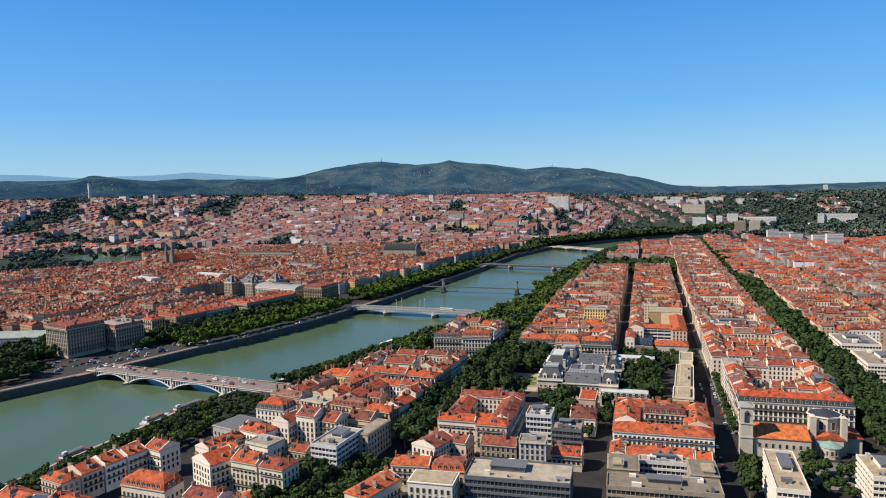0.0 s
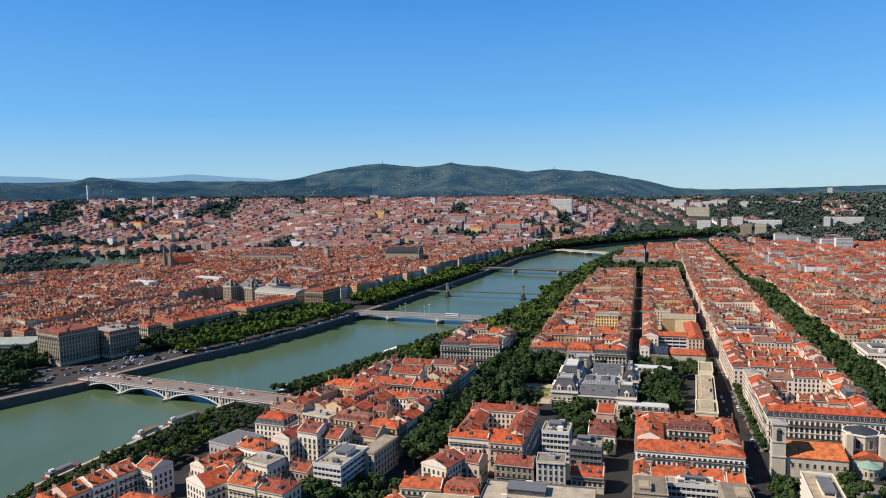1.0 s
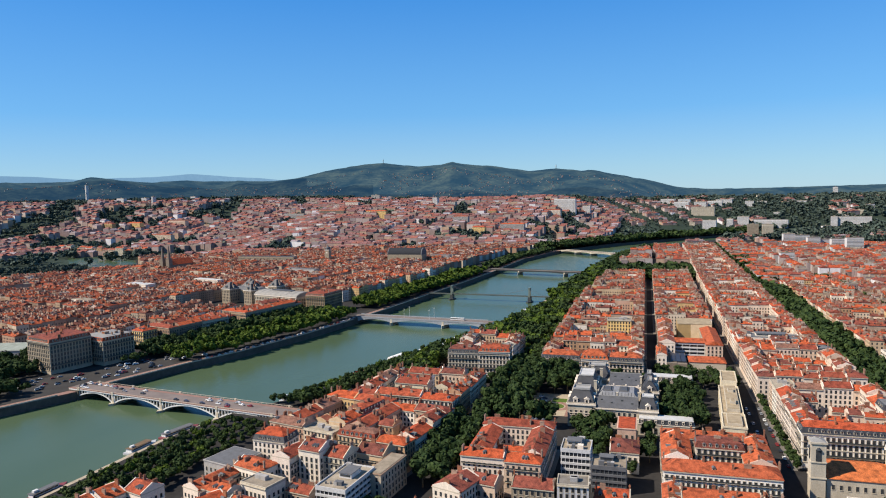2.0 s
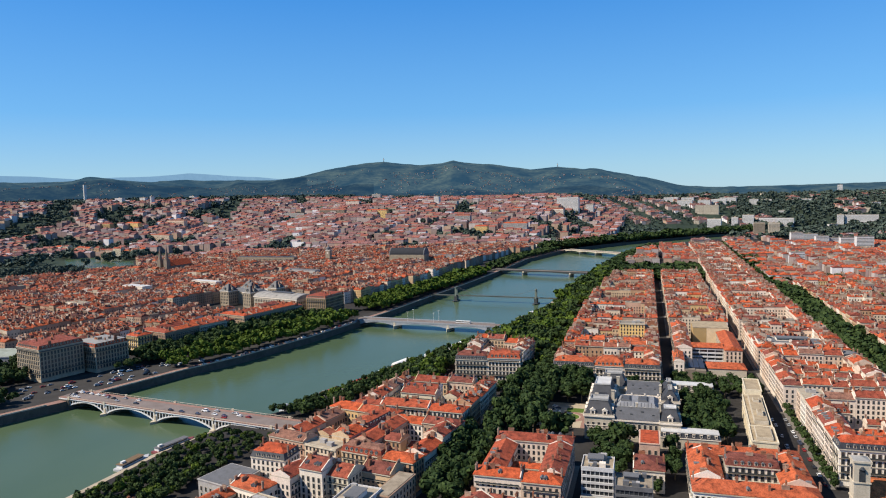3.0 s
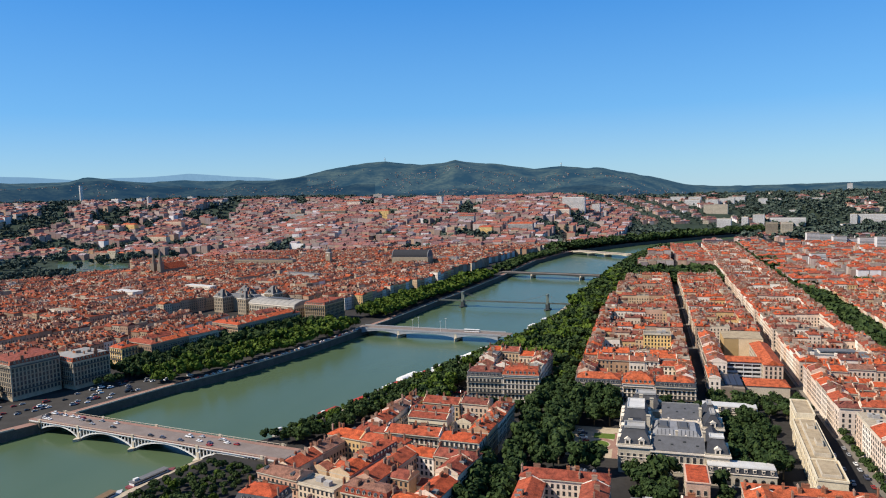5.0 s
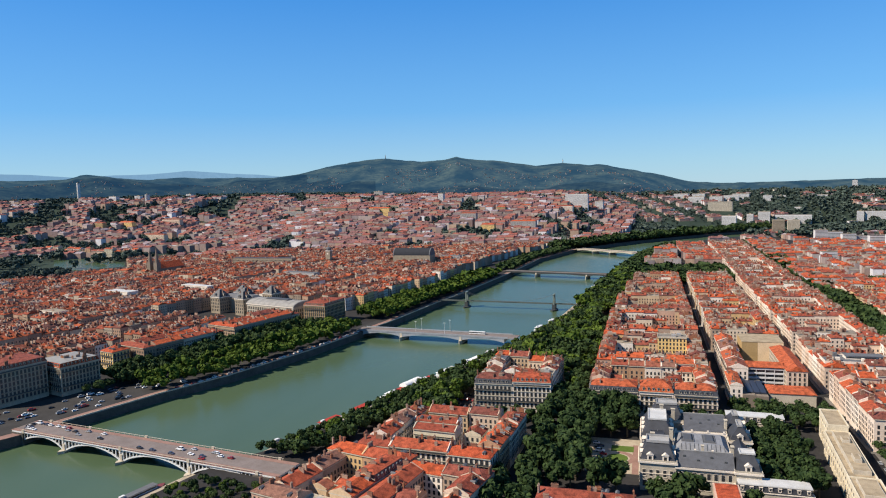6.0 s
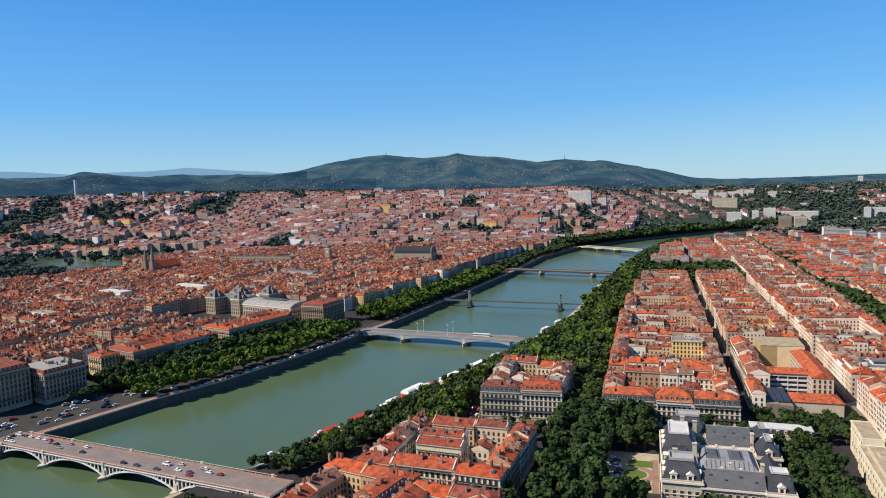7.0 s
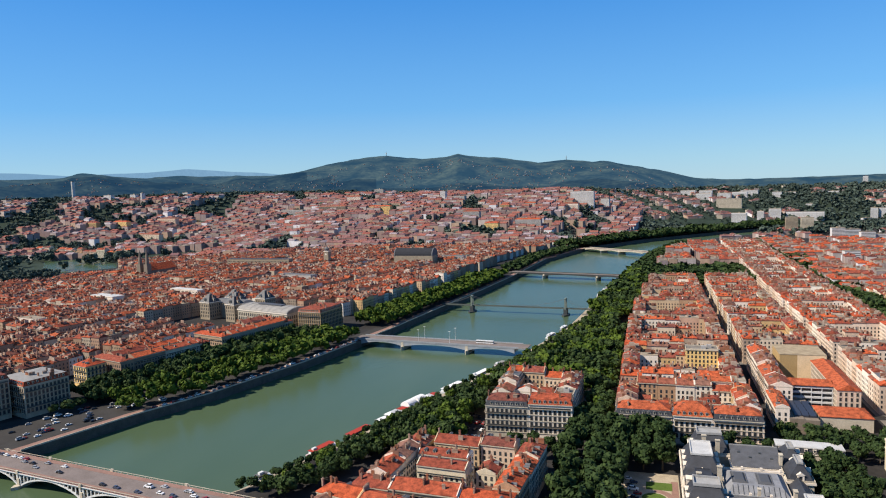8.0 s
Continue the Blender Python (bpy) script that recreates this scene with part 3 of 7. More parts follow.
    n = (2 + int(w / 9) + (rng.random() < 0.4)) if chims is None else chims
    if kind == "flat":
        n = 0
    for k in range(n):
        side = (-1, 1)[k % 2]
        cx = side * (w / 2 - 0.5) if k < 2 else rng.uniform(-w / 3, w / 3)
        cy = rng.uniform(-d * 0.28, d * 0.28)
        cz = h + rise * (1 - abs(cy) / (d / 2)) + 0.4 if kind == "gable" else top
        part("chimney", rng.choice(CHIMNEY), "", top_part, at=pose(cx, cy, cz, 0, 0, 90 if k < 2 else rng.choice((0, 90))))
    if kind == "gable" and detail == 2:
        for k in range(rng.randint(0, 3)):
            u = rng.uniform(-w / 2 + 2, w / 2 - 2)
            part("dormer", DORMER, "", top_part, at=pose(u, -d * 0.3, h + rise * 0.25))
    if detail == 2 and kind != "flat" and not each and rng.random() < 0.8:
        for z_ in (7.0, h - 3.9) if h > 14 else (7.0,):
            g = Geo()
            g.box(-w / 2 + 0.6, -d / 2 - 0.85, z_ - 0.16, w / 2 - 0.6, -d / 2 - 0.13, z_, 0)
            g.box(-w / 2 + 0.6, -d / 2 - 0.85, z_ + 0.2, w / 2 - 0.6, -d / 2 - 0.80, z_ + 0.85, 1)
            part("balcony", g, ["pale_stone", "dark_metal"], hs, "stone balcony with dark iron railing")
    spots = [m for m in openings(w, d, h, sides, 2.8 if each else 2.6, storey=storey) if faces_south(hs.matrix_basis @ m)]
    if detail == 2 and loose:
        me = (DARK_WINDOW if wall in ("front_stone", "stone", "tan_wall") else WINDOW[3]) if each else rng.choice(WINDOW[:3])
        for m in spots:
            if (m.to_3x3() @ Vector((0, -1, 0))).y < -0.5 or each:
                part("window", me, "", hs, at=m)
        spots = [] if each else [m for m in spots if (m.to_3x3() @ Vector((0, -1, 0))).y > -0.5]
    if spots:
        g = Geo()
        simple_windows(g, spots)
        tagged(part("glazing", g, "glass", hs), kind="stuff")
    return hs


def split(length, rng, lo=11.0, hi=19.0):
    n = max(1, round(length / rng.uniform(lo, hi)))
    cuts = [0.0] + sorted((k + rng.uniform(-0.18, 0.18)) / n for k in range(1, n)) + [1.0]
    return [(cuts[k] * length, cuts[k + 1] * length) for k in range(n)]


TERRACES, TERRACES_PALE = Geo(), Geo()


def block(cx, cy, w, l, turn, seed, detail=1, height=19.0, depth=12.5, sides="SNWE", wings=1, paved=True, group="terrace houses", wall="wall", loose=True, lot=(11.0, 19.0)):
    """A town block: houses along its four streets, wings across the court. w along local x, l along local y."""
    rng = random.Random(seed)
    base = pose(cx, cy, 0, 0, 0, turn)

    def put(lx, ly, rot, ww, dd, hh, out, hip=(0, 0), dt=detail):
        p = base @ Vector((lx, ly, 0))
        if detail == 0:
            if rng.random() < (0.14 if rot in (0, 180) else 0.04) and 9 < ww < 20:
                rot, ww, dd = rot + 90, dd, ww
            cheap_house(TERRACES_PALE if wall == "wall_pale" else TERRACES, p.x, p.y, 0, turn + rot, ww, dd, hh, rng, True, 0.13)
            return
        if dt == 1 and rng.random() < (0.14 if rot in (0, 180) else 0.05) and 9 < ww < 20:
            rot, ww, dd, out, hip = rot + 90, dd, ww, "SNWE", (0, 0)
        r = rng.random()
        kind, cover = "gable", "tile"
        if r < 0.07 and ww < 24:
            kind = "flat"
        elif r < 0.15 and ww > 10:
            kind, cover = "mansard", rng.choice(("tile", "slate"))
        house(p.x, p.y, turn + rot, ww, dd, hh, dt, out, kind, hip, wall, cover, group=group, rng=rng, loose=loose,
              label={"flat": "town house with flat gravel roof and parapet", "mansard": "tall town house with mansard roof and dormers"}.get(kind, ""))

    for s, rot, sy in (("S", 0, -1), ("N", 180, 1)):
        if s in sides:
            segs = split(w, rng, *lot)
            for k, (a, b) in enumerate(segs):
                first, last = (k == 0), (k == len(segs) - 1)
                out = "SN" + ("W" if (first if s == "S" else last) else "") + ("E" if (last if s == "S" else first) else "")
                if s == "N":
                    out = "SN" + ("E" if first else "") + ("W" if last else "")
                hip = (1 if (first if s == "S" else last) else 0, 1 if (last if s == "S" else first) else 0)
                put(-w / 2 + (a + b) / 2, sy * (l / 2 - depth / 2), rot, b - a - 0.05, depth * rng.uniform(0.92, 1.0), height + rng.uniform(-2, 2), out, hip)
    inner = l - 2 * depth
    for s, rot, sx in (("W", -90, -1), ("E", 90, 1)):
        if s in sides and inner > 8:
            for a, b in split(inner, rng, *lot):
                put(sx * (w / 2 - depth / 2), -inner / 2 + (a + b) / 2, rot, b - a - 0.05, depth, height + rng.uniform(-2, 2), "SN")
    court = w - 2 * depth
    if court > 7 and inner > 14:
        for k in range(wings):
            ly = -inner / 2 + inner * (k + 0.5) / wings
            for a, b in split(court, rng, 8, 15):
                if rng.random() < 0.86:
                    put(-court / 2 + (a + b) / 2, ly + rng.uniform(-4, 4), rng.choice((0, 180)), b - a - 0.2, rng.uniform(7, 11), height - rng.uniform(0.5, 7), "SN", dt=1)
    if not paved:
        return
    g = Geo()
    e = 2.6
    g.box(-w / 2 - e, -l / 2 - e, -0.3, w / 2 + e, l / 2 + e, 0.14)
    tagged(part("pavement", g, "pavement", at=base), "pale paved footway round a town block", "pavement", kind="structure")


# ---- joined far town ----
def cheap_house(g, x, y, z, turn, w, d, h, rng, near, flats=0.1):
    """Walls (slot 0), roof (1), chimneys (2), windows (3), for houses too far to tell apart."""
    m = pose(x, y, z, 0, 0, turn)
    q = Geo()
    q.solid([(-w / 2, -d / 2, -12), (w / 2, -d / 2, -12), (w / 2, d / 2, -12), (-w / 2, d / 2, -12), (-w / 2, -d / 2, h), (w / 2, -d / 2, h), (w / 2, d / 2, h), (-w / 2, d / 2, h)],
            [(0, 1, 5, 4), (1, 2, 6, 5), (2, 3, 7, 6), (3, 0, 4, 7)], 0)
    r = rng.random()
    rise = d / 2 * rng.uniform(0.36, 0.5)
    if r > flats:
        hp = d / 2 if rng.random() < (0.12 if near else 0.2) else 0.01
        q.roof(w, d, h, rise, hp, hp, 0.4, 0.3, 1)
        if hp < 1:
            for s in (-1, 1):
                q.face([(s * w / 2 - 0.01 * s, -d / 2 * s, h + 0.3), (s * w / 2 - 0.01 * s, d / 2 * s, h + 0.3), (s * w / 2 - 0.01 * s, 0, h + 0.3 + rise)], 0)
    else:
        q.box(-w / 2, -d / 2, h, w / 2, d / 2, h + 0.6, 4)
    for k in range(rng.randint(4, 8) if near else rng.randint(2, 5) if flats < 0.11 else rng.randint(1, 2)):
        cx, cy = rng.uniform(-w / 2 + 0.6, w / 2 - 0.6), rng.uniform(-d * 0.36, d * 0.36)
        cz = h + rise * (1 - abs(cy) / (d / 2))
        a, b = (0.45, rng.uniform(1.1, 2.3)) if rng.random() < 0.7 else (rng.uniform(0.9, 1.7), 0.45)
        q.box(cx - a, cy - b, cz - 1, cx + a, cy + b, cz + rng.uniform(1.3, 3.0), 2)
    if near:
        for k in range(rng.randint(1, 4) if r > flats else 0):
            cx, cy = rng.uniform(-w / 2 + 1, w / 2 - 1), rng.choice((-1, 1)) * rng.uniform(0.15, 0.38) * d
            cz = h + 0.3 + rise * (1 - abs(cy) / (d / 2))
            q.box(cx - 0.6, cy - 0.6, cz - 0.4, cx + 0.6, cy + 0.6, cz + rng.uniform(0.4, 1.3), rng.choice((0, 3, 4)))
        wd, st = 1.1, 3.35
        for s in "SNEW":
            span, off = (w, d / 2) if s in "SN" else (d, w / 2)
            n = int(span / 2.9)
            tt = pose(0, 0, 0, 0, 0, SIDES[s])
            if not faces_south(m @ tt @ pose(0, -off, 8)):
                continue
            for k in range(n):
                u = (k + 0.5 - n / 2) * span / n
                for f in range(1, int((h - 1) / st)):
                    z0 = f * st + 0.9
                    q.face([tuple(tt @ Vector((u + a * wd / 2, -off - 0.05, z0 + c))) for a, c in ((-1, 0), (1, 0), (1, 1.9), (-1, 1.9))], 3)
    g.moved(q, m)


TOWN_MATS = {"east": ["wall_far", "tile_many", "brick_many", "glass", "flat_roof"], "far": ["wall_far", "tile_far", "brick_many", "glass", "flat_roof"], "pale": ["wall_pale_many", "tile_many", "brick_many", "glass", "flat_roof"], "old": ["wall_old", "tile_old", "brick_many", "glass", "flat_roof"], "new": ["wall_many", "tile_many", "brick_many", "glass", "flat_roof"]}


def fill_town(name, label, look_of, turn, test, area, cell, street, seed, height=(13, 20), flats=0.1, lot=15.0):
    """Fills an area with blocks of small houses along a turned grid. test(x, y) tells where houses stand."""
    rng = random.Random(seed)
    g = Geo()
    x0, y0, x1, y1 = area
    m = pose((x0 + x1) / 2, (y0 + y1) / 2, 0, 0, 0, turn)
    reach = math.hypot(x1 - x0, y1 - y0) / 2
    cw, cl = cell
    nx, ny = int(reach / (cw + street)) + 1, int(reach / (cl + street)) + 1
    for i in range(-nx, nx + 1):
        for j in range(-ny, ny + 1):
            bx, by = i * (cw + street) + rng.uniform(-4, 4), j * (cl + street) + rng.uniform(-4, 4)
            c = m @ Vector((bx, by, 0))
            if not (x0 < c.x < x1 and y0 < c.y < y1):
                continue
            skew = rng.uniform(-6, 6)
            hb = rng.uniform(*height)
            lots = []
            rows = max(2, round(cl / lot))
            cols = max(2, round(cw / lot))
            for a in range(cols):
                for b in range(rows):
                    edge = a in (0, cols - 1) or b in (0, rows - 1)
                    if not edge and rng.random() < 0.45:
                        continue
                    lots.append((-cw / 2 + (a + 0.5) * cw / cols, -cl / 2 + (b + 0.5) * cl / rows, 0 if b in (0, rows - 1) and rng.random() < 0.8 else 90, edge))
            bm_ = m @ pose(bx, by, 0, 0, 0, skew)
            for lx, ly, rot, edge in lots:
                p = bm_ @ Vector((lx, ly, 0))
                if not in_plan(p.x, p.y) or not test(p.x, p.y):
                    continue
                dist = math.hypot(p.x + 60, p.y - 80)
                ww, dd = (cw / cols, cl / rows) if rot == 0 else (cl / rows, cw / cols)
                cheap_house(g, p.x, p.y, terrain(p.x, p.y), turn + skew + rot, ww * rng.uniform(0.95, 1.0), dd * rng.uniform(0.88, 1.0),
                            hb + rng.uniform(-1.8, 1.8) if edge else hb - rng.uniform(0, 4), rng, dist < 1080, flats)
    if g.f:
        tagged(part(name, g, TOWN_MATS[look_of]), label, "houses", kind="stuff")


# ---- trees ----
def crown_geo(r, h, quads, seed, size=1.2):
    """Leaf clumps over several lobes, with gaps between them."""
    rng = random.Random(seed)
    g = Geo()
    lobes = [(Vector((0, 0, h * 0.62)), r * 0.72)]
    for k in range(7):
        a = 6.283 * k / 7 + rng.uniform(-0.3, 0.3)
        q = r * rng.uniform(0.38, 0.62)
        lobes.append((Vector((math.cos(a) * q, math.sin(a) * q, h * rng.uniform(0.42, 0.78))), r * rng.uniform(0.36, 0.52)))
    for k in range(quads):
        c, rad = lobes[k % len(lobes)]
        d = Vector((rng.gauss(0, 1), rng.gauss(0, 1), rng.gauss(0.25, 0.9))).normalized()
        p = c + d * rad * rng.uniform(0.6, 1.1)
        d = (d + Vector((rng.gauss(0, 1), rng.gauss(0, 1), rng.gauss(0, 1))).normalized() * 0.6).normalized()
        u = d.orthogonal().normalized()
        u = (Matrix.Rotation(rng.uniform(0, 6.283), 3, d) @ u + d * rng.uniform(-0.3, 0.3)).normalized()
        v = d.cross(u).normalized()
        s = size * rng.uniform(0.6, 1.25)
        g.solid([tuple(p - u * s * 0.5 - v * s * 0.35), tuple(p + u * s * 0.5 - v * s * 0.4 - d * 0.15 * s), tuple(p + u * s * 0.35 + v * s * 0.5), tuple(p - u * s * 0.45 + v * s * 0.4 - d * 0.2 * s)],
                [(0, 1, 2, 3)])
    return g


def trunk_geo(h, seed):
    rng = random.Random(seed)
    g = Geo()
    g.tube(0, 0, -0.3, h * 0.35, 0.34, 0.24, 7)
    for k in range(5):
        a = 6.283 * k / 5 + rng.uniform(-0.3, 0.3)
        n = len(g.v)
        g.tube(0, 0, h * 0.3, h * 0.62, 0.15, 0.07, 5)
        for i in range(n, len(g.v)):
            x, y, z = g.v[i]
            f = (z - h * 0.3) * 0.75
            g.v[i] = (x + math.cos(a) * f, y + math.sin(a) * f, z)
    return g


CROWNS = [(crown_geo(4.6, 13, 560, 11 + k, 1.5), trunk_geo(13, 60 + k)) for k in range(5)]
TREE = {}
for leaf in ("leaf", "leaf_dark"):
    TREE[leaf] = [(c.mesh("crown", [leaf]), t.mesh("trunk", ["bark"])) for c, t in CROWNS]
FAR_THIN = [crown_geo(5.4, 12, 34, 41 + k, 3.9) for k in range(4)]
NEAR = [crown_geo(4.7, 13, 340, 81 + k, 1.65) for k in range(5)]
THIN = [crown_geo(4.7, 13, 150, 31 + k, 2.4) for k in range(4)]
tree_rng = random.Random(5)


def tree(x, y, scale=1.0, leaf="leaf", z=0.0, label="", group="street trees"):
    c, t = tree_rng.choice(TREE[leaf])
    ob = thing("tree", label or "leafy plane tree with spreading green crown", "tree", pose(x, y, z, 0, 0, tree_rng.uniform(0, 360)) @ Matrix.Diagonal((scale, scale, scale * tree_rng.uniform(0.88, 1.1), 1)), group)
    part("trunk", t, "", ob)
    part("crown", c, "", ob)
    return ob


def grove(name, label, places, leaf="leaf_far", thin=None):
    """Many trees, joined: places of x, y, z, scale."""
    g = Geo()
    rng = random.Random(len(places))
    for x, y, z, s in places:
        g.moved(rng.choice(thin or (NEAR if y < 680 else THIN if y < 1100 else FAR_THIN)), pose(x, y, z, 0, 0, rng.uniform(0, 360)) @ Matrix.Diagonal((s * rng.uniform(0.8, 1.3), s * rng.uniform(0.8, 1.3), s * rng.uniform(0.8, 1.15), 1)))
    if g.f:
        tagged(part(name, g, leaf), label, "trees", kind="stuff")


# ---- bridges ----
def arch_bridge():
    """Wide road bridge on white steel arches with spandrel columns."""
    L = 199.0
    at = pose(-487, 492, 0, 0, 0, -7.5)
    br = thing("arch_bridge", "white steel arch bridge with road traffic over the river", "bridge", at)
    g = Geo()
    g.box(-12, -10.2, 0.9, L + 14, 10.2, 1.9)
    part("deck", g, "white_paint", br)
    g = Geo()
    g.box(-13, -6.8, 1.9, L + 14, 6.8, 1.96)
    part("roadway", g, "bridge_road", br, "brownish worn asphalt roadway")
    for s in (-1, 1):
        g = Geo()
        y0, y1 = sorted((s * 6.8, s * 10.2))
        g.box(-13, y0, 1.9, L + 14, y1, 2.1)
        part("footway", g, "red_paving", br, "reddish footway")
        g = Geo()
        g.box(-3, s * 10.3 - 0.3, 1.55, L + 3, s * 10.3 + 0.3, 1.9)
        part("cornice", g, "white_paint", br)
        g = Geo()
        g.box(-3, s * 10.2 - 0.13, 3.0, L + 3, s * 10.2 + 0.13, 3.2)
        part("rail", g, "pale_stone", br)
        g = Geo()
        g.box(-0.09, -0.09, 2.1, 0.09, 0.09, 3.0)
        me = g.mesh("baluster", ["pale_stone"])
        for k in range(45):
            part("baluster", me, "", br, at=pose(-2 + k * (L + 4) / 44, s * 10.2, 0))
    piers = (39.3, 91.7, 148.0)
    ends = (0.0,) + piers + (L,)
    for k in range(4):
        a, b = ends[k] + (1.6 if k else 0), ends[k + 1] - (1.6 if k < 3 else 0)
        n = 22
        foot_a, foot_b = (-5.4 if k else -3.2), (-5.4 if k < 3 else -3.2)

        def curve(u):
            base = foot_a + (foot_b - foot_a) * u
            return base + (0.55 - base) * (1 - (2 * u - 1) ** 2) ** 0.85
        for yr in (-9.6, -4.8, 0, 4.8, 9.6):
            g = Geo()
            for i in range(n):
                u0, u1 = i / n, (i + 1) / n
                x0, x1, z0, z1 = a + (b - a) * u0, a + (b - a) * u1, curve(u0), curve(u1)
                t0, t1 = 0.35 + 0.35 * abs(2 * u0 - 1), 0.35 + 0.35 * abs(2 * u1 - 1)
                g.solid([(x0, yr - 0.35, z0 - t0), (x1, yr - 0.35, z1 - t1), (x1, yr + 0.35, z1 - t1), (x0, yr + 0.35, z0 - t0),
                         (x0, yr - 0.35, z0 + t0 * 0.6), (x1, yr - 0.35, z1 + t1 * 0.6), (x1, yr + 0.35, z1 + t1 * 0.6), (x0, yr + 0.35, z0 + t0 * 0.6)],
                        [(3, 2, 1, 0), (4, 5, 6, 7), (0, 1, 5, 4), (2, 3, 7, 6)] + ([(3, 0, 4, 7)] if i == 0 else []) + ([(1, 2, 6, 5)] if i == n - 1 else []))
            part("arch_rib", g, "white_paint", br)
        # dark sheet added between the ribs to stand in for shade below
        g = Geo()
        strip = []
        for i in range(n + 1):
            u = i / n
            x, z = a + (b - a) * u, curve(u)
            strip += [(x, -9.2, z + 0.02), (x, 9.2, z + 0.02), (x, 9.2, z + 0.2), (x, -9.2, z + 0.2)]
        g.solid(strip, [(4 * i + e, 4 * i + 4 + e, 4 * i + 4 + (e + 1) % 4, 4 * i + (e + 1) % 4) for i in range(n) for e in range(4)])
        part("arch_soffit", g, "dark_metal", br, "added dark sheet for the shade under the arch")
        m = int((b - a) / 2.9)
        for i in range(m + 1):
            u = i / m
            z = curve(u)
            if z < 0.1:
                for yr in (-9.6, 9.6):
                    g = Geo()
                    g.box(a + (b - a) * u - 0.28, yr - 0.3, z, a + (b - a) * u + 0.28, yr + 0.3, 0.95)
                    part("spandrel_column", g, "white_paint", br)
    for x in piers:
        g = Geo()
        g.prism([(x - 1.9, -12), (x, -15), (x + 1.9, -12), (x + 1.9, 12), (x, 15), (x - 1.9, 12)], WATER - 2, -5.3)
        g.box(x - 1.0, -10.4, -5.3, x + 1.0, 10.4, -1.6)
        part("pier", g, "pale_stone", br, "pale cut stone pier with pointed ends")
    for x in piers:
        for yr in (-9.6, 9.6):
            for dx in (-0.9, 0.9):
                g = Geo()
                g.box(x + dx - 0.3, yr - 0.3, -1.6, x + dx + 0.3, yr + 0.3, 0.95)
                part("spandrel_column", g, "white_paint", br)
    for x in (0,) + piers + (L,):
        for s in (-1, 1):
            g = Geo()
            g.box(x - 1.0, s * 10.4 - 0.4, 1.2, x + 1.0, s * 10.4 + 0.4, 3.25)
            g.box(x - 1.15, s * 10.4 - 0.5, 3.25, x + 1.15, s * 10.4 + 0.5, 3.45)
            part("pedestal", g, "pale_stone", br)
    for x in (0, L + 9):
        g = Geo()
        g.box(x - 12, -11, WATER - 2, x, 11, 0.9)
        part("abutment", g, "quay_stone", br)


M["bridge_road"] = weathered("worn_bridge_road", [(0, (0.20, 0.165, 0.15))], rough=0.9, big=8, small=0.9, amount=0.4)
arch_bridge()


def girder_bridge(name, label, x0, y0, x1, y1, width, piers, paint, depth, top=1.9, masts=()):
    """A road bridge on shallow arched girders and slim stone piers."""
    L = math.hypot(x1 - x0, y1 - y0)
    br = thing(name, label, "bridge", pose(x0, y0, 0, 0, 0, math.degrees(math.atan2(y1 - y0, x1 - x0))))
    h = width / 2
    g = Geo()
    g.box(-8, -h, top - 0.7, L + 12, h, top)
    part("deck", g, paint, br)
    g = Geo()
    g.box(-8, -h + 3, top, L + 12, h - 3, top + 0.06)
    part("roadway", g, "bridge_road", br)
    for s in (-1, 1):
        g = Geo()
        y0_, y1_ = sorted((s * (h - 3), s * h))
        g.box(-8, y0_, top, L + 12, y1_, top + 0.2)
        part("footway", g, "pavement", br)
        g = Geo()
        g.box(-4, s * h - 0.08, top + 0.2, L + 4, s * h + 0.08, top + 1.2)
        part("railing", g, paint, br)
    ends = [0.0] + list(piers) + [L]
    for k in range(len(ends) - 1):
        a, b = ends[k], ends[k + 1]
        for yr in (-h + 0.6, -h / 3, h / 3, h - 0.6):
            g = Geo()
            n = 12
            strip = []
            for i in range(n + 1):
                u = i / n
                z = top - 0.7 - depth * (0.25 + 0.75 * (2 * u - 1) ** 2)
                x = a + (b - a) * u
                strip += [(x, yr - 0.3, z), (x, yr + 0.3, z), (x, yr + 0.3, top - 0.7), (x, yr - 0.3, top - 0.7)]
            g.solid(strip, [(4 * i + e, 4 * i + 4 + e, 4 * i + 4 + (e + 1) % 4, 4 * i + (e + 1) % 4) for i in range(n) for e in range(4)])
            part("girder", g, paint, br)
    for x in piers:
        g = Geo()
        g.prism([(x - 1.7, -h), (x, -h - 3), (x + 1.7, -h), (x + 1.7, h), (x, h + 3), (x - 1.7, h)], WATER - 2, top - depth - 0.5)
        g.box(x - 1.3, -h + 0.1, top - depth - 0.5, x + 1.3, h - 0.1, top - 0.75)
        part("pier", g, "pale_stone", br, "pale stone pier")
    for x, s in masts:
        g = Geo()
        g.tube(x, s * (h - 1), top, top + 13, 0.2, 0.1, 6)
        g.box(x - 1.2, s * (h - 1) - 0.15, top + 12.6, x + 1.2, s * (h - 1) + 0.15, top + 12.9)
        part("lamp_mast", g, "white_paint", br)


girder_bridge("road_bridge", "pale steel road bridge on two stone piers", -388, 842, -222, 826, 18, (48, 118), "blue_paint", 4.6, masts=((66, 1), (100, 1), (66, -1), (100, -1)))
girder_bridge("far_road_bridge", "low dark steel road bridge on two piers", -328, 1378, -142, 1334, 18, (58, 152), "dark_metal", 3.0)
girder_bridge("farthest_road_bridge", "low pale concrete bridge upriver", -236, 1812, -106, 1716, 22, (48, 98), "pale_stone", 2.4)


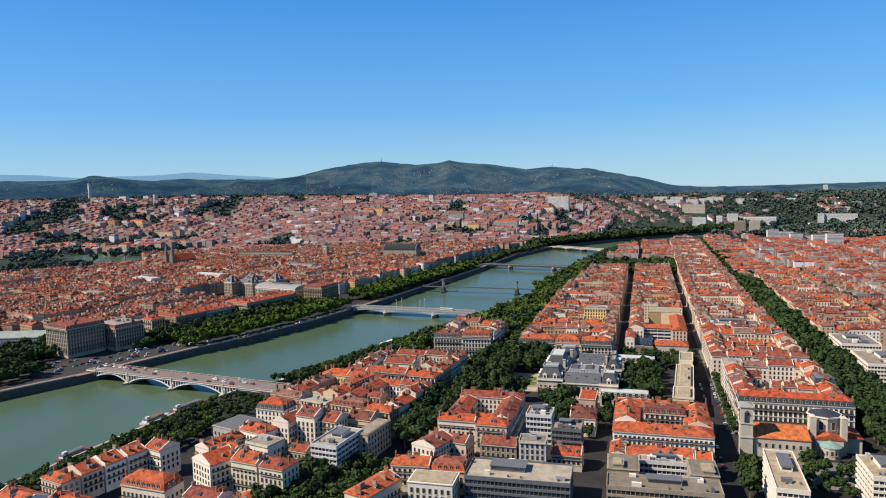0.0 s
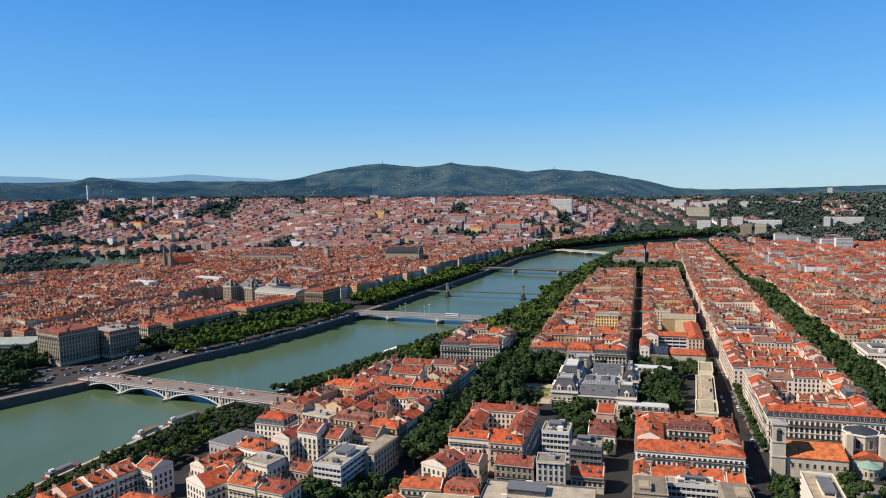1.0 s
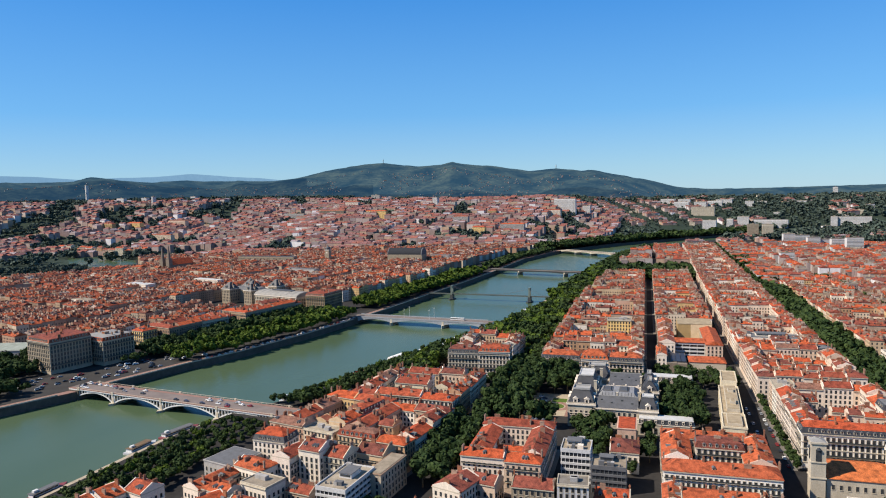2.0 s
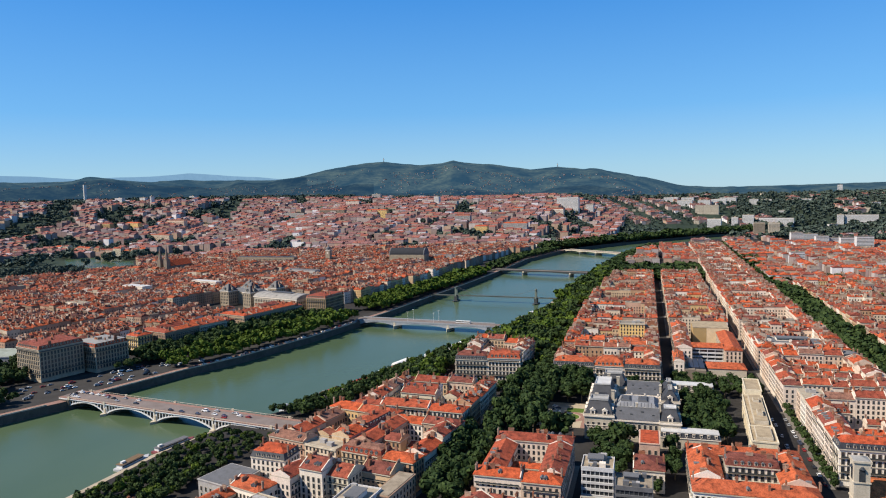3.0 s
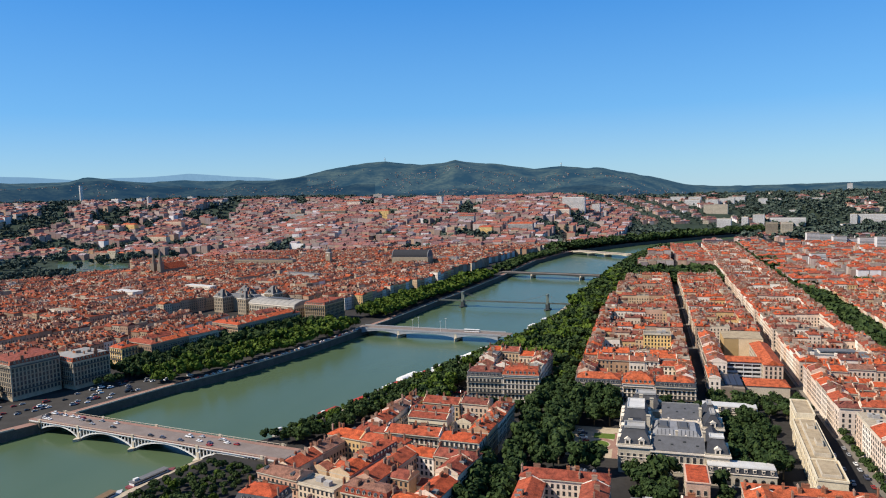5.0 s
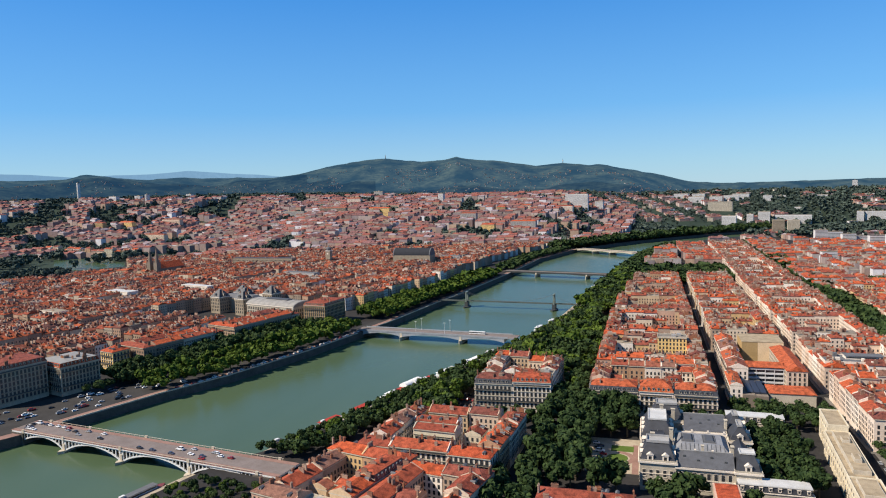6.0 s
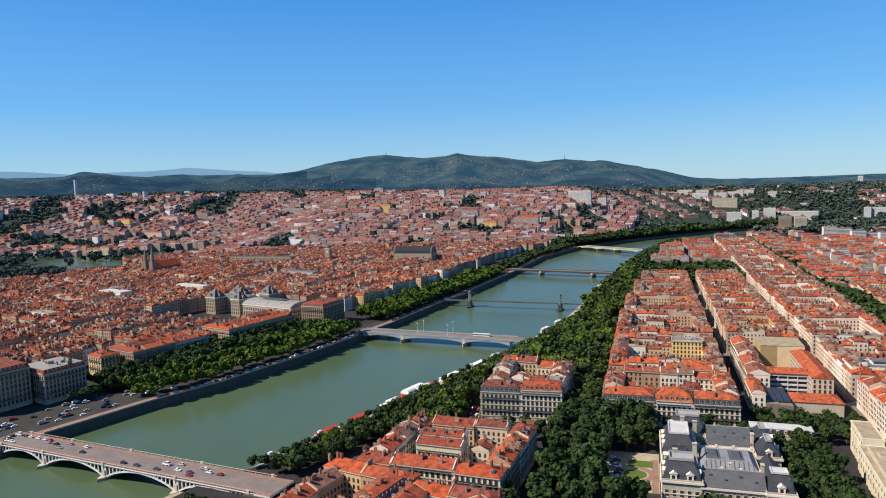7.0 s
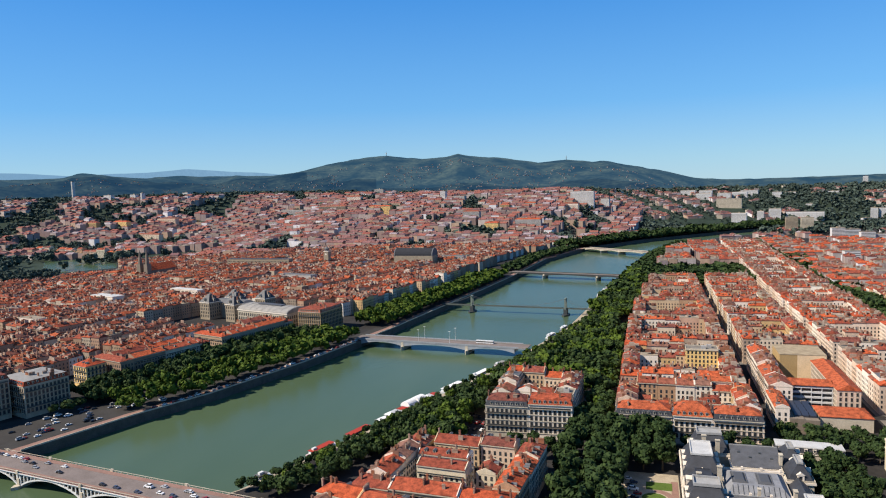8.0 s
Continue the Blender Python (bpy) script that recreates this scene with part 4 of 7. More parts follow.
def suspension_footbridge():
    x0, y0, x1, y1 = -361, 1046, -174, 1030
    L = math.hypot(x1 - x0, y1 - y0)
    br = thing("suspension_footbridge", "slender suspension footbridge with two grey-green towers", "bridge", pose(x0, y0, 0, 0, 0, math.degrees(math.atan2(y1 - y0, x1 - x0))))
    g = Geo()
    g.box(-3, -2.2, 1.1, L + 6, 2.2, 1.5)
    part("deck", g, "deck_green", br)
    for s in (-1, 1):
        g = Geo()
        g.box(-3, s * 2.2 - 0.05, 1.5, L + 6, s * 2.2 + 0.05, 2.4)
        part("railing", g, "deck_green", br)
    for x in (40, 163):
        g = Geo()
        g.prism([(x - 4, -6), (x, -11), (x + 4, -6), (x + 4, 6), (x, 11), (x - 4, 6)], WATER - 2, WATER + 1.6)
        g.box(x - 2.2, -4, WATER + 1.6, x + 2.2, 4, 0.9)
        part("pier", g, "dark_metal", br, "dark mossy stone pier")
        g = Geo()
        for s in (-1, 1):
            g.frustum(x - 1.1, s * 3 - 1.0, x + 1.1, s * 3 + 1.0, 0.9, 14, 0.25)
        g.box(x - 1.0, -3.2, 11.2, x + 1.0, 3.2, 12.6)
        g.box(x - 1.2, -4.2, 14, x + 1.2, 4.2, 14.6)
        part("tower", g, "grey_green", br, "grey-green tower")
    for s in (-1, 1):
        g = Geo()
        pts = []
        for k in range(41):
            x = L * k / 40
            if x < 40:
                z = 2.2 + 11.8 * (x / 40) ** 1.4
            elif x > 163:
                z = 2.2 + 11.8 * ((L - x) / (L - 163)) ** 1.4
            else:
                z = 2.6 + 11.4 * ((x - 101.5) / 61.5) ** 2
            pts.append((x, z))
        y = s * 2.6
        g.v = [(x, y + p, z + q) for x, z in pts for p, q in ((-0.09, -0.09), (0.09, -0.09), (0.09, 0.09), (-0.09, 0.09))]
        for k in range(len(pts) - 1):
            for e in range(4):
                g.f.append((4 * k + e, 4 * k + (e + 1) % 4, 4 * k + 4 + (e + 1) % 4, 4 * k + 4 + e))
                g.s.append(0)
        part("cable", g, "zinc", br)


suspension_footbridge()

def rngw(x, y):
    return noise.noise(Vector((x / 120, y / 150, 2.0)))


# wooded slopes between the hillside houses: centre, half width, half depth
SLOPES = [(-529, 1975, 50, 45), (-612, 2050, 26, 45), (-352, 2215, 32, 60), (-255, 2330, 48, 70), (-717, 2320, 28, 50), (-459, 2030, 44, 30)]


def on_slope(x, y):
    return any(((x - a) / c) ** 2 + ((y - b) / d) ** 2 < 1 for a, b, c, d in SLOPES)


# ---- blocks of the east bank ----
def windows_on(parent, w, d, h, sides, gap=2.8, first=4.6, storey=3.5, mesh=None, off=None):
    base = parent.matrix_basis @ (off or Matrix())
    for m in openings(w, d, h, sides, gap, first, storey):
        if faces_south(base @ m):
            part("window", mesh or WINDOW[1], "", parent, at=(off or Matrix()) @ m)


def grand_house(label, x, y, turn, w, d, h, wall, cover, dt=2, flat=False):
    """A large quay building with string courses, mansard and dormers."""
    return house(x, y, turn, w, d, h, dt, "SNWE", "flat" if flat else "mansard", (0, 0), wall, cover, label, "", random.Random(int(abs(x))), chims=10, each=True, storey=3.9 if h > 19 else 3.6)


# rows of blocks between the long straight streets, laid along y
for k, (y0, y1, d) in enumerate(((604, 672, 1), (684, 786, 0), (800, 902, 0), (915, 1010, 0), (1024, 1120, 0), (1134, 1228, 0))):
    wx = -119 + 26 * sm(850, 1340, (y0 + y1) / 2)
    block((wx - 35) / 2, (y0 + y1) / 2, -35 - wx, y1 - y0, 0, 100 + k, 2 if d else 0, 19, wings=2 if k else 1, loose=False, sides="SNWE" if k else "NWE")
for k, (y0, y1) in enumerate(((800, 902), (915, 1010), (1024, 1120), (1134, 1228))):
    block(5.5, (y0 + y1) / 2, 57, y1 - y0, 0, 120 + k, 0, 20, wings=2)
for k, (y0, y1, d) in enumerate(((446, 552, 2), (566, 668, 1), (682, 786, 0), (800, 902, 0), (915, 1010, 0), (1024, 1120, 0), (1134, 1228, 0), (1242, 1340, 0), (1354, 1450, 0), (1464, 1560, 0), (1574, 1680, 0), (1694, 1800, 0))):
    block(80.5 + 8 * sm(900, 1800, y0) if k else 83.5, (y0 + y1) / 2, 71 if k else 66, y1 - y0, 0, 140 + k, d, 20.5, wings=4 if k < 3 else 2, wall="wall_pale", loose=False, sides="NWE" if k == 0 else "SNWE")
for x, w, h, tone, cover, note in ((-102.5, 33, 17.5, "wall_pale", "slate_bright", "pale stone house with slate mansard and tile roof facing the garden"), (-74.5, 22.4, 18.5, "wall_pale", "tile_bright", "cream stone house with tiled mansard and pediment facing the garden"),
                                   (-49.2, 27.8, 17.5, "wall_pale", "slate_bright", "cream stone house with slate mansard and tile roof facing the garden")):
    grand_house(note, x, 612, 0, w, 16.5, h - 1, tone, cover)
house(-59.5, 752, 0, 24, 13, 24, 2, "SWE", "flat", (0, 0), "yellow_wall", "tile", "tall ochre apartment house with flat roof", rng=random.Random(71), loose=False)
house(-62, 678, 0, 33, 11, 20, 2, "SNWE", "gable", (0, 0), "white_wall", "tile_bright", "long white house with rows of windows and tile roof", rng=random.Random(72), loose=False)
grand_house("long pale terrace with iron balconies and slate mansard under tiles", 83.5, 452.5, 0, 66, 13, 20, "wall_pale", "slate_tile")
for k, (y0, y1) in enumerate(((700, 786), (800, 902), (915, 1010), (1024, 1120))):
    block(190, (y0 + y1) / 2, 72, y1 - y0, 0, 160 + k, 0, 20, wings=2)

# near blocks between quay and avenue
for k in range(3):
    house(-296 + 3.6 * k, 270 + 12.6 * k, 77, 12.5, 16, 14.4 + 0.5 * k, 2, "SNWE", "gable", (0, 0), "wall_pale", "tile_bright", "pale quay house in a row with orange tile roof", "quay houses", random.Random(210 + k), loose=k == 0)
NEAR_HOUSES = (
    (-299, 258, -13, 18, 10, 14.5, "gable", (1, 1), "wall_pale", "tile_bright", "pale quay house with balconies and tile roof"),
    (-273.5, 305, -15, 13.5, 13, 16, "gable", (0, 0), "wall_pale", "tile", "pale quay house with orange tile roof"),
    (-249, 266.5, -4, 28, 13.5, 13, "mansard", (0, 0), "cream_wall", "tile_bright", "cream house with a row of dormers under orange tiles"),
    (-256, 337, 74, 30, 12, 9, "gable", (0, 1), "wall_pale", "tile_bright", "low pale house with bright orange roof"),
    (-243, 326, -16, 18, 12, 10, "gable", (1, 0), "wall_pale", "tile_bright", "low pale house with bright orange roof"),
    (-239, 352, -16, 20, 14, 12.5, "gable", (0, 1), "wall_pale", "tile_bright", "pale house with hipped bright orange roof"),
    (-223, 332, -14, 18, 14, 13, "flat", (0, 0), "white_wall", "tile", "white house with flat grey roof terraces"),
    (-229, 292, 65, 17, 18, 18, "gable", (0, 0), "white_wall", "tile", "tall white house with blank pale side wall"),
    (-207, 293, -8, 17, 14, 19.5, "gable", (0, 0), "cream_wall", "tile_bright", "tall cream house with stone bays and dormers"),
    (-190, 291, -8, 15, 14, 18.5, "gable", (0, 1), "cream_wall", "tile", "tall cream house with stone bays and dormers"),
    (-243, 380, -4, 21.5, 15, 17.5, "mansard", (0, 0), "white_wall", "slate_tile", "white corner house with dormered mansard by the bridge"),
    (-224, 363, 80, 17, 12, 16.5, "gable", (0, 0), "wall_pale", "tile", "pale house with blank gable end"),
    (-209, 367, -9, 14, 17, 20, "gable", (0, 0), "white_wall", "tile", "tall white house with rows of windows"),
    (-195, 368, -9, 13, 16, 17, "gable", (0, 0), "cream_wall", "tile", "cream house with orange tile roof"),
    (-179, 378, -9, 18, 14, 16, "gable", (0, 0), "wall", "tile", "plastered house with orange tile roof behind the apartments"),
    (-124, 350, 72, 20, 16, 14.5, "gable", (0, 0), "white_wall", "tile", "white gabled house with brown weathered tile roof"),
    (-111, 359, -10, 14, 12, 13.5, "gable", (0, 0), "wall_pale", "tile", "pale house with brown weathered tile roof"),
    (-126, 319.5, 5, 21, 13, 14.5, "gable", (1, 0), "cream_wall", "tile_bright", "cream house with stone quoins and orange tile roof"),
    (-106, 321.5, 5, 18, 13, 13, "mansard", (0, 0), "wall", "tile", "plastered house with tiled mansard and dormers"),
    (-136, 288, 72, 27, 14, 13.5, "gable", (1, 0), "wall", "tile_bright", "pale corner house with orange tile roof"),
    (-216, 266, -10, 21, 13, 10, "gable", (0, 0), "wall_pale", "tile", "low pale house with orange tile roof"),
    (-195, 268, 80, 14, 12, 9, "gable", (0, 0), "wall_pale", "tile", "low pale house with orange tile roof"),
    (-203, 338, -9, 15, 10, 8, "gable", (0, 0), "wall", "tile", "low plastered house with brown tile roof"),
    (-303, 238, -12, 24, 13, 12.5, "gable", (0, 0), "wall", "tile_bright", "plastered quay house with orange tile roof"),
    (-277, 242, -12, 22, 13, 11, "gable", (0, 1), "wall_pale", "tile", "pale quay house with orange tile roof"),
)
for k, (x, y, turn, w, d, h, kind, hip, wall, cover, label) in enumerate(NEAR_HOUSES):
    house(x, y, turn, w, d, h, 2, "SNWE", kind, hip, wall, cover, label, "houses between quay and avenue", random.Random(230 + k), loose=-262 < x and y < 372 and turn < 20)
block(-229, 432, 50, 70, -13, 205, 2, 18, wings=1, loose=False, lot=(20.0, 30.0))
block(-181, 421, 46, 66, -10, 215, 2, 18, wings=1, loose=False, lot=(24.0, 40.0))
QUAY_BLOCK = (
    (-225, 475.3, -4, 19.6, 13, 19, "white_wall", (1, 0), "white quay house with attic loggia and orange tile roof"),
    (-198.4, 474.2, -3, 33.6, 13.4, 19.5, "wall_pale", (0, 0), "long pale house with attic loggia and orange tile roof"),
    (-169.6, 472, -4, 23.8, 13.2, 18.5, "white_wall", (0, 1), "white corner house with attic loggia and brown tile roof"),
    (-226, 492, 86, 20, 12, 19.5, "wall_pale", (0, 0), "pale quay house with steep dormered tile roof"),
    (-224.5, 512, 86, 19.6, 12, 20, "wall_pale", (0, 0), "pale quay house with steep dormered tile roof"),
    (-222, 531, 82, 18, 12, 18.5, "wall", (0, 1), "plastered quay house with tile roof"),
    (-161.5, 489, 86, 20, 12, 19.5, "wall", (0, 0), "plastered house with tile roof on the avenue"),
    (-160, 508.5, 86, 19, 12, 18.5, "wall_pale", (0, 0), "pale house with tile roof on the avenue"),
    (-158.6, 528, 86, 20, 12, 19, "wall", (0, 1), "plastered house with tile roof on the avenue"),
    (-198, 500, -4, 26, 10, 20, "cream_wall", (0, 0), "cream court house with tall blank side wall"),
    (-176, 506, 86, 14, 10, 17, "cream_wall", (0, 0), "cream court house with tile roof"),
    (-203, 519, -4, 28, 10, 18, "wall_pale", (0, 0), "pale court house with tile roof"),
    (-200, 537, 176, 26, 12, 18, "wall", (0, 0), "plastered house with tile roof on the square"),
    (-177, 537, 176, 19, 12, 19, "wall_pale", (0, 0), "pale house with tile roof on the square"),
)
for k, (x, y, turn, w, d, h, wall, hip, label) in enumerate(QUAY_BLOCK):
    house(x, y, turn, w, d, h, 2, "SNWE", "gable", hip, wall, "tile", label, "houses of the quay block", random.Random(260 + k), loose=k < 3, each=k < 3, chims=7 if k < 9 else 4, storey=3.6 if k < 3 else 3.35)
block(-107, 406, 43, 66, 0, 208, 2, 18, wings=1, loose=False, wall="wall_pale", lot=(22.0, 44.0))
for x, y, turn, w, d, h, hip, label in ((3, 395, 0, 56, 15, 15, (1, 1), "long pale town house with hipped orange tile roof"), (-17.5, 420, -90, 35, 15, 15.5, (0, 0), "pale town house with orange tile roof on a court"),
                                        (23.5, 420, 90, 35, 15, 15, (0, 0), "pale town house with orange tile roof on the street"), (3, 441, 180, 56, 13, 16, (1, 1), "long pale town house with dormers facing the garden")):
    house(x, y, turn, w, d, h, 2, "SNWE", "gable", hip, "wall_pale", "tile_bright", label, "terrace houses", random.Random(int(x + y)), loose=turn == 0)
house(5, 423, 0, 25, 12, 17.5, 2, "SWE", "mansard", (0, 0), "white_wall", "tile", "white court house with dormers", "terrace houses", random.Random(88), each=True)

# the further town
jitter = random.Random(3)


def old_ground(x, y):
    """Where the old town's roofs stand, short of squares, gardens and the second river."""
    az, rr = math.degrees(math.atan2(x + 50, y - 80)), math.hypot(x + 50, y - 80)
    if -46 < az < -41 and 1560 < rr < 2150 or az < -45 and 1500 < rr < 1900:
        return False
    if -665 < x < -470 and 815 < y < 985 or -590 < x < -480 and 1400 < y < 1460 or -600 < x < -490 and y < 700 or x > -735 and y < 600:
        return False
    return x < bank_l(y) - 154 - 34 * (1 - sm(560, 700, y)) + 76 * sm(880, 1000, y)


fill_town("old_town_houses", "dense old town of weathered clay tile roofs", "old", -16,
          lambda x, y: old_ground(x, y) and math.hypot(x + 50, y - 80) < 1800 and (x > -1250 or rngw(x, y) > -0.1),
          (-2300, 520, -280, 1900), (39, 108), 8, 7, (13, 19), 0.08, 13.0)
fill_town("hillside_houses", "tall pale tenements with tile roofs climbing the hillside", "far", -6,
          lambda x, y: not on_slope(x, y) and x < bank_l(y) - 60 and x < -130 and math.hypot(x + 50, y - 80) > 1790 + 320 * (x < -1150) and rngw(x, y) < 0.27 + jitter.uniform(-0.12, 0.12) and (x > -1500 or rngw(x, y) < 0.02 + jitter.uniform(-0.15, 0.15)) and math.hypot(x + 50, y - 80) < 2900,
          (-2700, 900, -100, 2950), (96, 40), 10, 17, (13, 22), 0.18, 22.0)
fill_town("east_town_houses", "town blocks with orange tile roofs and pale walls", "east", 0,
          lambda x, y: (x > 240 and y > 560 and y < 1900 or x > 140 and 1134 < y < 1900 and x < 222 or bank_r(y) + 55 < x < 46 and 1440 < y < 1880),
          (-120, 500, 900, 1950), (62, 74), 12, 9, (13, 21), 0.32)
for k, (o, y, w, l) in enumerate(((118, 698, 42, 92), (110, 800, 42, 96), (95, 1005, 38, 66), (93, 1085, 36, 70), (90, 1165, 36, 66), (88, 1245, 34, 66))):
    block(bank_l(y) - o, y, w, l, -16 if y < 900 else -9, 301 + k, 2 if y < 900 else 0, 19, wings=1, loose=False, wall="wall_dim" if y < 900 else "wall", lot=(28.0, 44.0) if y < 900 else (11.0, 19.0))
tagged(part("pale_terraces", TERRACES_PALE, TOWN_MATS["pale"]), "long rows of cream terrace houses with orange tile roofs", "houses", kind="stuff")
tagged(part("terraces", TERRACES, TOWN_MATS["new"]), "long rows of tall terrace houses with orange tile roofs", "houses", kind="stuff")


# ---- landmark buildings ----
M["dark_stone"] = weathered("dark_cut_stone", [(0, (0.22, 0.18, 0.14))], big=4)
M["front_stone"] = weathered("quay_front_stone", [(0, (0.42, 0.355, 0.265))], big=4, stretch=(1, 1, 0.4))
M["pink_wall"] = weathered("pink_plaster", [(0, (0.55, 0.37, 0.28))], big=4, amount=0.4)
grand_house("tall stone corner building with tiled mansard by the bridge", -571, 545, -15, 37.5, 40, 29.5, "front_stone", "tile")
grand_house("stone corner building with tile mansard and dormers", -546, 579, -15, 35, 33, 24, "front_stone", "tile_zinc")
house(-556, 643, -14, 18, 18, 18, 2, "SNWE", "gable", (1, 1), "yellow_wall", "tile", "ochre corner house with low tile roof", rng=random.Random(2), each=True)
grand_house("beige stone corner block with mansard on the avenue", -185.5, 602, 3, 27, 16, 20, "pale_stone", "slate_tile")
grand_house("white stone apartment block with tiled mansard on the avenue", -158.4, 603.5, 3, 27, 16, 22, "white_wall", "tile")
block(-173, 645, 54, 68, -2, 321, 2, 20, sides="NWE", wings=1, loose=False)
grand_house("tan stone corner block facing the square", -458, 880, -8, 30, 44, 24, "tan_wall", "tile")


def taper(g, x0, y0, x1, y1, z0, z1, ix, iy, slot=0):
    """A block that draws in by ix and iy towards its top."""
    g.solid([(x0, y0, z0), (x1, y0, z0), (x1, y1, z0), (x0, y1, z0), (x0 + ix, y0 + iy, z1), (x1 - ix, y0 + iy, z1), (x1 - ix, y1 - iy, z1), (x0 + ix, y1 - iy, z1)],
            [(3, 2, 1, 0), (4, 5, 6, 7), (0, 1, 5, 4), (1, 2, 6, 5), (2, 3, 7, 6), (3, 0, 4, 7)], slot)


def rim(g, x0, y0, x1, y1, z0, z1, t, slot=0):
    """A low wall of thickness t round a roof."""
    g.box(x0, y0, z0, x1, y0 + t, z1, slot)
    g.box(x0, y1 - t, z0, x1, y1, z1, slot)
    g.box(x0, y0 + t, z0, x0 + t, y1 - t, z1, slot)
    g.box(x1 - t, y0 + t, z0, x1, y1 - t, z1, slot)


g = Geo()
g.box(-1.5, -0.7, 0, -0.75, 1.6, 3.0)
g.box(0.75, -0.7, 0, 1.5, 1.6, 3.0)
g.box(-0.75, -0.7, 2.4, 0.75, 1.6, 3.0)
g.box(-0.75, -0.7, 0, 0.75, 1.6, 0.35)
g.face([(-0.75, -0.4, 0.35), (0.75, -0.4, 0.35), (0.75, -0.4, 2.4), (-0.75, -0.4, 2.4)], 1)
g.solid([(-1.9, -0.9, 3.0), (1.9, -0.9, 3.0), (1.9, 1.9, 3.0), (-1.9, 1.9, 3.0), (0, -0.9, 4.3), (0, 1.9, 4.3)],
        [(0, 1, 4), (1, 2, 5, 4), (2, 3, 5), (3, 0, 4, 5), (3, 2, 1, 0)])
STONE_DORMER = g.mesh("dormer", ["white_wall", "glass"])
g = Geo()
g.tube(0, 0, -0.3, 0.18, 0.32, 0.32, 8, 0)
g.box(-0.5, -0.35, 0, 0.5, 1.0, 1.1, 0)
g.face([(-0.32, -0.37, 0.2), (0.32, -0.37, 0.2), (0.32, -0.37, 0.9), (-0.32, -0.37, 0.9)], 1)
g.box(-0.62, -0.5, 1.1, 0.62, 1.2, 1.22, 0)
SMALL_DORMER = g.mesh("dormer", ["white_wall", "glass"])
PALACE_WINDOW = window_mesh(1.7, 3.4, mats=("white_wall", "glass"))


def palace():
    """Palace round a glazed hall: slate mansard pavilions with pale lead crests, slate wings, white stone trim."""
    p = thing("palace", "stone palace with slate mansard pavilions and zinc roofs", "palace", pose(-55, 530, 0))

    def body(x0, y0, x1, y1, h, sides):
        g = Geo()
        g.box(x0, y0, -0.3, x1, y1, h)
        wall = part("wall", g, "pale_stone", p)
        for z in (h - 6.3,):
            g = Geo()
            g.box(x0 - 0.25, y0 - 0.25, z, x1 + 0.25, y1 + 0.25, z + 0.45)
            part("string_course", g, "white_wall", p)
        g = Geo()
        g.box(x0 - 0.8, y0 - 0.8, h - 0.7, x1 + 0.8, y1 + 0.8, h + 0.3)
        part("cornice", g, "white_wall", p, "white stone cornice")
        off = pose((x0 + x1) / 2, (y0 + y1) / 2, 0)
        windows_on(p, x1 - x0, y1 - y0, h - 0.5, sides, 3.3, 3.2, 5.6, off=off, mesh=PALACE_WINDOW)
        return off

    def pavilion(x0, y0, x1, y1, h, top, ix, iy, sides, crest=1.0):
        off = body(x0, y0, x1, y1, h, sides)
        g = Geo()
        rim(g, x0 - 0.5, y0 - 0.5, x1 + 0.5, y1 + 0.5, h + 0.3, h + 1.15, 0.35)
        part("balustrade", g, "pale_stone", p, "pale stone balustrade")
        g = Geo()
        rise = top - h - 0.3
        taper(g, x0 + 0.3, y0 + 0.3, x1 - 0.3, y1 - 0.3, h + 0.3, h + 0.3 + rise * 0.4, ix * 0.28, iy * 0.28)
        taper(g, x0 + 0.3 + ix * 0.28, y0 + 0.3 + iy * 0.28, x1 - 0.3 - ix * 0.28, y1 - 0.3 - iy * 0.28, h + 0.3 + rise * 0.4, top, ix * 0.72, iy * 0.72)
        skirt = part("mansard", g, "slate", p, "dark slate mansard")
        g = Geo()
        g.box(x0 + ix - 0.3, y0 + iy - 0.3, top, x1 - ix + 0.3, y1 - iy + 0.3, top + 0.35)
        rim(g, x0 + ix - 0.3, y0 + iy - 0.3, x1 - ix + 0.3, y1 - iy + 0.3, top + 0.35, top + 0.35 + crest, 0.5)
        part("roof_crest", g, "white_roof" if crest == 0.5 else "slate" if crest == 0.3 else "pale_lead", skirt, "pale metal roof crest")
        for s, span, dist in (("S", x1 - x0, (y1 - y0) / 2), ("W", y1 - y0, (x1 - x0) / 2), ("E", y1 - y0, (x1 - x0) / 2)):
            if s in sides:
                n = max(1, int(span / 9))
                for k in range(n):
                    part("dormer", STONE_DORMER, "", skirt, at=off @ pose(0, 0, 0, 0, 0, SIDES[s]) @ pose((k + 0.5 - n / 2) * 7.5, -dist + 1.0, h + 0.4))

    # west range: three tall pavilions with lower links
    pavilion(-29, -43.5, -11, -25, 15.5, 24, 3.6, 5.0, "SWE")
    pavilion(-28, -24.9, -12, -11.2, 15.2, 20.5, 4.6, 0.4, "W", 0.3)
    pavilion(-28.5, -11.1, -11, 22, 15.5, 24.3, 3.9, 7.6, "SWE", 0.5)
    pavilion(-23.5, 22.1, -4.5, 40, 15.3, 24, 3.6, 4.8, "WE", 0.8)
    for x, y, z in ((-22.5, -24.6, 19.5), (-17, 22, 20.5), (-12.6, -14, 19), (-10.5, 20, 19)):
        g = Geo()
        g.box(x - 1.0, y - 0.6, z - 4, x + 1.0, y + 0.6, z + 4.5)
        g.box(x - 1.25, y - 0.85, z + 4.5, x + 1.25, y + 0.85, z + 5.0)
        part("chimney", g, "pale_stone", p, "tall pale stone chimney")
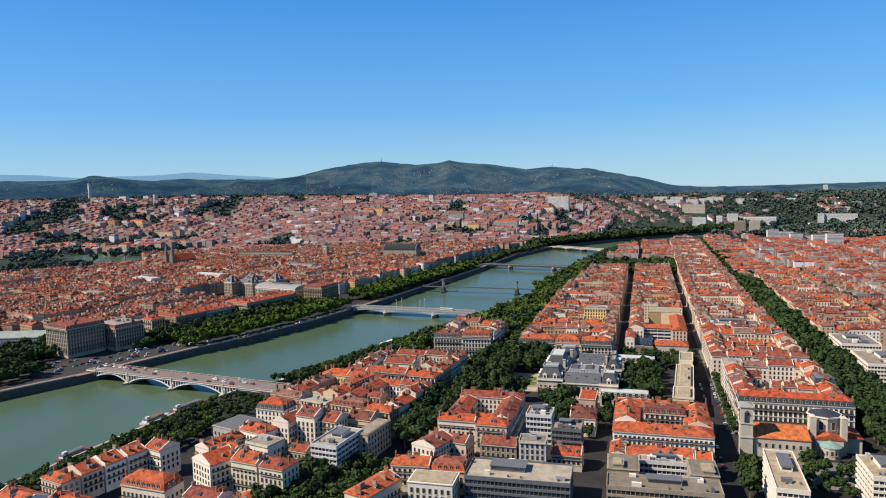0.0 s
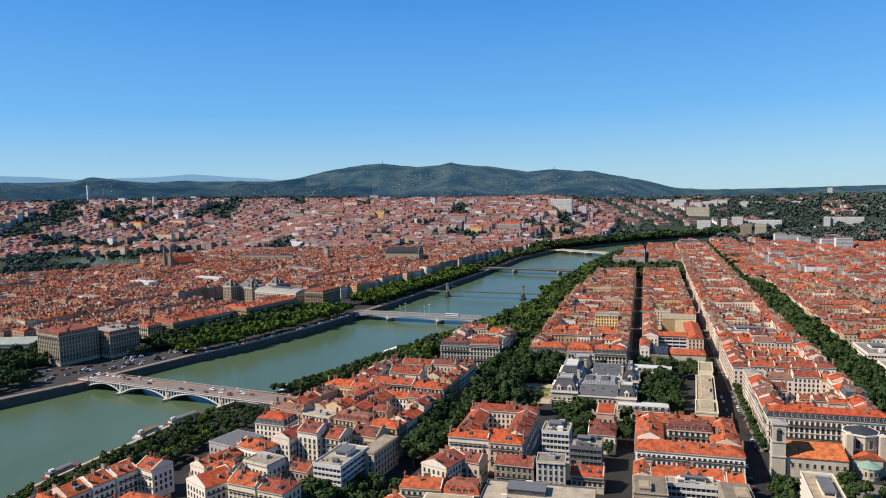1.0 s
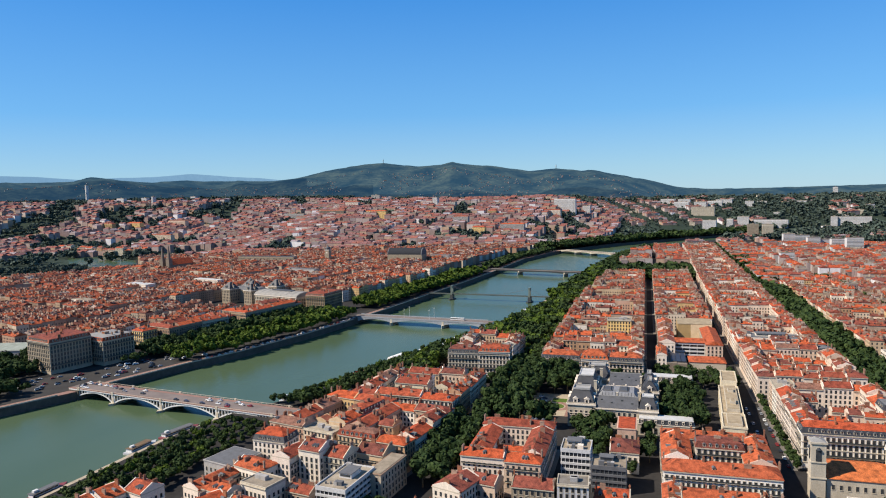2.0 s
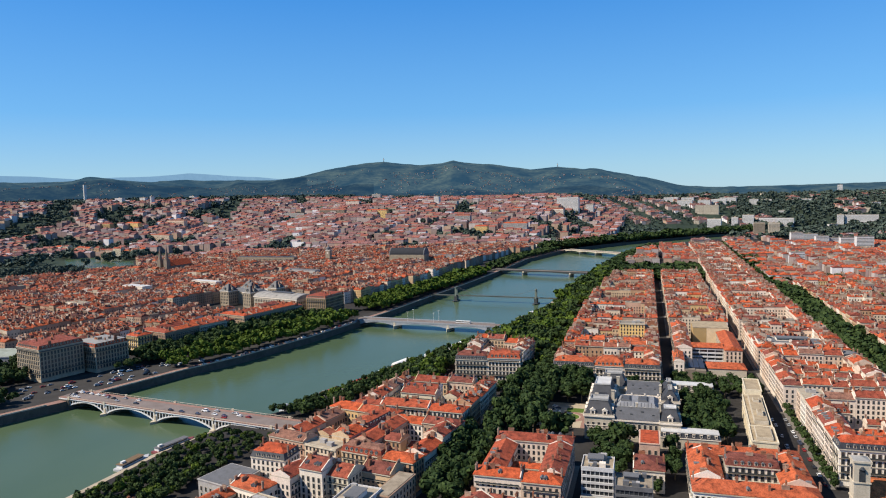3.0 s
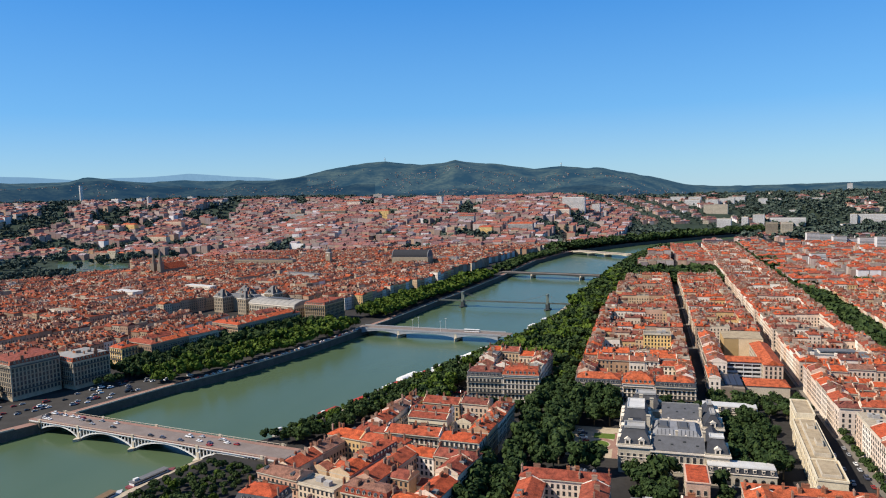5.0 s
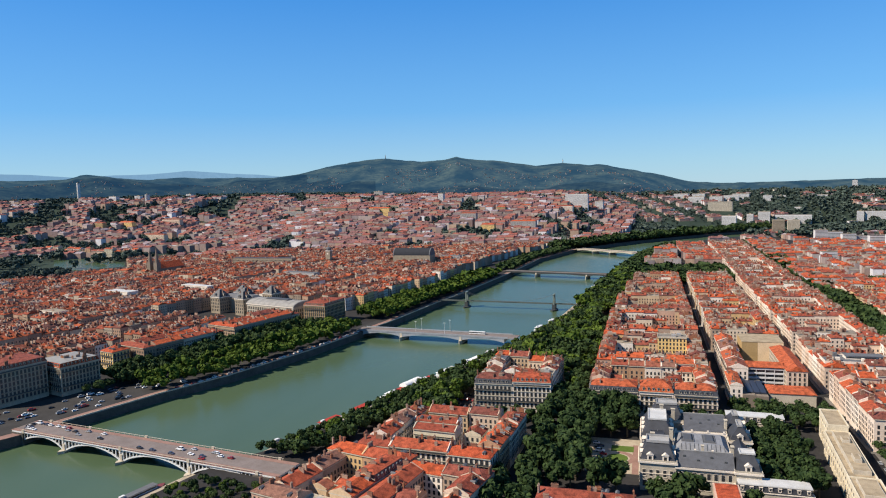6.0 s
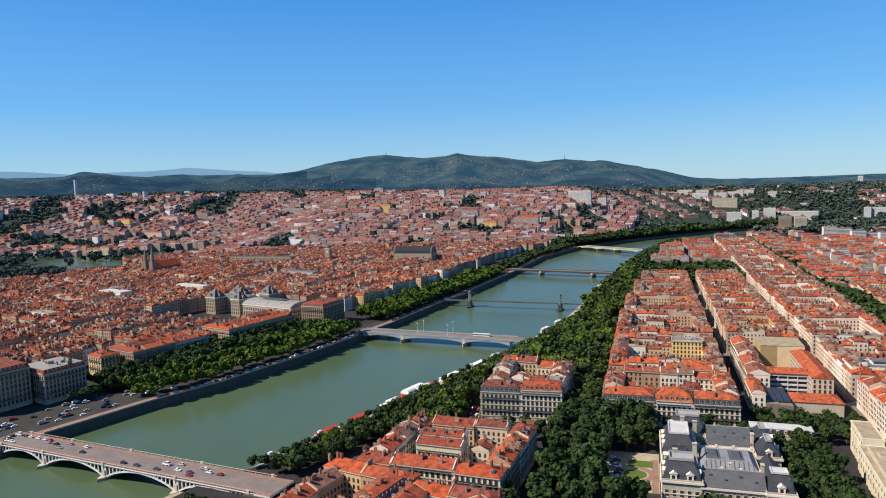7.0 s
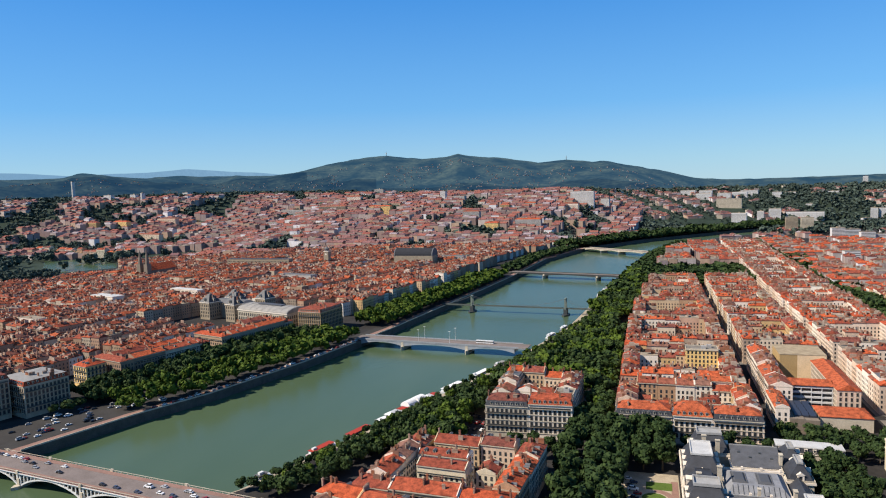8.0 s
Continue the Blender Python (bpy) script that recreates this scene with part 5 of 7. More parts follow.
    # south and north wings
    for x0, y0, x1, y1, h, rise in ((-10.9, -43, 16.9, -27, 13.6, 5.6), (-4.4, 11, 18.5, 41, 14, 5.2)):
        body(x0, y0, x1, y1, h, "S")
        g, q = Geo(), Geo()
        q.roof(x1 - x0, y1 - y0, h + 0.3, rise)
        g.moved(q, pose((x0 + x1) / 2, (y0 + y1) / 2, 0))
        wing = part("roof", g, "grey_slate", p, "grey slate wing roof")
        g = Geo()
        g.box(x0 + 0.2, (y0 + y1) / 2 - 0.3, h + rise + 0.5, x1 - 0.2, (y0 + y1) / 2 + 0.3, h + rise + 0.85)
        part("ridge", g, "pale_zinc", wing)
        for k in range(4):
            g = Geo()
            u, v = x0 + 4 + k * (x1 - x0 - 8) / 3, y0 + (y1 - y0) * (0.22 if k % 2 else 0.33)
            z = h + 0.6 + rise * (v - y0) / ((y1 - y0) / 2)
            g.box(u - 0.6, v - 0.7, z - 0.3, u + 0.6, v + 0.7, z + 0.35)
            part("skylight", g, "dark_metal", wing, "small roof hatch")
    # hall with pale zinc roof and two glazed skylights, white parapets before and behind
    g = Geo()
    g.box(-10.8, -26.8, -0.3, 17.5, 4, 14.5)
    part("hall_wall", g, "pale_stone", p)
    g = Geo()
    taper(g, -10.4, -24.5, 17, 3.6, 14.5, 17.6, 3.2, 6.0)
    hall = part("hall_roof", g, "hall_zinc", p, "pale zinc hall roof")
    for x0, x1 in ((-7, -1), (4, 10)):
        g = Geo()
        g.frustum(x0, -16, x1, -5, 17.6, 18.5, 1.0)
        part("skylight", g, "roof_glass", hall, "grey glazed skylight")
        g = Geo()
        rim(g, x0 - 0.3, -16.3, x1 + 0.3, -4.7, 17.6, 18.0, 0.3)
        part("skylight_frame", g, "zinc", hall)
    for k in range(13):
        g = Geo()
        x = -9.6 + 2.17 * k
        y1 = -18.5 if -7.2 < x < 13.8 else -24.5 + 6 * max(0.1, (min(x + 10.4, 17 - x)) / 3.2)
        z1 = 14.5 + 3.1 * (y1 + 24.5) / 6
        g.solid([(x - 0.09, -24.5, 14.55), (x + 0.09, -24.5, 14.55), (x + 0.09, y1, z1 + 0.05), (x - 0.09, y1, z1 + 0.05), (x - 0.09, -24.5, 14.75), (x + 0.09, -24.5, 14.75), (x + 0.09, y1, z1 + 0.25), (x - 0.09, y1, z1 + 0.25)],
                [(4, 5, 6, 7), (0, 1, 5, 4), (1, 2, 6, 5), (3, 0, 4, 7), (2, 3, 7, 6)])
        part("roof_seam", g, "dark_metal", hall)
    for y in (-26.6, 3.2):
        g = Geo()
        g.box(-10.6, y, 14.5, 17.4, y + 0.7, 16.2)
        for k in range(4):
            g.box(-9.9 + 8.6 * k, y - 0.15, 16.2, -8.9 + 8.6 * k, y + 0.85, 17.4)
        part("parapet", g, "white_wall", p, "white stone parapet")
    g = Geo()
    g.box(2.2, -26.9, 14.5, 3.4, -25.6, 19.6)
    g.box(1.95, -27.1, 19.6, 3.65, -25.4, 20.0)
    part("chimney", g, "pale_stone", p, "tall pale stone chimney")
    # east range
    pavilion(17, -44.5, 29, -27.5, 13.8, 21.5, 2.6, 5.6, "SE", 0.5)
    body(19, -27.4, 27, -2.1, 12, "E")
    g, q = Geo(), Geo()
    q.roof(25.2, 8, 12.3, 4)
    g.moved(q, pose(23, -14.7, 0, 0, 0, 90))
    part("roof", g, "slate", p, "grey slate wing roof")
    pavilion(18.6, -2, 30, 14, 14, 21.8, 4.6, 3.2, "SE", 0.6)
    pavilion(18.6, 15, 29.5, 35, 14, 21.5, 4.2, 6.0, "SE", 0.6)
    for x, y in ((18.2, 14.5), (17.2, -27.6)):
        g = Geo()
        g.box(x - 0.7, y - 1.2, 13, x + 0.7, y + 1.2, 20.6)
        g.box(x - 0.95, y - 1.45, 20.6, x + 0.95, y + 1.45, 21.0)
        part("chimney", g, "pale_stone", p, "tall pale stone chimney")


M["pale_lead"] = weathered("pale_lead", [(0, (0.34, 0.335, 0.325))], rough=0.7, big=3, small=0.4, amount=0.5)
M["white_roof"] = weathered("white_metal_roof", [(0, (0.52, 0.51, 0.485))], rough=0.6, big=5, small=0.5, amount=0.4)
M["grey_slate"] = weathered("grey_slate_roof", [(0, (0.088, 0.090, 0.098))], rough=0.65, big=3, small=0.5, amount=0.6)
M["hall_zinc"] = weathered("light_zinc_roof", [(0, (0.225, 0.23, 0.245))], rough=0.7, big=4, small=0.5, amount=0.5)
palace()


M["brown_roof"] = weathered("brown_gravel", [(0, (0.20, 0.165, 0.125))], big=4, small=0.5, amount=0.6)
M["beige_roof"] = weathered("beige_gravel", [(0, (0.37, 0.295, 0.195))], big=4, small=0.5, amount=0.7)


M["green_roof"] = weathered("pale_green_roofing", [(0, (0.30, 0.33, 0.28))], big=6, small=0.8, amount=0.6)


def annex(label, x0, y0, x1, y1, h, cover, wall="pale_stone", turn=0.0):
    """A plain long building with flat roof, parapet and one or more rows of windows."""
    w, d = x1 - x0, y1 - y0
    a = thing("annex", label, "building", pose((x0 + x1) / 2, (y0 + y1) / 2, 0, 0, 0, turn))
    g = Geo()
    g.box(-w / 2, -d / 2, -0.3, w / 2, d / 2, h)
    part("wall", g, wall, a)
    g = Geo()
    g.box(-w / 2 - 0.35, -d / 2 - 0.35, h, w / 2 + 0.35, d / 2 + 0.35, h + 0.5)
    part("roof_edge", g, wall, a)
    g = Geo()
    g.box(-w / 2 + 0.5, -d / 2 + 0.5, h + 0.5, w / 2 - 0.5, d / 2 - 0.5, h + 0.75)
    part("roof", g, cover, a)
    if y0 < 520 and x0 > -300:
        windows_on(a, w, d, h, "SWE", 3.0, 2.2, 3.6)
    else:
        g = Geo()
        simple_windows(g, [m for m in openings(w, d, h, "SWE", 3.0, 2.2, 3.6) if faces_south(a.matrix_basis @ m)])
        tagged(part("glazing", g, "glass", a), kind="stuff")
    return a




def garden_wing(label, x0, y0, x1, y1, h, turn=0.0):
    """A low stone wing: arched windows, a slate slope with a row of dormers, flat white roof."""
    w, d = x1 - x0, y1 - y0
    a = thing("palace_wing", label, "building", pose((x0 + x1) / 2, (y0 + y1) / 2, 0, 0, 0, turn))
    g = Geo()
    g.box(-w / 2, -d / 2, -0.3, w / 2, d / 2, h - 3)
    part("wall", g, "pale_stone", a)
    g = Geo()
    g.box(-w / 2 - 0.4, -d / 2 - 0.4, h - 3.3, w / 2 + 0.4, d / 2 + 0.4, h - 2.9)
    part("cornice", g, "white_wall", a)
    g = Geo()
    taper(g, -w / 2, -d / 2, w / 2, d / 2, h - 2.9, h, 0.9, 0.9)
    skirt = part("mansard", g, "slate", a)
    g = Geo()
    g.box(-w / 2 + 0.4, -d / 2 + 0.4, h, w / 2 - 0.4, d / 2 - 0.4, h + 0.5)
    g.box(-w / 2 + 0.9, -d / 2 + 0.9, h + 0.5, w / 2 - 0.9, d / 2 - 0.9, h + 0.62)
    part("roof", g, "white_roof", a, "flat white metal roof")
    n = int(w / 4.2)
    for k in range(n):
        part("dormer", SMALL_DORMER, "", skirt, at=pose((k + 0.5 - n / 2) * 4.2, -d / 2 + 0.5, h - 2.2) @ Matrix.Diagonal((1.5, 1.2, 1.5, 1)))
        g = Geo()
        u = (k + 0.5 - n / 2) * 4.2
        g.box(u - 1.1, -d / 2 - 0.06, 1.0, u + 1.1, -d / 2 + 0.05, 4.2)
        g.tube(u, 0, 0, 0.11, 1.1, 1.1, 10)
        for i in range(len(g.v) - 20, len(g.v)):
            x, y, z = g.v[i]
            g.v[i] = (x, -d / 2 - 0.06 + z, 4.2 + y)
        part("arched_window", g, "glass", a)
    return a


garden_wing("low stone wing with white roof and a row of dormers", -38, 479, -4, 489, 10.5)
garden_wing("low stone wing with white roof in the palace garden", -33, 581, 1.5, 592, 11, -2)


def street_hall():
    """Long cream building along the street: flat gravel roofs in steps, pilasters on its garden front."""
    a = thing("long_hall", "long cream building with stepped flat gravel roofs", "building", pose(22.3, 528, 0, 0, 0, -3.5))
    for x0, y0, x1, y1, h in ((-7, -64, 6.4, -37, 13.5), (-6.4, -37, 6.2, 31, 12.5), (-4.4, 31, 5.8, 61, 16)):
        g = Geo()
        g.box(x0, y0, -0.3, x1, y1, h)
        part("wall", g, "cream_wall", a)
        g = Geo()
        rim(g, x0 - 0.35, y0 - (0.35 if y0 < -50 else -0.01), x1 + 0.35, y1 + 0.0, h, h + 1.0, 0.7)
        part("parapet", g, "cream_wall", a)
        g = Geo()
        g.box(x0 + 0.4, y0 + 0.75, h, x1 - 0.4, y1 - 0.75, h + 0.3)
        part("roof", g, "beige_roof", a, "flat beige gravel roof")
        g = Geo()
        g.box(x0 - 0.3, y0 + 0.02, h - 4.2, x1 + 0.3, y1 - 0.02, h - 3.7)
        part("string_course", g, "cream_wall", a)
        for k in range(int((y1 - y0) / 5.2)):
            y = y0 + 2.6 + 5.2 * k
            g = Geo()
            g.box(x0 - 0.3, y - 2.5, 0, x0 + 0.05, y - 1.7, h - 4.2)
            part("pilaster", g, "cream_wall", a)
            part("window", PALACE_WINDOW, "", a, at=pose(x0, y + 0.5, 3.4, 0, 0, -90))
            part("window", WINDOW[2], "", a, at=pose(x0, y + 0.5, h - 3.3, 0, 0, -90) @ Matrix.Diagonal((1, 1, 0.7, 1)))
        n = int((x1 - x0) / 3.4)
        if y0 < -50:
            for k in range(n):
                part("window", PALACE_WINDOW, "", a, at=pose(x0 + (k + 0.5) * (x1 - x0) / n, y0, 4))
    for x0, y0, x1, y1, z0, z1 in ((-3.4, -30, 4.6, 26, 12.8, 15), (-4.5, -60, 4.2, -41, 13.8, 15.4), (-1, -20, 2.4, -12, 15, 17), (-1.4, 8, 2.4, 14, 15, 16.6)):
        g = Geo()
        g.box(x0, y0, z0, x1, y1, z1, 0)
        g.box(x0 + 0.4, y0 + 0.4, z1, x1 - 0.4, y1 - 0.4, z1 + 0.12, 1)
        part("roof_storey", g, ["pale_stone", "beige_roof"], a)


street_hall()
annex("long low market hall with pale green flat roof", -716, 548, -634, 588, 10, "green_roof", "grey_wall", 18)
annex("low building with grey flat roof behind the quay", -272, 351, -250, 374, 10.5, "zinc", "grey_wall", -14)
annex("pale house with flat gravel roof beside the offices", -121, 296, -98, 311, 13.5, "beige_roof", "white_wall", 2)
annex("pink plastered house with terrace roof", -50, 446, -39, 468, 14.5, "tile", "pink_wall")


def office(label, x0, y0, x1, y1, h, wall, cover, turn=0.0, bands=True, storey=3.4, windows=False):
    """A modern building with floor slabs standing proud of glazed storeys."""
    w, d = x1 - x0, y1 - y0
    o = thing("office_building", label, "office building", pose((x0 + x1) / 2, (y0 + y1) / 2, 0, 0, 0, turn))
    g = Geo()
    g.box(-w / 2 + 0.6, -d / 2 + 0.6, -0.3, w / 2 - 0.6, d / 2 - 0.6, h - 0.3)
    part("glazing", g, "glass", o, "dark glazed storeys")
    n = int(h / storey)
    for k in range(n + 1):
        z = h - k * storey
        if z > 0.5:
            g = Geo()
            g.box(-w / 2, -d / 2, z - 1.25, w / 2, d / 2, z)
            part("floor_band", g, wall, o)
    g = Geo()
    m_ = max(2, int(w / 2.2))
    col = Geo()
    col.box(-0.16, -0.16, 0, 0.16, 0.16, h - 0.4)
    me = col.mesh("mullion", [wall])
    for k in range(m_ + 1):
        part("mullion", me, "", o, at=pose(-w / 2 + 0.3 + k * (w - 0.6) / m_, -d / 2 + 0.45, 0))
    for s in (-1,) if x0 > -60 else (1,):
        for k in range(int(d / 4)):
            part("mullion", me, "", o, at=pose(s * (w / 2 - 0.45), -d / 2 + 2 + 4 * k, 0))
    g = Geo()
    g.box(-w / 2 + 0.4, -d / 2 + 0.4, h, w / 2 - 0.4, d / 2 - 0.4, h + 0.2)
    top_part = part("roof", g, cover, o)
    rng = random.Random(int(x0 * 7 + y0))
    g = Geo()
    for x0_, y0_, x1_, y1_ in ((-w / 2, -d / 2, w / 2, -d / 2 + 0.35), (-w / 2, d / 2 - 0.35, w / 2, d / 2), (-w / 2, -d / 2 + 0.36, -w / 2 + 0.35, d / 2 - 0.36), (w / 2 - 0.35, -d / 2 + 0.36, w / 2, d / 2 - 0.36)):
        g.box(x0_, y0_, h + 0.002, x1_, y1_, h + 0.95)
    part("parapet", g, wall, o)
    pw, pd = w * rng.uniform(0.3, 0.5), d * rng.uniform(0.25, 0.4)
    ox, oy = rng.uniform(-w / 8, w / 8), d * 0.12
    g = Geo()
    g.box(ox - pw / 2, oy - pd / 2, h + 0.2, ox + pw / 2, oy + pd / 2, h + 2.7, 0)
    g.box(ox - pw / 2 + 0.5, oy - pd / 2 - 0.05, h + 1.0, ox + pw / 2 - 0.5, oy - pd / 2, h + 2.1, 1)
    g.box(ox - pw / 2 - 0.4, oy - pd / 2 - 0.4, h + 2.7, ox + pw / 2 + 0.4, oy + pd / 2 + 0.4, h + 3.0, 2)
    part("penthouse", g, [wall, "glass", "zinc"], o)
    for k in range(3):
        vx = -w / 2 + 2 + (w - 4) * rng.random()
        g = Geo()
        g.tube(vx, -d * 0.34 + rng.uniform(-1, 1), h + 0.2, h + 1.3, 0.5, 0.5, 8)
        part("roof_vent", g, "zinc", top_part)
    for k in range(5):
        px, py, sx, sy = rng.uniform(-w / 2 + 4, w / 2 - 4), rng.choice((-0.3, 0.38)) * d, rng.uniform(0.8, 2.4), rng.uniform(0.7, 1.6)
        g = Geo()
        g.box(px - sx, py - sy, h + 0.2, px + sx, py + sy, h + rng.uniform(1.5, 3))
        part("roof_plant", g, rng.choice(("zinc", "white_wall", "grey_wall")), top_part)
    return o


office("blue-grey office slab with pale gravel roof", -95, 308, -42, 332, 14, "zinc", "flat_roof", 2)
office("grey and white office building with stepped terraces", -78, 396, -62, 412, 18, "slab_white", "flat_roof")
office("grey glazed office building under repair", -61, 386, -43, 402, 14, "zinc", "flat_roof")
office("white balcony apartment block with roof terraces", -187, 322, -170, 352, 17, "slab_white", "flat_roof", -6, storey=3.0)
annex("plastered apartment wing with flat roof", -170, 346, -161, 374, 16, "flat_roof", "wall_dim", -8)
office("brown stone office with flat roof round an open court", -25, 314, 28.5, 330, 13.3, "stone", "brown_roof", 2)
annex("brown stone office wing with flat roof", -25.5, 331.2, -10, 351, 15, "brown_roof", "stone", 2)
annex("small tan stair house on the office roof", -22.5, 332, -17.5, 340, 17.2, "beige_roof", "stone", 2)
annex("brown stone office wing with flat roof", 14.5, 332.2, 28, 352, 15, "brown_roof", "stone", 2)
annex("small tan stair house on the office roof", 20.5, 333, 26, 343, 17, "beige_roof", "stone", 2)
office("cream apartment slab with flat roof", 51, 312, 65, 361, 20, "white_wall", "beige_roof", -2, storey=3.0)
office("cream apartment block with white walls", 96, 338, 124, 366, 19, "white_wall", "beige_roof", 0, storey=3.0)
annex("low cream building with flat gravel roof", 66, 300, 116, 318, 11, "beige_roof", "white_wall")
house(-86.5, 359, 0, 21, 13, 14, 2, "SNWE", "gable", wall="stone", label="brown stone house with weathered tile roof", rng=random.Random(6))
house(-49, 366, 0, 17, 14, 9, 2, "SNWE", "gable", (1, 0), wall="pale_stone", label="low stone house with red tile roof", rng=random.Random(7))
house(-45, 425, 0, 16, 20, 12, 2, "SNWE", "gable", (0, 1), wall="wall", label="low plastered house with tile roof behind the offices", rng=random.Random(9))
office("white stepped apartment building on the tree-lined avenue", 152, 622, 182, 664, 21, "white_wall", "flat_roof", 0, storey=3.0)
office("white and grey apartment building on the tree-lined avenue", 156, 566, 196, 612, 18, "white_wall", "flat_roof", 0, storey=3.0)
office("modern white building with long grey flat roof", 46.5, 688, 99, 712, 22, "white_wall", "zinc", 0)
house(-67.5, 359, 4, 15, 12, 17, 2, "SNWE", "flat", wall="slab_white", label="plain white tower house with small square windows", rng=random.Random(3))
house(0.5, 370, 2, 36, 16, 11, 2, "SNWE", "gable", (0, 0), wall="pale_stone", cover="tile_bright", label="low pale stone building with bright orange tile roof", rng=random.Random(4))
house(-21, 370, 90, 20, 9, 11, 2, "SNWE", "gable", (0, 0), wall="wall_pale", cover="tile_bright", label="pale gabled house with bright orange tile roof", rng=random.Random(14))
office("white framed apartment wing with open balconies", -10, 353.5, 16, 361, 11.6, "slab_white", "beige_roof", 1, storey=3.1)
house(23.5, 366, 0, 9, 14, 11, 1, "SNWE", "gable", (0, 0), wall="pale_stone", label="narrow stone house with tile roof", rng=random.Random(15))


def courtyard_building():
    """Modern building with orange roofs round a court, solar roof and a tall blank wall behind."""
    c = thing("apartment_court", "pale apartment building with orange roofs and blank tan wall", "building", pose(5, 670, 0))
    g = Geo()
    g.box(-7.5, 84, -0.3, 4.9, 116, 20.5)
    part("blank_wall", g, "tan_wall", c, "tall blank tan wall")
    g = Geo()
    g.box(5, 83.9, -0.3, 25, 116, 20.5)
    part("blank_wall", g, "peach_wall", c, "tall blank peach wall")
    g = Geo()
    g.box(-7.7, 83.8, 20.5, 25.2, 116.2, 21)
    part("roof", g, "beige_roof", c, "flat beige gravel roof")
    for x0, y0, x1, y1, h, rot in ((13, 2, 27, 77.5, 18, 90),):
        g = Geo()
        g.box(x0, y0, -0.3, x1, y1, h)
        part("wall", g, "wall_pale", c)
        q = Geo()
        q.roof(y1 - y0, x1 - x0, h, 3.4, 0.01, 5)
        g = Geo()
        g.moved(q, pose((x0 + x1) / 2, (y0 + y1) / 2, 0, 0, 0, rot))
        part("roof", g, "tile_bright", c, "bright orange tile roof")
        windows_on(c, x1 - x0, y1 - y0, h, "WS", off=pose((x0 + x1) / 2, (y0 + y1) / 2, 0))
    g = Geo()
    g.box(-12.9, 12.6, -0.3, 12.9, 26, 17.6)
    part("glazing", g, "glass", c, "dark recessed storeys")
    for k in range(5):
        g = Geo()
        g.box(-12.9, 11.0, 3.4 * k + 2.2, 12.9, 12.6, 3.4 * k + 3.4)
        part("balcony", g, "slab_white", c, "white concrete balcony")
    for k in range(5):
        g = Geo()
        g.box(-12.8 + 6.3 * k, 11.1, 0, -12.4 + 6.3 * k, 12.6, 17.5)
        part("balcony_wall", g, "slab_white", c)
    q = Geo()
    q.roof(25.8, 15.5, 17.6, 2.6)
    g = Geo()
    g.moved(q, pose(0, 18.6, 0))
    part("roof", g, "tile_bright", c, "bright orange tile roof")
    g = Geo()
    g.box(-21.2, -35, -0.3, -13, 1.9, 9.6)
    g.box(-13, -35, -0.3, -4.6, 10.9, 9.0)
    part("low_wing", g, "dark_stone", c)
    for i in range(3):
        for j in range(4):
            g = Geo()
            g.solid([(-18 + 4.2 * i, -30 + 7 * j, 10.3), (-14.2 + 4.2 * i, -30 + 7 * j, 10.3), (-14.2 + 4.2 * i, -24 + 7 * j, 11.2), (-18 + 4.2 * i, -24 + 7 * j, 11.2),
                     (-18 + 4.2 * i, -30 + 7 * j, 8.8), (-14.2 + 4.2 * i, -30 + 7 * j, 8.8), (-14.2 + 4.2 * i, -24 + 7 * j, 8.8), (-18 + 4.2 * i, -24 + 7 * j, 8.8)],
                    [(0, 1, 2, 3), (0, 4, 5, 1), (1, 5, 6, 2), (2, 6, 7, 3), (3, 7, 4, 0)])
            for q_ in range(8):
                x, y, z = g.v[q_]
                g.v[q_] = (x + 0.4, y, z)
            part("solar_panel", g, "blue_glass", c, "blue solar panel")
    g = Geo()
    g.box(-2.5, -25, -0.3, 27, -4, 8.6)
    part("low_wing", g, "pale_stone", c)
    q = Geo()
    q.roof(29.5, 21, 8.6, 3.0, 6, 6)
    g = Geo()
    g.moved(q, pose(12.25, -14.5, 0))
    part("roof", g, "tile_bright", c, "bright orange tile roof")


courtyard_building()
for k, (y0, y1, h) in enumerate(((636, 672, 15.5), (672.2, 697, 18.5), (697.2, 727, 17.5), (727.2, 757, 19.5), (757.2, 786, 18.5))):
    house(-15 if k else -20.3, (y0 + y1) / 2, -90, y1 - y0, 13.8 if k else 8.0, h, 2, "SNE", "gable", (0, 0), "wall_pale", "tile_bright" if k in (0, 2) else "tile",
          "pale town house in a row with orange tile roof", rng=random.Random(60 + k), loose=False)


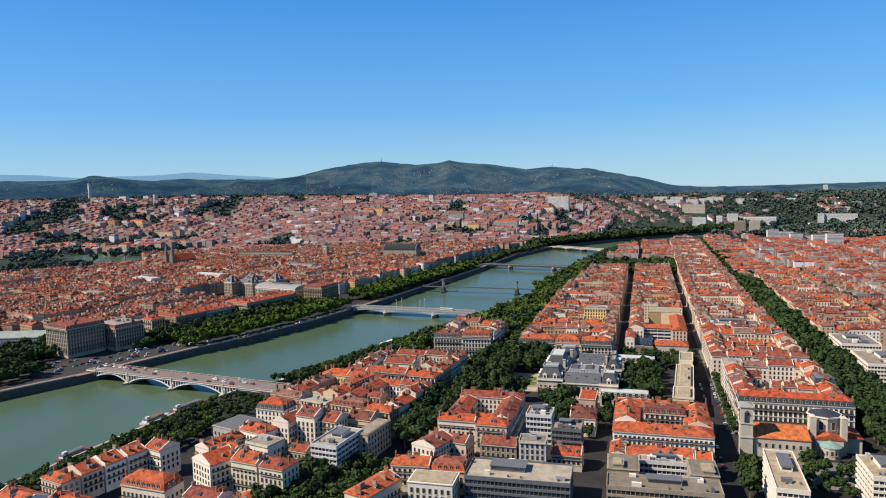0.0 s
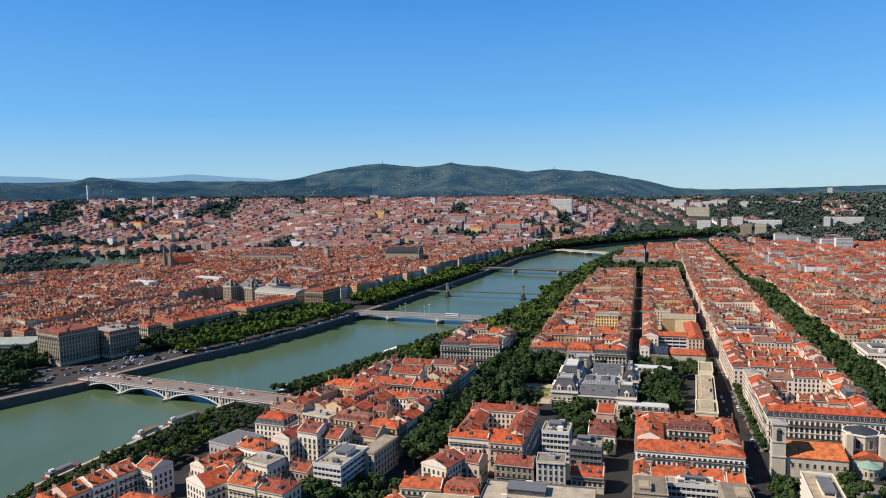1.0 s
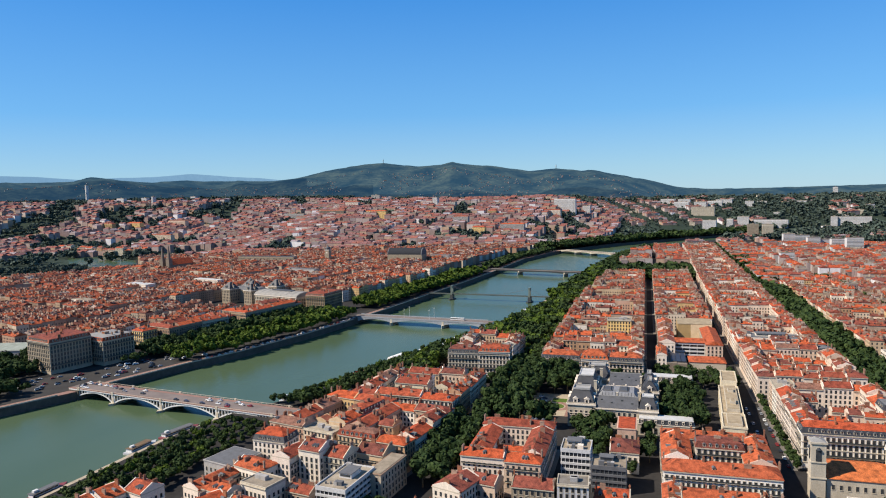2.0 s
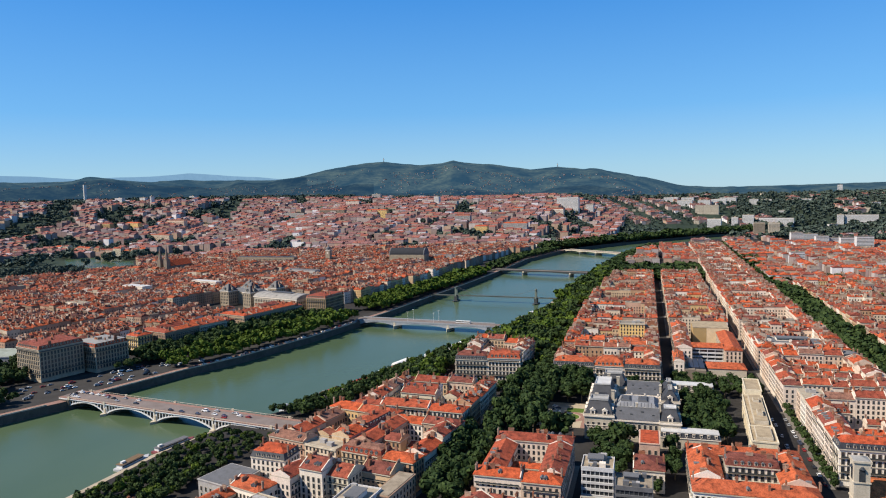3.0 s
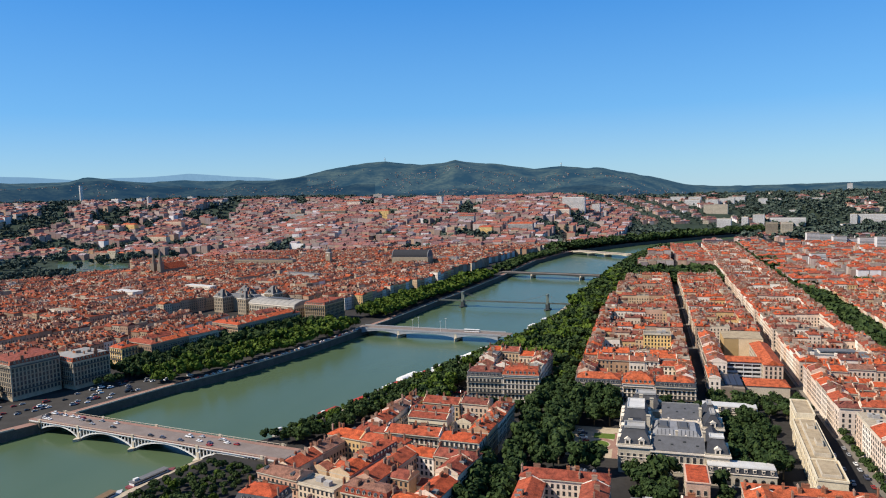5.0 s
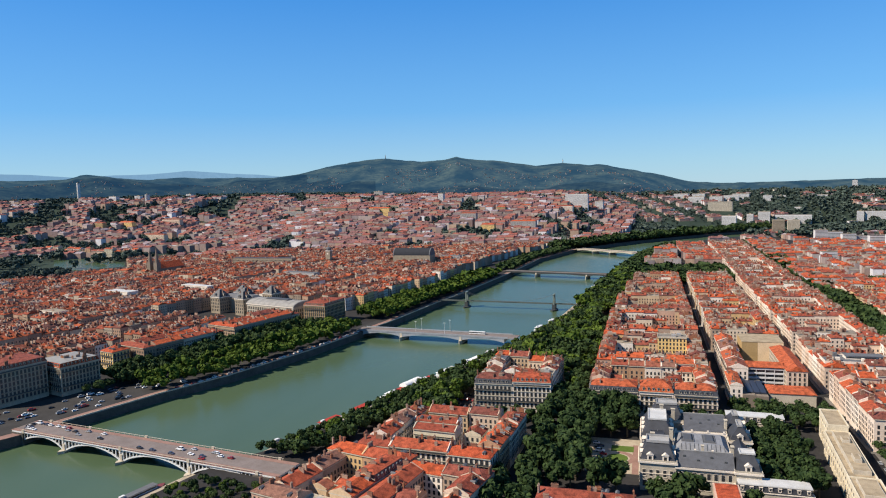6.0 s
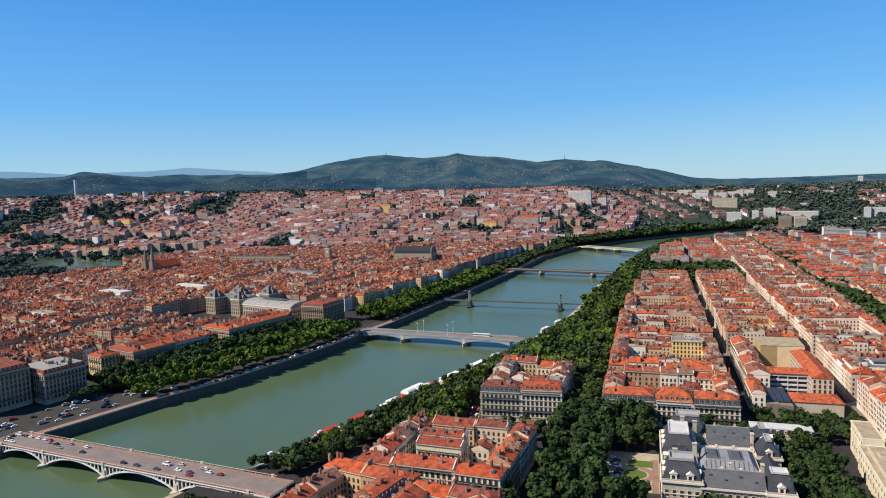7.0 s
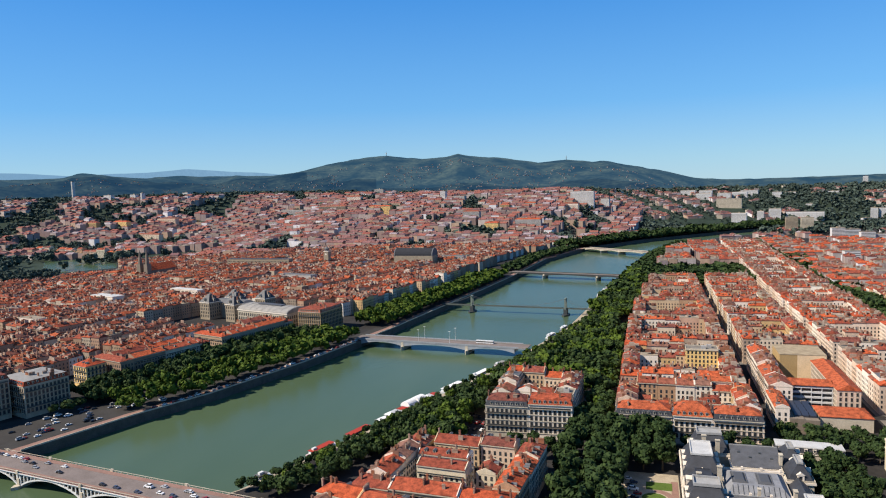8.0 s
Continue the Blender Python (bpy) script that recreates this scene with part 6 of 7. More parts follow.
def church():
    """Pale stone church: square bell tower, tiled nave, grey-roofed crossing and round apse."""
    c = thing("church", "pale stone church with square bell tower and tiled nave", "church", pose(70, 423, 0))
    g = Geo()
    g.box(-23.6, -19.5, -0.3, -16.8, -12.7, 29)
    part("bell_tower", g, "pale_stone", c)
    for s, (dx, dy) in (("S", (-20.2, -19.5)), ("E", (-16.8, -16.1)), ("W", (-23.6, -16.1))):
        g = Geo()
        g.box(-1.3, -0.12, 20, 1.3, 0.1, 26)
        g.tube(0, 0, 26, 27.2, 1.3, 0.5, 8)
        part("bell_opening", g, "glass", c, at=pose(dx, dy, 0, 0, 0, SIDES[s]))
    g = Geo()
    g.box(-24.2, -20.1, 29, -16.2, -12.1, 30)
    part("tower_cornice", g, "pale_stone", c)
    g = Geo()
    g.frustum(-23.8, -19.7, -16.6, -12.5, 30, 31.2, 3.2)
    part("tower_roof", g, "pale_zinc", c)
    for z in (11, 19.2):
        g = Geo()
        g.box(-24, -19.9, z, -16.4, -12.3, z + 0.6)
        part("tower_course", g, "pale_stone", c)
    g = Geo()
    g.box(-16, -18, -0.3, 14, 9, 11)
    part("nave_wall", g, "pale_stone", c)
    for k in range(8):
        part("window", WINDOW[1], "", c, at=pose(-13 + 3.6 * k, -18, 5.5))
    q = Geo()
    q.roof(30, 27, 11, 4.5)
    g = Geo()
    g.moved(q, pose(-1, -4.5, 0))
    part("nave_roof", g, "tile_new", c, "bright orange nave roof")
    g = Geo()
    g.tube(25.5, 5.5, -0.3, 20, 8.9, 8.9, 8)
    part("crossing_wall", g, "pale_stone", c)
    g = Geo()
    g.tube(25.5, 5.5, 20, 20.8, 9.6, 9.6, 8)
    part("crossing_cornice", g, "white_wall", c)
    for sx, sy in ((17.4, -4.5), (33.6, -4.5)):
        g = Geo()
        g.box(sx - 1.6, sy - 1.6, -0.3, sx + 1.6, sy + 1.6, 21.5)
        g.frustum(sx - 1.8, sy - 1.8, sx + 1.8, sy + 1.8, 21.5, 23, 1.5)
        part("buttress", g, "pale_stone", c, "square stone corner pier")
    g = Geo()
    g.tube(25.5, 5.5, 20.8, 23.6, 9.0, 0.4, 8)
    part("crossing_roof", g, "slate", c, "grey slate pyramid roof")
    for k in range(8):
        a = radians(22.5 + 45 * k)
        part("window", PALACE_WINDOW, "", c, at=pose(25.5 + 8.25 * math.sin(a), 5.5 - 8.25 * math.cos(a), 13, 0, 0, math.degrees(a)) @ Matrix.Diagonal((1.3, 1, 1.4, 1)))
    g = Geo()
    g.box(18.2, -8.6, -0.3, 32.8, -1.5, 9.4)
    part("choir_wall", g, "pale_stone", c)
    q = Geo()
    q.roof(8, 15.4, 9.4, 3.0)
    g = Geo()
    g.moved(q, pose(25.5, -5, 0, 0, 0, 90))
    part("choir_roof", g, "tile_bright", c, "orange tiled choir gable")
    g = Geo()
    g.tube(25.5, -9, -0.3, 6.4, 6, 6, 14)
    part("apse_wall", g, "pale_stone", c)
    for k in range(7):
        a = radians(-66 + 22 * k)
        part("arched_window", WINDOW[1], "", c, at=pose(25.5 + 5.85 * math.sin(a), -9 - 5.85 * math.cos(a), 2.2, 0, 0, math.degrees(a)))
    g = Geo()
    g.tube(25.5, -9, 6.4, 9.2, 6.4, 0.6, 14)
    part("apse_roof", g, "copper", c, "green copper apse roof")
    g = Geo()
    g.box(31.5, -2, -0.3, 44, 14, 9)
    part("side_chapel", g, "pale_stone", c)
    q = Geo()
    q.roof(18, 12.5, 9, 2.6)
    g = Geo()
    g.moved(q, pose(37.8, 6, 0, 0, 0, 90))
    part("chapel_roof", g, "tile", c)


church()


def vault(x0, x1, yc, z, half, rise, n=12):
    """A barrel roof from x0 to x1."""
    g = Geo()
    arc = [(yc - half * math.cos(math.pi * i / n), z + rise * math.sin(math.pi * i / n)) for i in range(n + 1)]
    g.solid([(x0, y, q) for y, q in arc] + [(x1, y, q) for y, q in arc],
            [(i, n + 1 + i, n + 2 + i, i + 1) for i in range(n)] + [tuple(range(n + 1)), tuple(range(2 * n + 1, n, -1))])
    return g


M["hall_lead"] = weathered("lead_roof", [(0, (0.30, 0.285, 0.26))], rough=0.75, big=5, small=0.6, amount=0.5)
TALL_WINDOW = window_mesh(1.9, 3.7)


def hospital():
    """Large building on the west bank: stone front with pointed slate pavilions and long pale vaulted roof."""
    h = thing("exchange_building", "large stone building with slate pavilions and pale vaulted roof", "building", pose(-571, 927, 0, 0, 0, -16))
    for x0, y0, x1, y1, z, r in ((-70, -30, -52, -12, 22, 7), (-48, -6, -30, 12, 22, 7), (-24, 20, -6, 38, 22, 7), (-70, 10, -52, 28, 22, 7), (-24, -28, -8, -12, 22, 7)):
        g = Geo()
        g.box(x0, y0, -0.3, x1, y1, z)
        part("pavilion_wall", g, "stone", h)
        g = Geo()
        g.frustum(x0 - 0.3, y0 - 0.3, x1 + 0.3, y1 + 0.3, z, z + r + 2, 7.4)
        cap = part("pavilion_roof", g, "slate", h, "steep grey slate roof")
        mx, my = (x0 + x1) / 2, (y0 + y1) / 2
        g = Geo()
        g.box(mx - 1.9, my - 1.9, z + r + 1.8, mx + 1.9, my + 1.9, z + r + 2.3)
        g.tube(mx, my, z + r + 2.3, z + r + 5.5, 0.5, 0.1, 6)
        part("finial", g, "pale_zinc", cap, "pale metal finial")
        g = Geo()
        g.box(x0 - 0.6, y0 - 0.6, z - 0.9, x1 + 0.6, y1 + 0.6, z - 0.02)
        part("cornice", g, "white_wall", h, "white stone cornice")
        for sd, span, dist in (("S", x1 - x0, (y1 - y0) / 2), ("E", y1 - y0, (x1 - x0) / 2)):
            part("dormer", DORMER, "", cap, at=pose(mx, my, 0, 0, 0, SIDES[sd]) @ pose(0, -dist + 1.5, z + 0.8) @ Matrix.Diagonal((1.8, 1.4, 2.0, 1)))
        for q in (-1, 1):
            part("chimney", CHIMNEY[2], "", cap, at=pose(mx + q * 5.5, my, z + 3.4) @ Matrix.Diagonal((1.3, 1.6, 2.0, 1)))
        g = Geo()
        simple_windows(g, [off @ m for off in (pose(mx, my, 0),) for m in openings(x1 - x0, y1 - y0, z, "SE", 3.2, 4.0, 4.4)], 1.5, 2.9)
        tagged(part("glazing", g, "glass", h), kind="stuff")
    g = Geo()
    g.box(-69, -11.8, -0.3, -9, 9, 19)
    part("hall_wall", g, "stone", h)
    g = Geo()
    g.frustum(-68.5, -11, -9.5, 8.5, 19, 23, 5)
    part("hall_roof", g, "zinc", h)
    g = Geo()
    g.box(8, -36, -0.3, 90, -2, 19)
    part("long_wall", g, "pale_stone", h)
    g = vault(7.6, 90.4, -19, 19, 17.4, 5.5)
    part("vaulted_roof", g, "hall_lead", h, "long pale vaulted roof")
    for k in range(9):
        g = vault(9 + 10 * k - 0.25, 9 + 10 * k + 0.25, -19, 19, 17.6, 5.75)
        part("roof_rib", g, "pale_zinc", h)
    g = Geo()
    g.box(7.2, -36.7, 18.2, 90.8, -36.0, 19.2)
    part("cornice", g, "white_wall", h)
    g = Geo()
    g.box(30, -23, 24, 68, -15, 25.6)
    part("roof_lantern", g, "roof_glass", h)
    windows_on(h, 82, 34, 19, "SE", 3.2, 3.0, 5.0, off=pose(49, -19, 0), mesh=TALL_WINDOW)


hospital()


M["opera_roof"] = weathered("dark_ribbed_metal", [(0, (0.034, 0.036, 0.042))], rough=0.85, big=4, amount=0.3)


def opera():
    """Opera house with dark barrel roof over the old town."""
    o = thing("opera_house", "opera house with dark glazed barrel roof above the roofs", "opera house", pose(-537, 1446, 5, 0, 0, -2))
    g = Geo()
    g.box(-40, -15, -6, 40, 15, 20)
    part("wall", g, "stone", o)
    g = vault(-38, 38, 0, 20, 15, 14)
    part("barrel_roof", g, "opera_roof", o, "dark barrel roof")
    for x in (-39, 39):
        g = vault(x - 1, x + 1, 0, 20, 15.6, 14.6)
        part("end_arch", g, "zinc", o, "pale metal end arch")


opera()


def spired_church():
    """Gothic church over the old town: two towers with thin spires and a long slate nave."""
    c = thing("spired_church", "dark stone gothic church with two slender spires", "church", pose(-968, 1200, 0, 0, 0, -10))
    for x, top in ((-9, 62), (9, 66)):
        g = Geo()
        g.box(x - 4.5, -6, -0.3, x + 4.5, 3, 36)
        part("tower", g, "dark_stone", c)
        g = Geo()
        g.tube(x, -1.5, 36, top, 4.2, 0.2, 8)
        part("spire", g, "dark_stone", c)
        for dx in (-3.9, 3.9):
            for dy in (-5.4, 2.4):
                g = Geo()
                g.tube(x + dx, dy, 36, 43, 0.7, 0.1, 5)
                part("pinnacle", g, "dark_stone", c)
    g = Geo()
    g.box(-12, 3, -0.3, 12, 60, 24)
    part("nave_wall", g, "dark_stone", c)
    g, q = Geo(), Geo()
    q.roof(57, 24, 24, 11)
    g.moved(q, pose(0, 31.5, 0, 0, 0, 90))
    part("nave_roof", g, "tile", c)


spired_church()


def clock_tower():
    """Town hall tower with clock stage and small dome."""
    c = thing("clock_tower", "pale stone clock tower with small grey dome", "tower", pose(-712, 1414, 0, 0, 0, -4))
    g = Geo()
    g.box(-5, -5, -0.3, 5, 5, 36)
    part("shaft", g, "stone", c)
    g = Geo()
    g.box(-5.7, -5.7, 36, 5.7, 5.7, 37.2)
    part("cornice", g, "white_wall", c)
    g = Geo()
    g.tube(0, -5.06, 30, 30.1, 1.9, 1.9, 12)
    for i in range(len(g.v)):
        x, y, z = g.v[i]
        g.v[i] = (x, -5.12 + z - 30, 31 + (y + 5.06))
    part("clock_face", g, "white_wall", c)
    g = Geo()
    for z0, z1, r0, r1 in ((37.2, 41, 4.6, 4.4), (41, 43.5, 4.9, 3.4), (43.5, 45, 3.4, 1.2), (45, 49, 1.0, 0.2)):
        g.tube(0, 0, z0, z1, r0, r1, 10)
    part("dome", g, "zinc", c)


clock_tower()
for label, x, y, w, d, h, turn, cover, wall in (("long museum wing with dark grey roof", -844, 1380, 142, 16, 25, -2, "slate", "stone"), ("white flat-roofed building among old roofs", -823, 952, 52, 18, 22, -14, "white_roof", "white_wall"),
                                                ("white flat-roofed building among old roofs", -735, 1010, 60, 12, 23, -16, "white_roof", "white_wall"), ("grey building with long metal roof", -650, 1180, 70, 14, 22, -16, "zinc", "grey_wall"),
                                                ("pale building with flat roof in the old town", -790, 800, 36, 16, 21, -16, "flat_roof", "white_wall"), ("long grey metal roof beside the opera", -470, 1480, 46, 12, 20, -4, "zinc", "grey_wall")):
    annex(label, x - w / 2, y - d / 2, x + w / 2, y + d / 2, h, cover, wall, turn)


# ---- far tower blocks ----
def slab(label, x, y, turn, w, d, h, wall, base=None):
    z = terrain(x, y) - 3 if base is None else base
    s = thing("tower_block", label, "tower block", pose(x, y, z, 0, 0, turn), "tower blocks on the hills")
    g = Geo()
    g.box(-w / 2, -d / 2, 0, w / 2, d / 2, h)
    part("wall", g, wall, s)
    g = Geo()
    g.box(-w / 2 - 0.3, -d / 2 - 0.3, h, w / 2 + 0.3, d / 2 + 0.3, h + 1)
    g.box(-2.5, -2.5, h + 1, 2.5, 2.5, h + 3.5)
    part("roof", g, "flat_roof", s)
    g = Geo()
    n = int(h / 3.0)
    for k in range(1, n):
        g.box(-w / 2 + 0.5, -d / 2 - 0.12, k * 3.0 + 0.4, w / 2 - 0.5, -d / 2 + 0.05, k * 3.0 + 1.3)
    tagged(part("glazing", g, "glass", s), kind="stuff")


slab("long white apartment slab on the plateau", -311, 2521, -14, 80, 14, 56, "slab_white")
slab("white apartment tower on the plateau", -241, 2600, -14, 28, 14, 46, "slab_white")
slab("grey apartment tower over the old town", -770, 2432, -16, 20, 14, 48, "slab_white")
slab("grey apartment block over the old town", -715, 2440, -16, 44, 14, 31, "grey_wall")
slab("grey apartment tower on the plateau", -1107, 2690, -14, 42, 14, 36, "grey_wall")
slab("white modern block among old roofs", -1271, 2171, -12, 66, 16, 24, "slab_white")
slab("long grey apartment slab on the hill", -1290, 2330, -12, 96, 16, 28, "grey_wall")
slab("brown concrete tower at the town's edge", 266, 2199, -6, 30, 20, 44, "stone", 0)
slab("pale concrete tower at the town's edge", 311, 2236, -6, 30, 20, 41, "pale_stone", 0)
for label, x, y, w, h in (("white apartment block by the woods", 176, 2532, 44, 29), ("white apartment tower by the woods", 248, 2601, 20, 26), ("white apartment block by the woods", 292, 2611, 36, 34),
                          ("long white apartment slab by the woods", 379, 2606, 108, 23), ("white apartment block on the wooded hill", 575, 2615, 20, 28), ("long white apartment slab on the wooded hill", 635, 2607, 96, 28),
                          ("row of white apartment blocks under the ridge", 61, 3253, 60, 16), ("row of white apartment blocks under the ridge", 130, 3240, 52, 15),
                          ("white apartment row on the plateau", 110, 3073, 60, 20), ("white apartment row on the plateau", 185, 3080, 48, 18), ("white apartment slab on the plateau", 242, 3084, 56, 20),
                          ("pale apartment slab among trees", 176, 2817, 84, 30), ("white block among trees", 420, 3074, 38, 15), ("white block among trees", 561, 3065, 44, 13), ("white block among trees", 716, 3041, 30, 13)):
    slab(label, x, y, -16, w, 14, h + 6, "slab_white" if "pale" not in label else "pale_stone")
for x, y, w, h in ((308, 1910, 27, 36), (346, 1954, 35, 29), (351, 1851, 28, 31), (392, 1790, 36, 32), (408, 1734, 34, 38), (225, 1468, 24, 29), (380, 1865, 22, 25)):
    slab("white modern apartment block among tile roofs", x, y, 4, w, 14, h, "slab_white", -1.0)
for x, y, w, h in ((-1959, 2206, 44, 32), (-1907, 2273, 33, 30), (-1839, 2237, 9, 46), (-1809, 2443, 31, 27), (282, 3127, 64, 27), (372, 3065, 32, 24)):
    slab("pale apartment block at the town's far edge", x, y, -16, w, 14, h, "slab_white")
slab("solitary white tower on the ridge", 800, 3560, -16, 20, 16, 44, "slab_white", terrain(800, 3560) - 2)
slab("slim white tower on the plain", -2240, 2330, -25, 10, 10, 80, "slab_white", 140)
slab("white block on the plain", -1850, 2420, -16, 44, 16, 20, "slab_white")
slab("white block on the plain", -2049, 2306, -16, 50, 16, 18, "slab_white")
for label, x, y, w, h, wall in (("long tan tenement with tile roof on the hillside", -1780, 1923, 96, 23, "tan_wall"), ("ochre tenement with tile roof on the hillside", -1705, 1975, 76, 25, "yellow_wall"),
                                ("long plastered tenement with tile roof on the hillside", -1552, 1914, 120, 22, "wall"), ("pale tenement with tile roof on the hillside", -1611, 2077, 100, 23, "wall_pale"),
                                ("dark stone convent with long tile roof", -1088, 2231, 116, 21, "dark_stone"), ("ochre tenement with tile roof on the hillside", -922, 2226, 92, 24, "yellow_wall"),
                                ("pale tenement with tile roof on the hillside", -1074, 2374, 62, 27, "wall_pale"), ("tall grey tenement with tile roof over the river", -603, 2161, 58, 34, "grey_wall"),
                                # the school's grey walls stand for shade on its east front
                                ("ochre tenement with tile roof over the river", -520, 2060, 46, 24, "yellow_wall"), ("long school building with tile roof, walls greyed for shade", -424, 2101, 85, 29, "grey_wall"),
                                ("peach tenement with tile roof on the plateau", -343, 2391, 72, 23, "wall_pale"), ("peach tenement with tile roof on the plateau", -317, 2320, 32, 20, "wall"),
                                ("pale tenement with tile roof on the plateau", -460, 2363, 40, 20, "wall_pale"), ("ochre tenement with tile roof on the plateau", -532, 2312, 33, 24, "tan_wall"),
                                ("pale tenement with tile roof on the plateau", -617, 2355, 26, 24, "white_wall"), ("peach tenement with tile roof on the plateau", -340, 2560, 60, 20, "wall_pale")):
    house(x, y, -14 if x < -1200 else -10, w * 0.9, 15, h + 7, 1, "S", "gable", (1, 1), wall, "tile", label, "tenements on the hillside", random.Random(int(-x)), z=terrain(x, y) - 5)
rng = random.Random(21)
for k in range(34):
    az, r = radians(rng.uniform(-9, 17)), rng.uniform(2250, 3500)
    x, y = -45 + r * math.sin(az), 75 + r * math.cos(az)
    if x - bank_r(y) > 40 or bank_l(y) - x > 60 or y > 2600:
        slab("small pale apartment block among trees", x, y, rng.uniform(-20, 20), rng.uniform(14, 36), 12, rng.uniform(9, 18), rng.choice(("slab_white", "slab_white", "pale_stone")))

# ---- trees ----
rng = random.Random(77)


def row(y0, y1, step, xs, leaf, lo=0.85, hi=1.05, wob=1.2):
    for y in np.arange(y0, y1, step):
        for x in xs(y):
            tree(float(x) + rng.uniform(-wob, wob), float(y) + rng.uniform(-2, 2), rng.uniform(lo, hi), leaf)


row(384, 640, 10.5, lambda y: (128, 138, 148), "leaf_dark", 1.4, 1.65)
row(372, 470, 10.5, lambda y: (-150 - 0.05 * (y - 372), -138), "leaf_dark", 1.35, 1.65, 2)
row(478, 600, 12, lambda y: [x for x in (-140, -128, -116, -104, -93) if not (485 < y < 556 and x > -112)], "leaf_dark", 1.35, 1.75, 3)
row(494, 578, 11, lambda y: (-19, -9, 0), "leaf_dark", 1.0, 1.35, 2.5)
row(432, 474, 12, lambda y: (-33, -70, -59), "leaf_dark", 0.8, 1.1, 3)
row(600, 628, 10, lambda y: (-141, -130), "leaf_dark", 1.2, 1.5, 2)
for x in np.arange(-122, 40, 11):
    tree(float(x), 594 + rng.uniform(-2, 2), rng.uniform(0.9, 1.2), "leaf_dark")
for x in np.arange(-176, -136, 10.5):
    tree(float(x), 574 + rng.uniform(-3, 3), rng.uniform(0.9, 1.1), "leaf_dark")
    tree(float(x) - 4, 560 + rng.uniform(-4, 4), rng.uniform(0.9, 1.1), "leaf_dark")
for x, y in ((-160, 262), (-140, 272), (-138, 290), (44, 345), (-58, 440), (-66, 446), (112, 372)):
    tree(x, y, rng.uniform(0.9, 1.3), "leaf_dark")
far, light = [], []
for x, y in ((-72, 466), (-63, 469), (-67, 476), (-77, 474), (-58, 476)):
    far.append((x, y, 0, rng.uniform(1.1, 1.35)))
for x, y in ((-516, 566), (-512, 575), (-511, 585), (-508, 595), (-520, 602), (-517, 612), (-524, 620), (-530, 630), (-505, 605)):
    far.append((x, y, 0, rng.uniform(0.9, 1.15)))
for x, y in ((70, 383), (78, 376), (86, 384), (94, 377), (102, 386), (80, 392), (110, 392), (56, 378), (48, 372), (47, 384)):
    far.append((x, y, 0, rng.uniform(0.85, 1.1)))
for x, y in ((72, 362), (80, 357), (88, 364), (84, 370), (92, 356), (76, 371), (90, 372), (51, 392), (-13, 381), (-4, 380.5), (3, 381), (22, 381), (28, 378), (-42, 412), (-38, 436)):
    far.append((x, y, 0, rng.uniform(0.6, 0.85)))
for x in np.arange(-168, -140, 7):
    for y in (320, 328, 336):
        far.append((x + rng.uniform(-2, 2), y + rng.uniform(-2, 2), 0, rng.uniform(0.7, 1.0)))
for x in np.arange(-186, -146, 8):
    for y in np.arange(270, 318, 8):
        far.append((x + rng.uniform(-2, 2), y + rng.uniform(-2, 2), 0, rng.uniform(0.9, 1.25)))
for y in np.arange(592, 840, 11):
    for o in (8, 22):
        light.append((bank_l(y) - o + rng.uniform(-2, 2), y + rng.uniform(-2, 2), 0, rng.uniform(1.15, 1.45)))
for y in np.arange(604, 845, 9):
    for o in (43, 56, 69, 80, 91):
        if o < 60 or bank_l(y) - o > -538 + 0.25 * (y - 640):
            (far if o > 50 else light).append((bank_l(y) - o + rng.uniform(-2, 2), y + rng.uniform(-3, 3), 0, rng.uniform(1.05, 1.35)))
for y in np.concatenate((np.arange(240, 640, 6.5), np.arange(640, 1370, 8.5))):
    r = bank_r(y)
    edge = -124 + 26 * sm(850, 1340, y) if y > 628 else -214 if 548 < y < 640 else r + 74 - 24 * sm(430, 470, y) if y > 330 else r + 52
    x = r + (26 if y < 452 else 19)
    while x < edge:
        if not (582 < y < 688 and -210 < x < -138) and not (900 < y < 980 and x > edge - 12):
            low = y < 640 and x < r + 78 or y < 1000 and x < r + 40
            if not 446 < y < 486:
                (far if rng.random() < (0.8 if y < 700 else 0.62) else light).append((x + rng.uniform(-2, 2), y + rng.uniform(-3, 3), 0, (min(0.7 - 0.2 * sm(370, 420, y), 0.2 + 0.0125 * (x - r)) if y < 452 else min(1.1, 0.30 + 0.015 * (x - r))) * rng.uniform(0.85, 1.15) if low else rng.uniform(0.9, 1.4)))
        x += 7 if y < 640 else 8.5
for y in np.arange(640, 1900, 9):
    for o in (-9, 0, 9):
        far.append((139 + 4 * sm(900, 1300, y) + o, y + rng.uniform(-2, 2), 0, rng.uniform(1.35, 1.65)))
for y in np.arange(800, 1260, 10):
    for x in (224, 231, 238):
        far.append((x, y, 0, 1.3))
park = []
for x in np.arange(-100, 47, 9):
    for y in np.arange(1244, 1405, 9):
        park.append((x + rng.uniform(-3, 3), y + rng.uniform(-3, 3), 0, rng.uniform(1.1, 1.5)))
grove("square_trees", "dense dark trees filling a square between blocks", park, "leaf_dark", FAR_THIN)
for y in np.arange(905, 1340, 9):
    for o in (12, 24, 36, 47):
        light.append((bank_l(y) - o + rng.uniform(-2, 2), y, 0, rng.uniform(1.1, 1.4)))
for y in np.arange(1400, 1800, 9):
    for o in (10, 22, 34):
        far.append((bank_l(y) - o, y, 0, rng.uniform(0.9, 1.2)))
for y in np.arange(1370, 1900, 9):
    for o in (18, 28, 40):
        far.append((bank_r(y) + o, y, 0, rng.uniform(0.9, 1.1)))
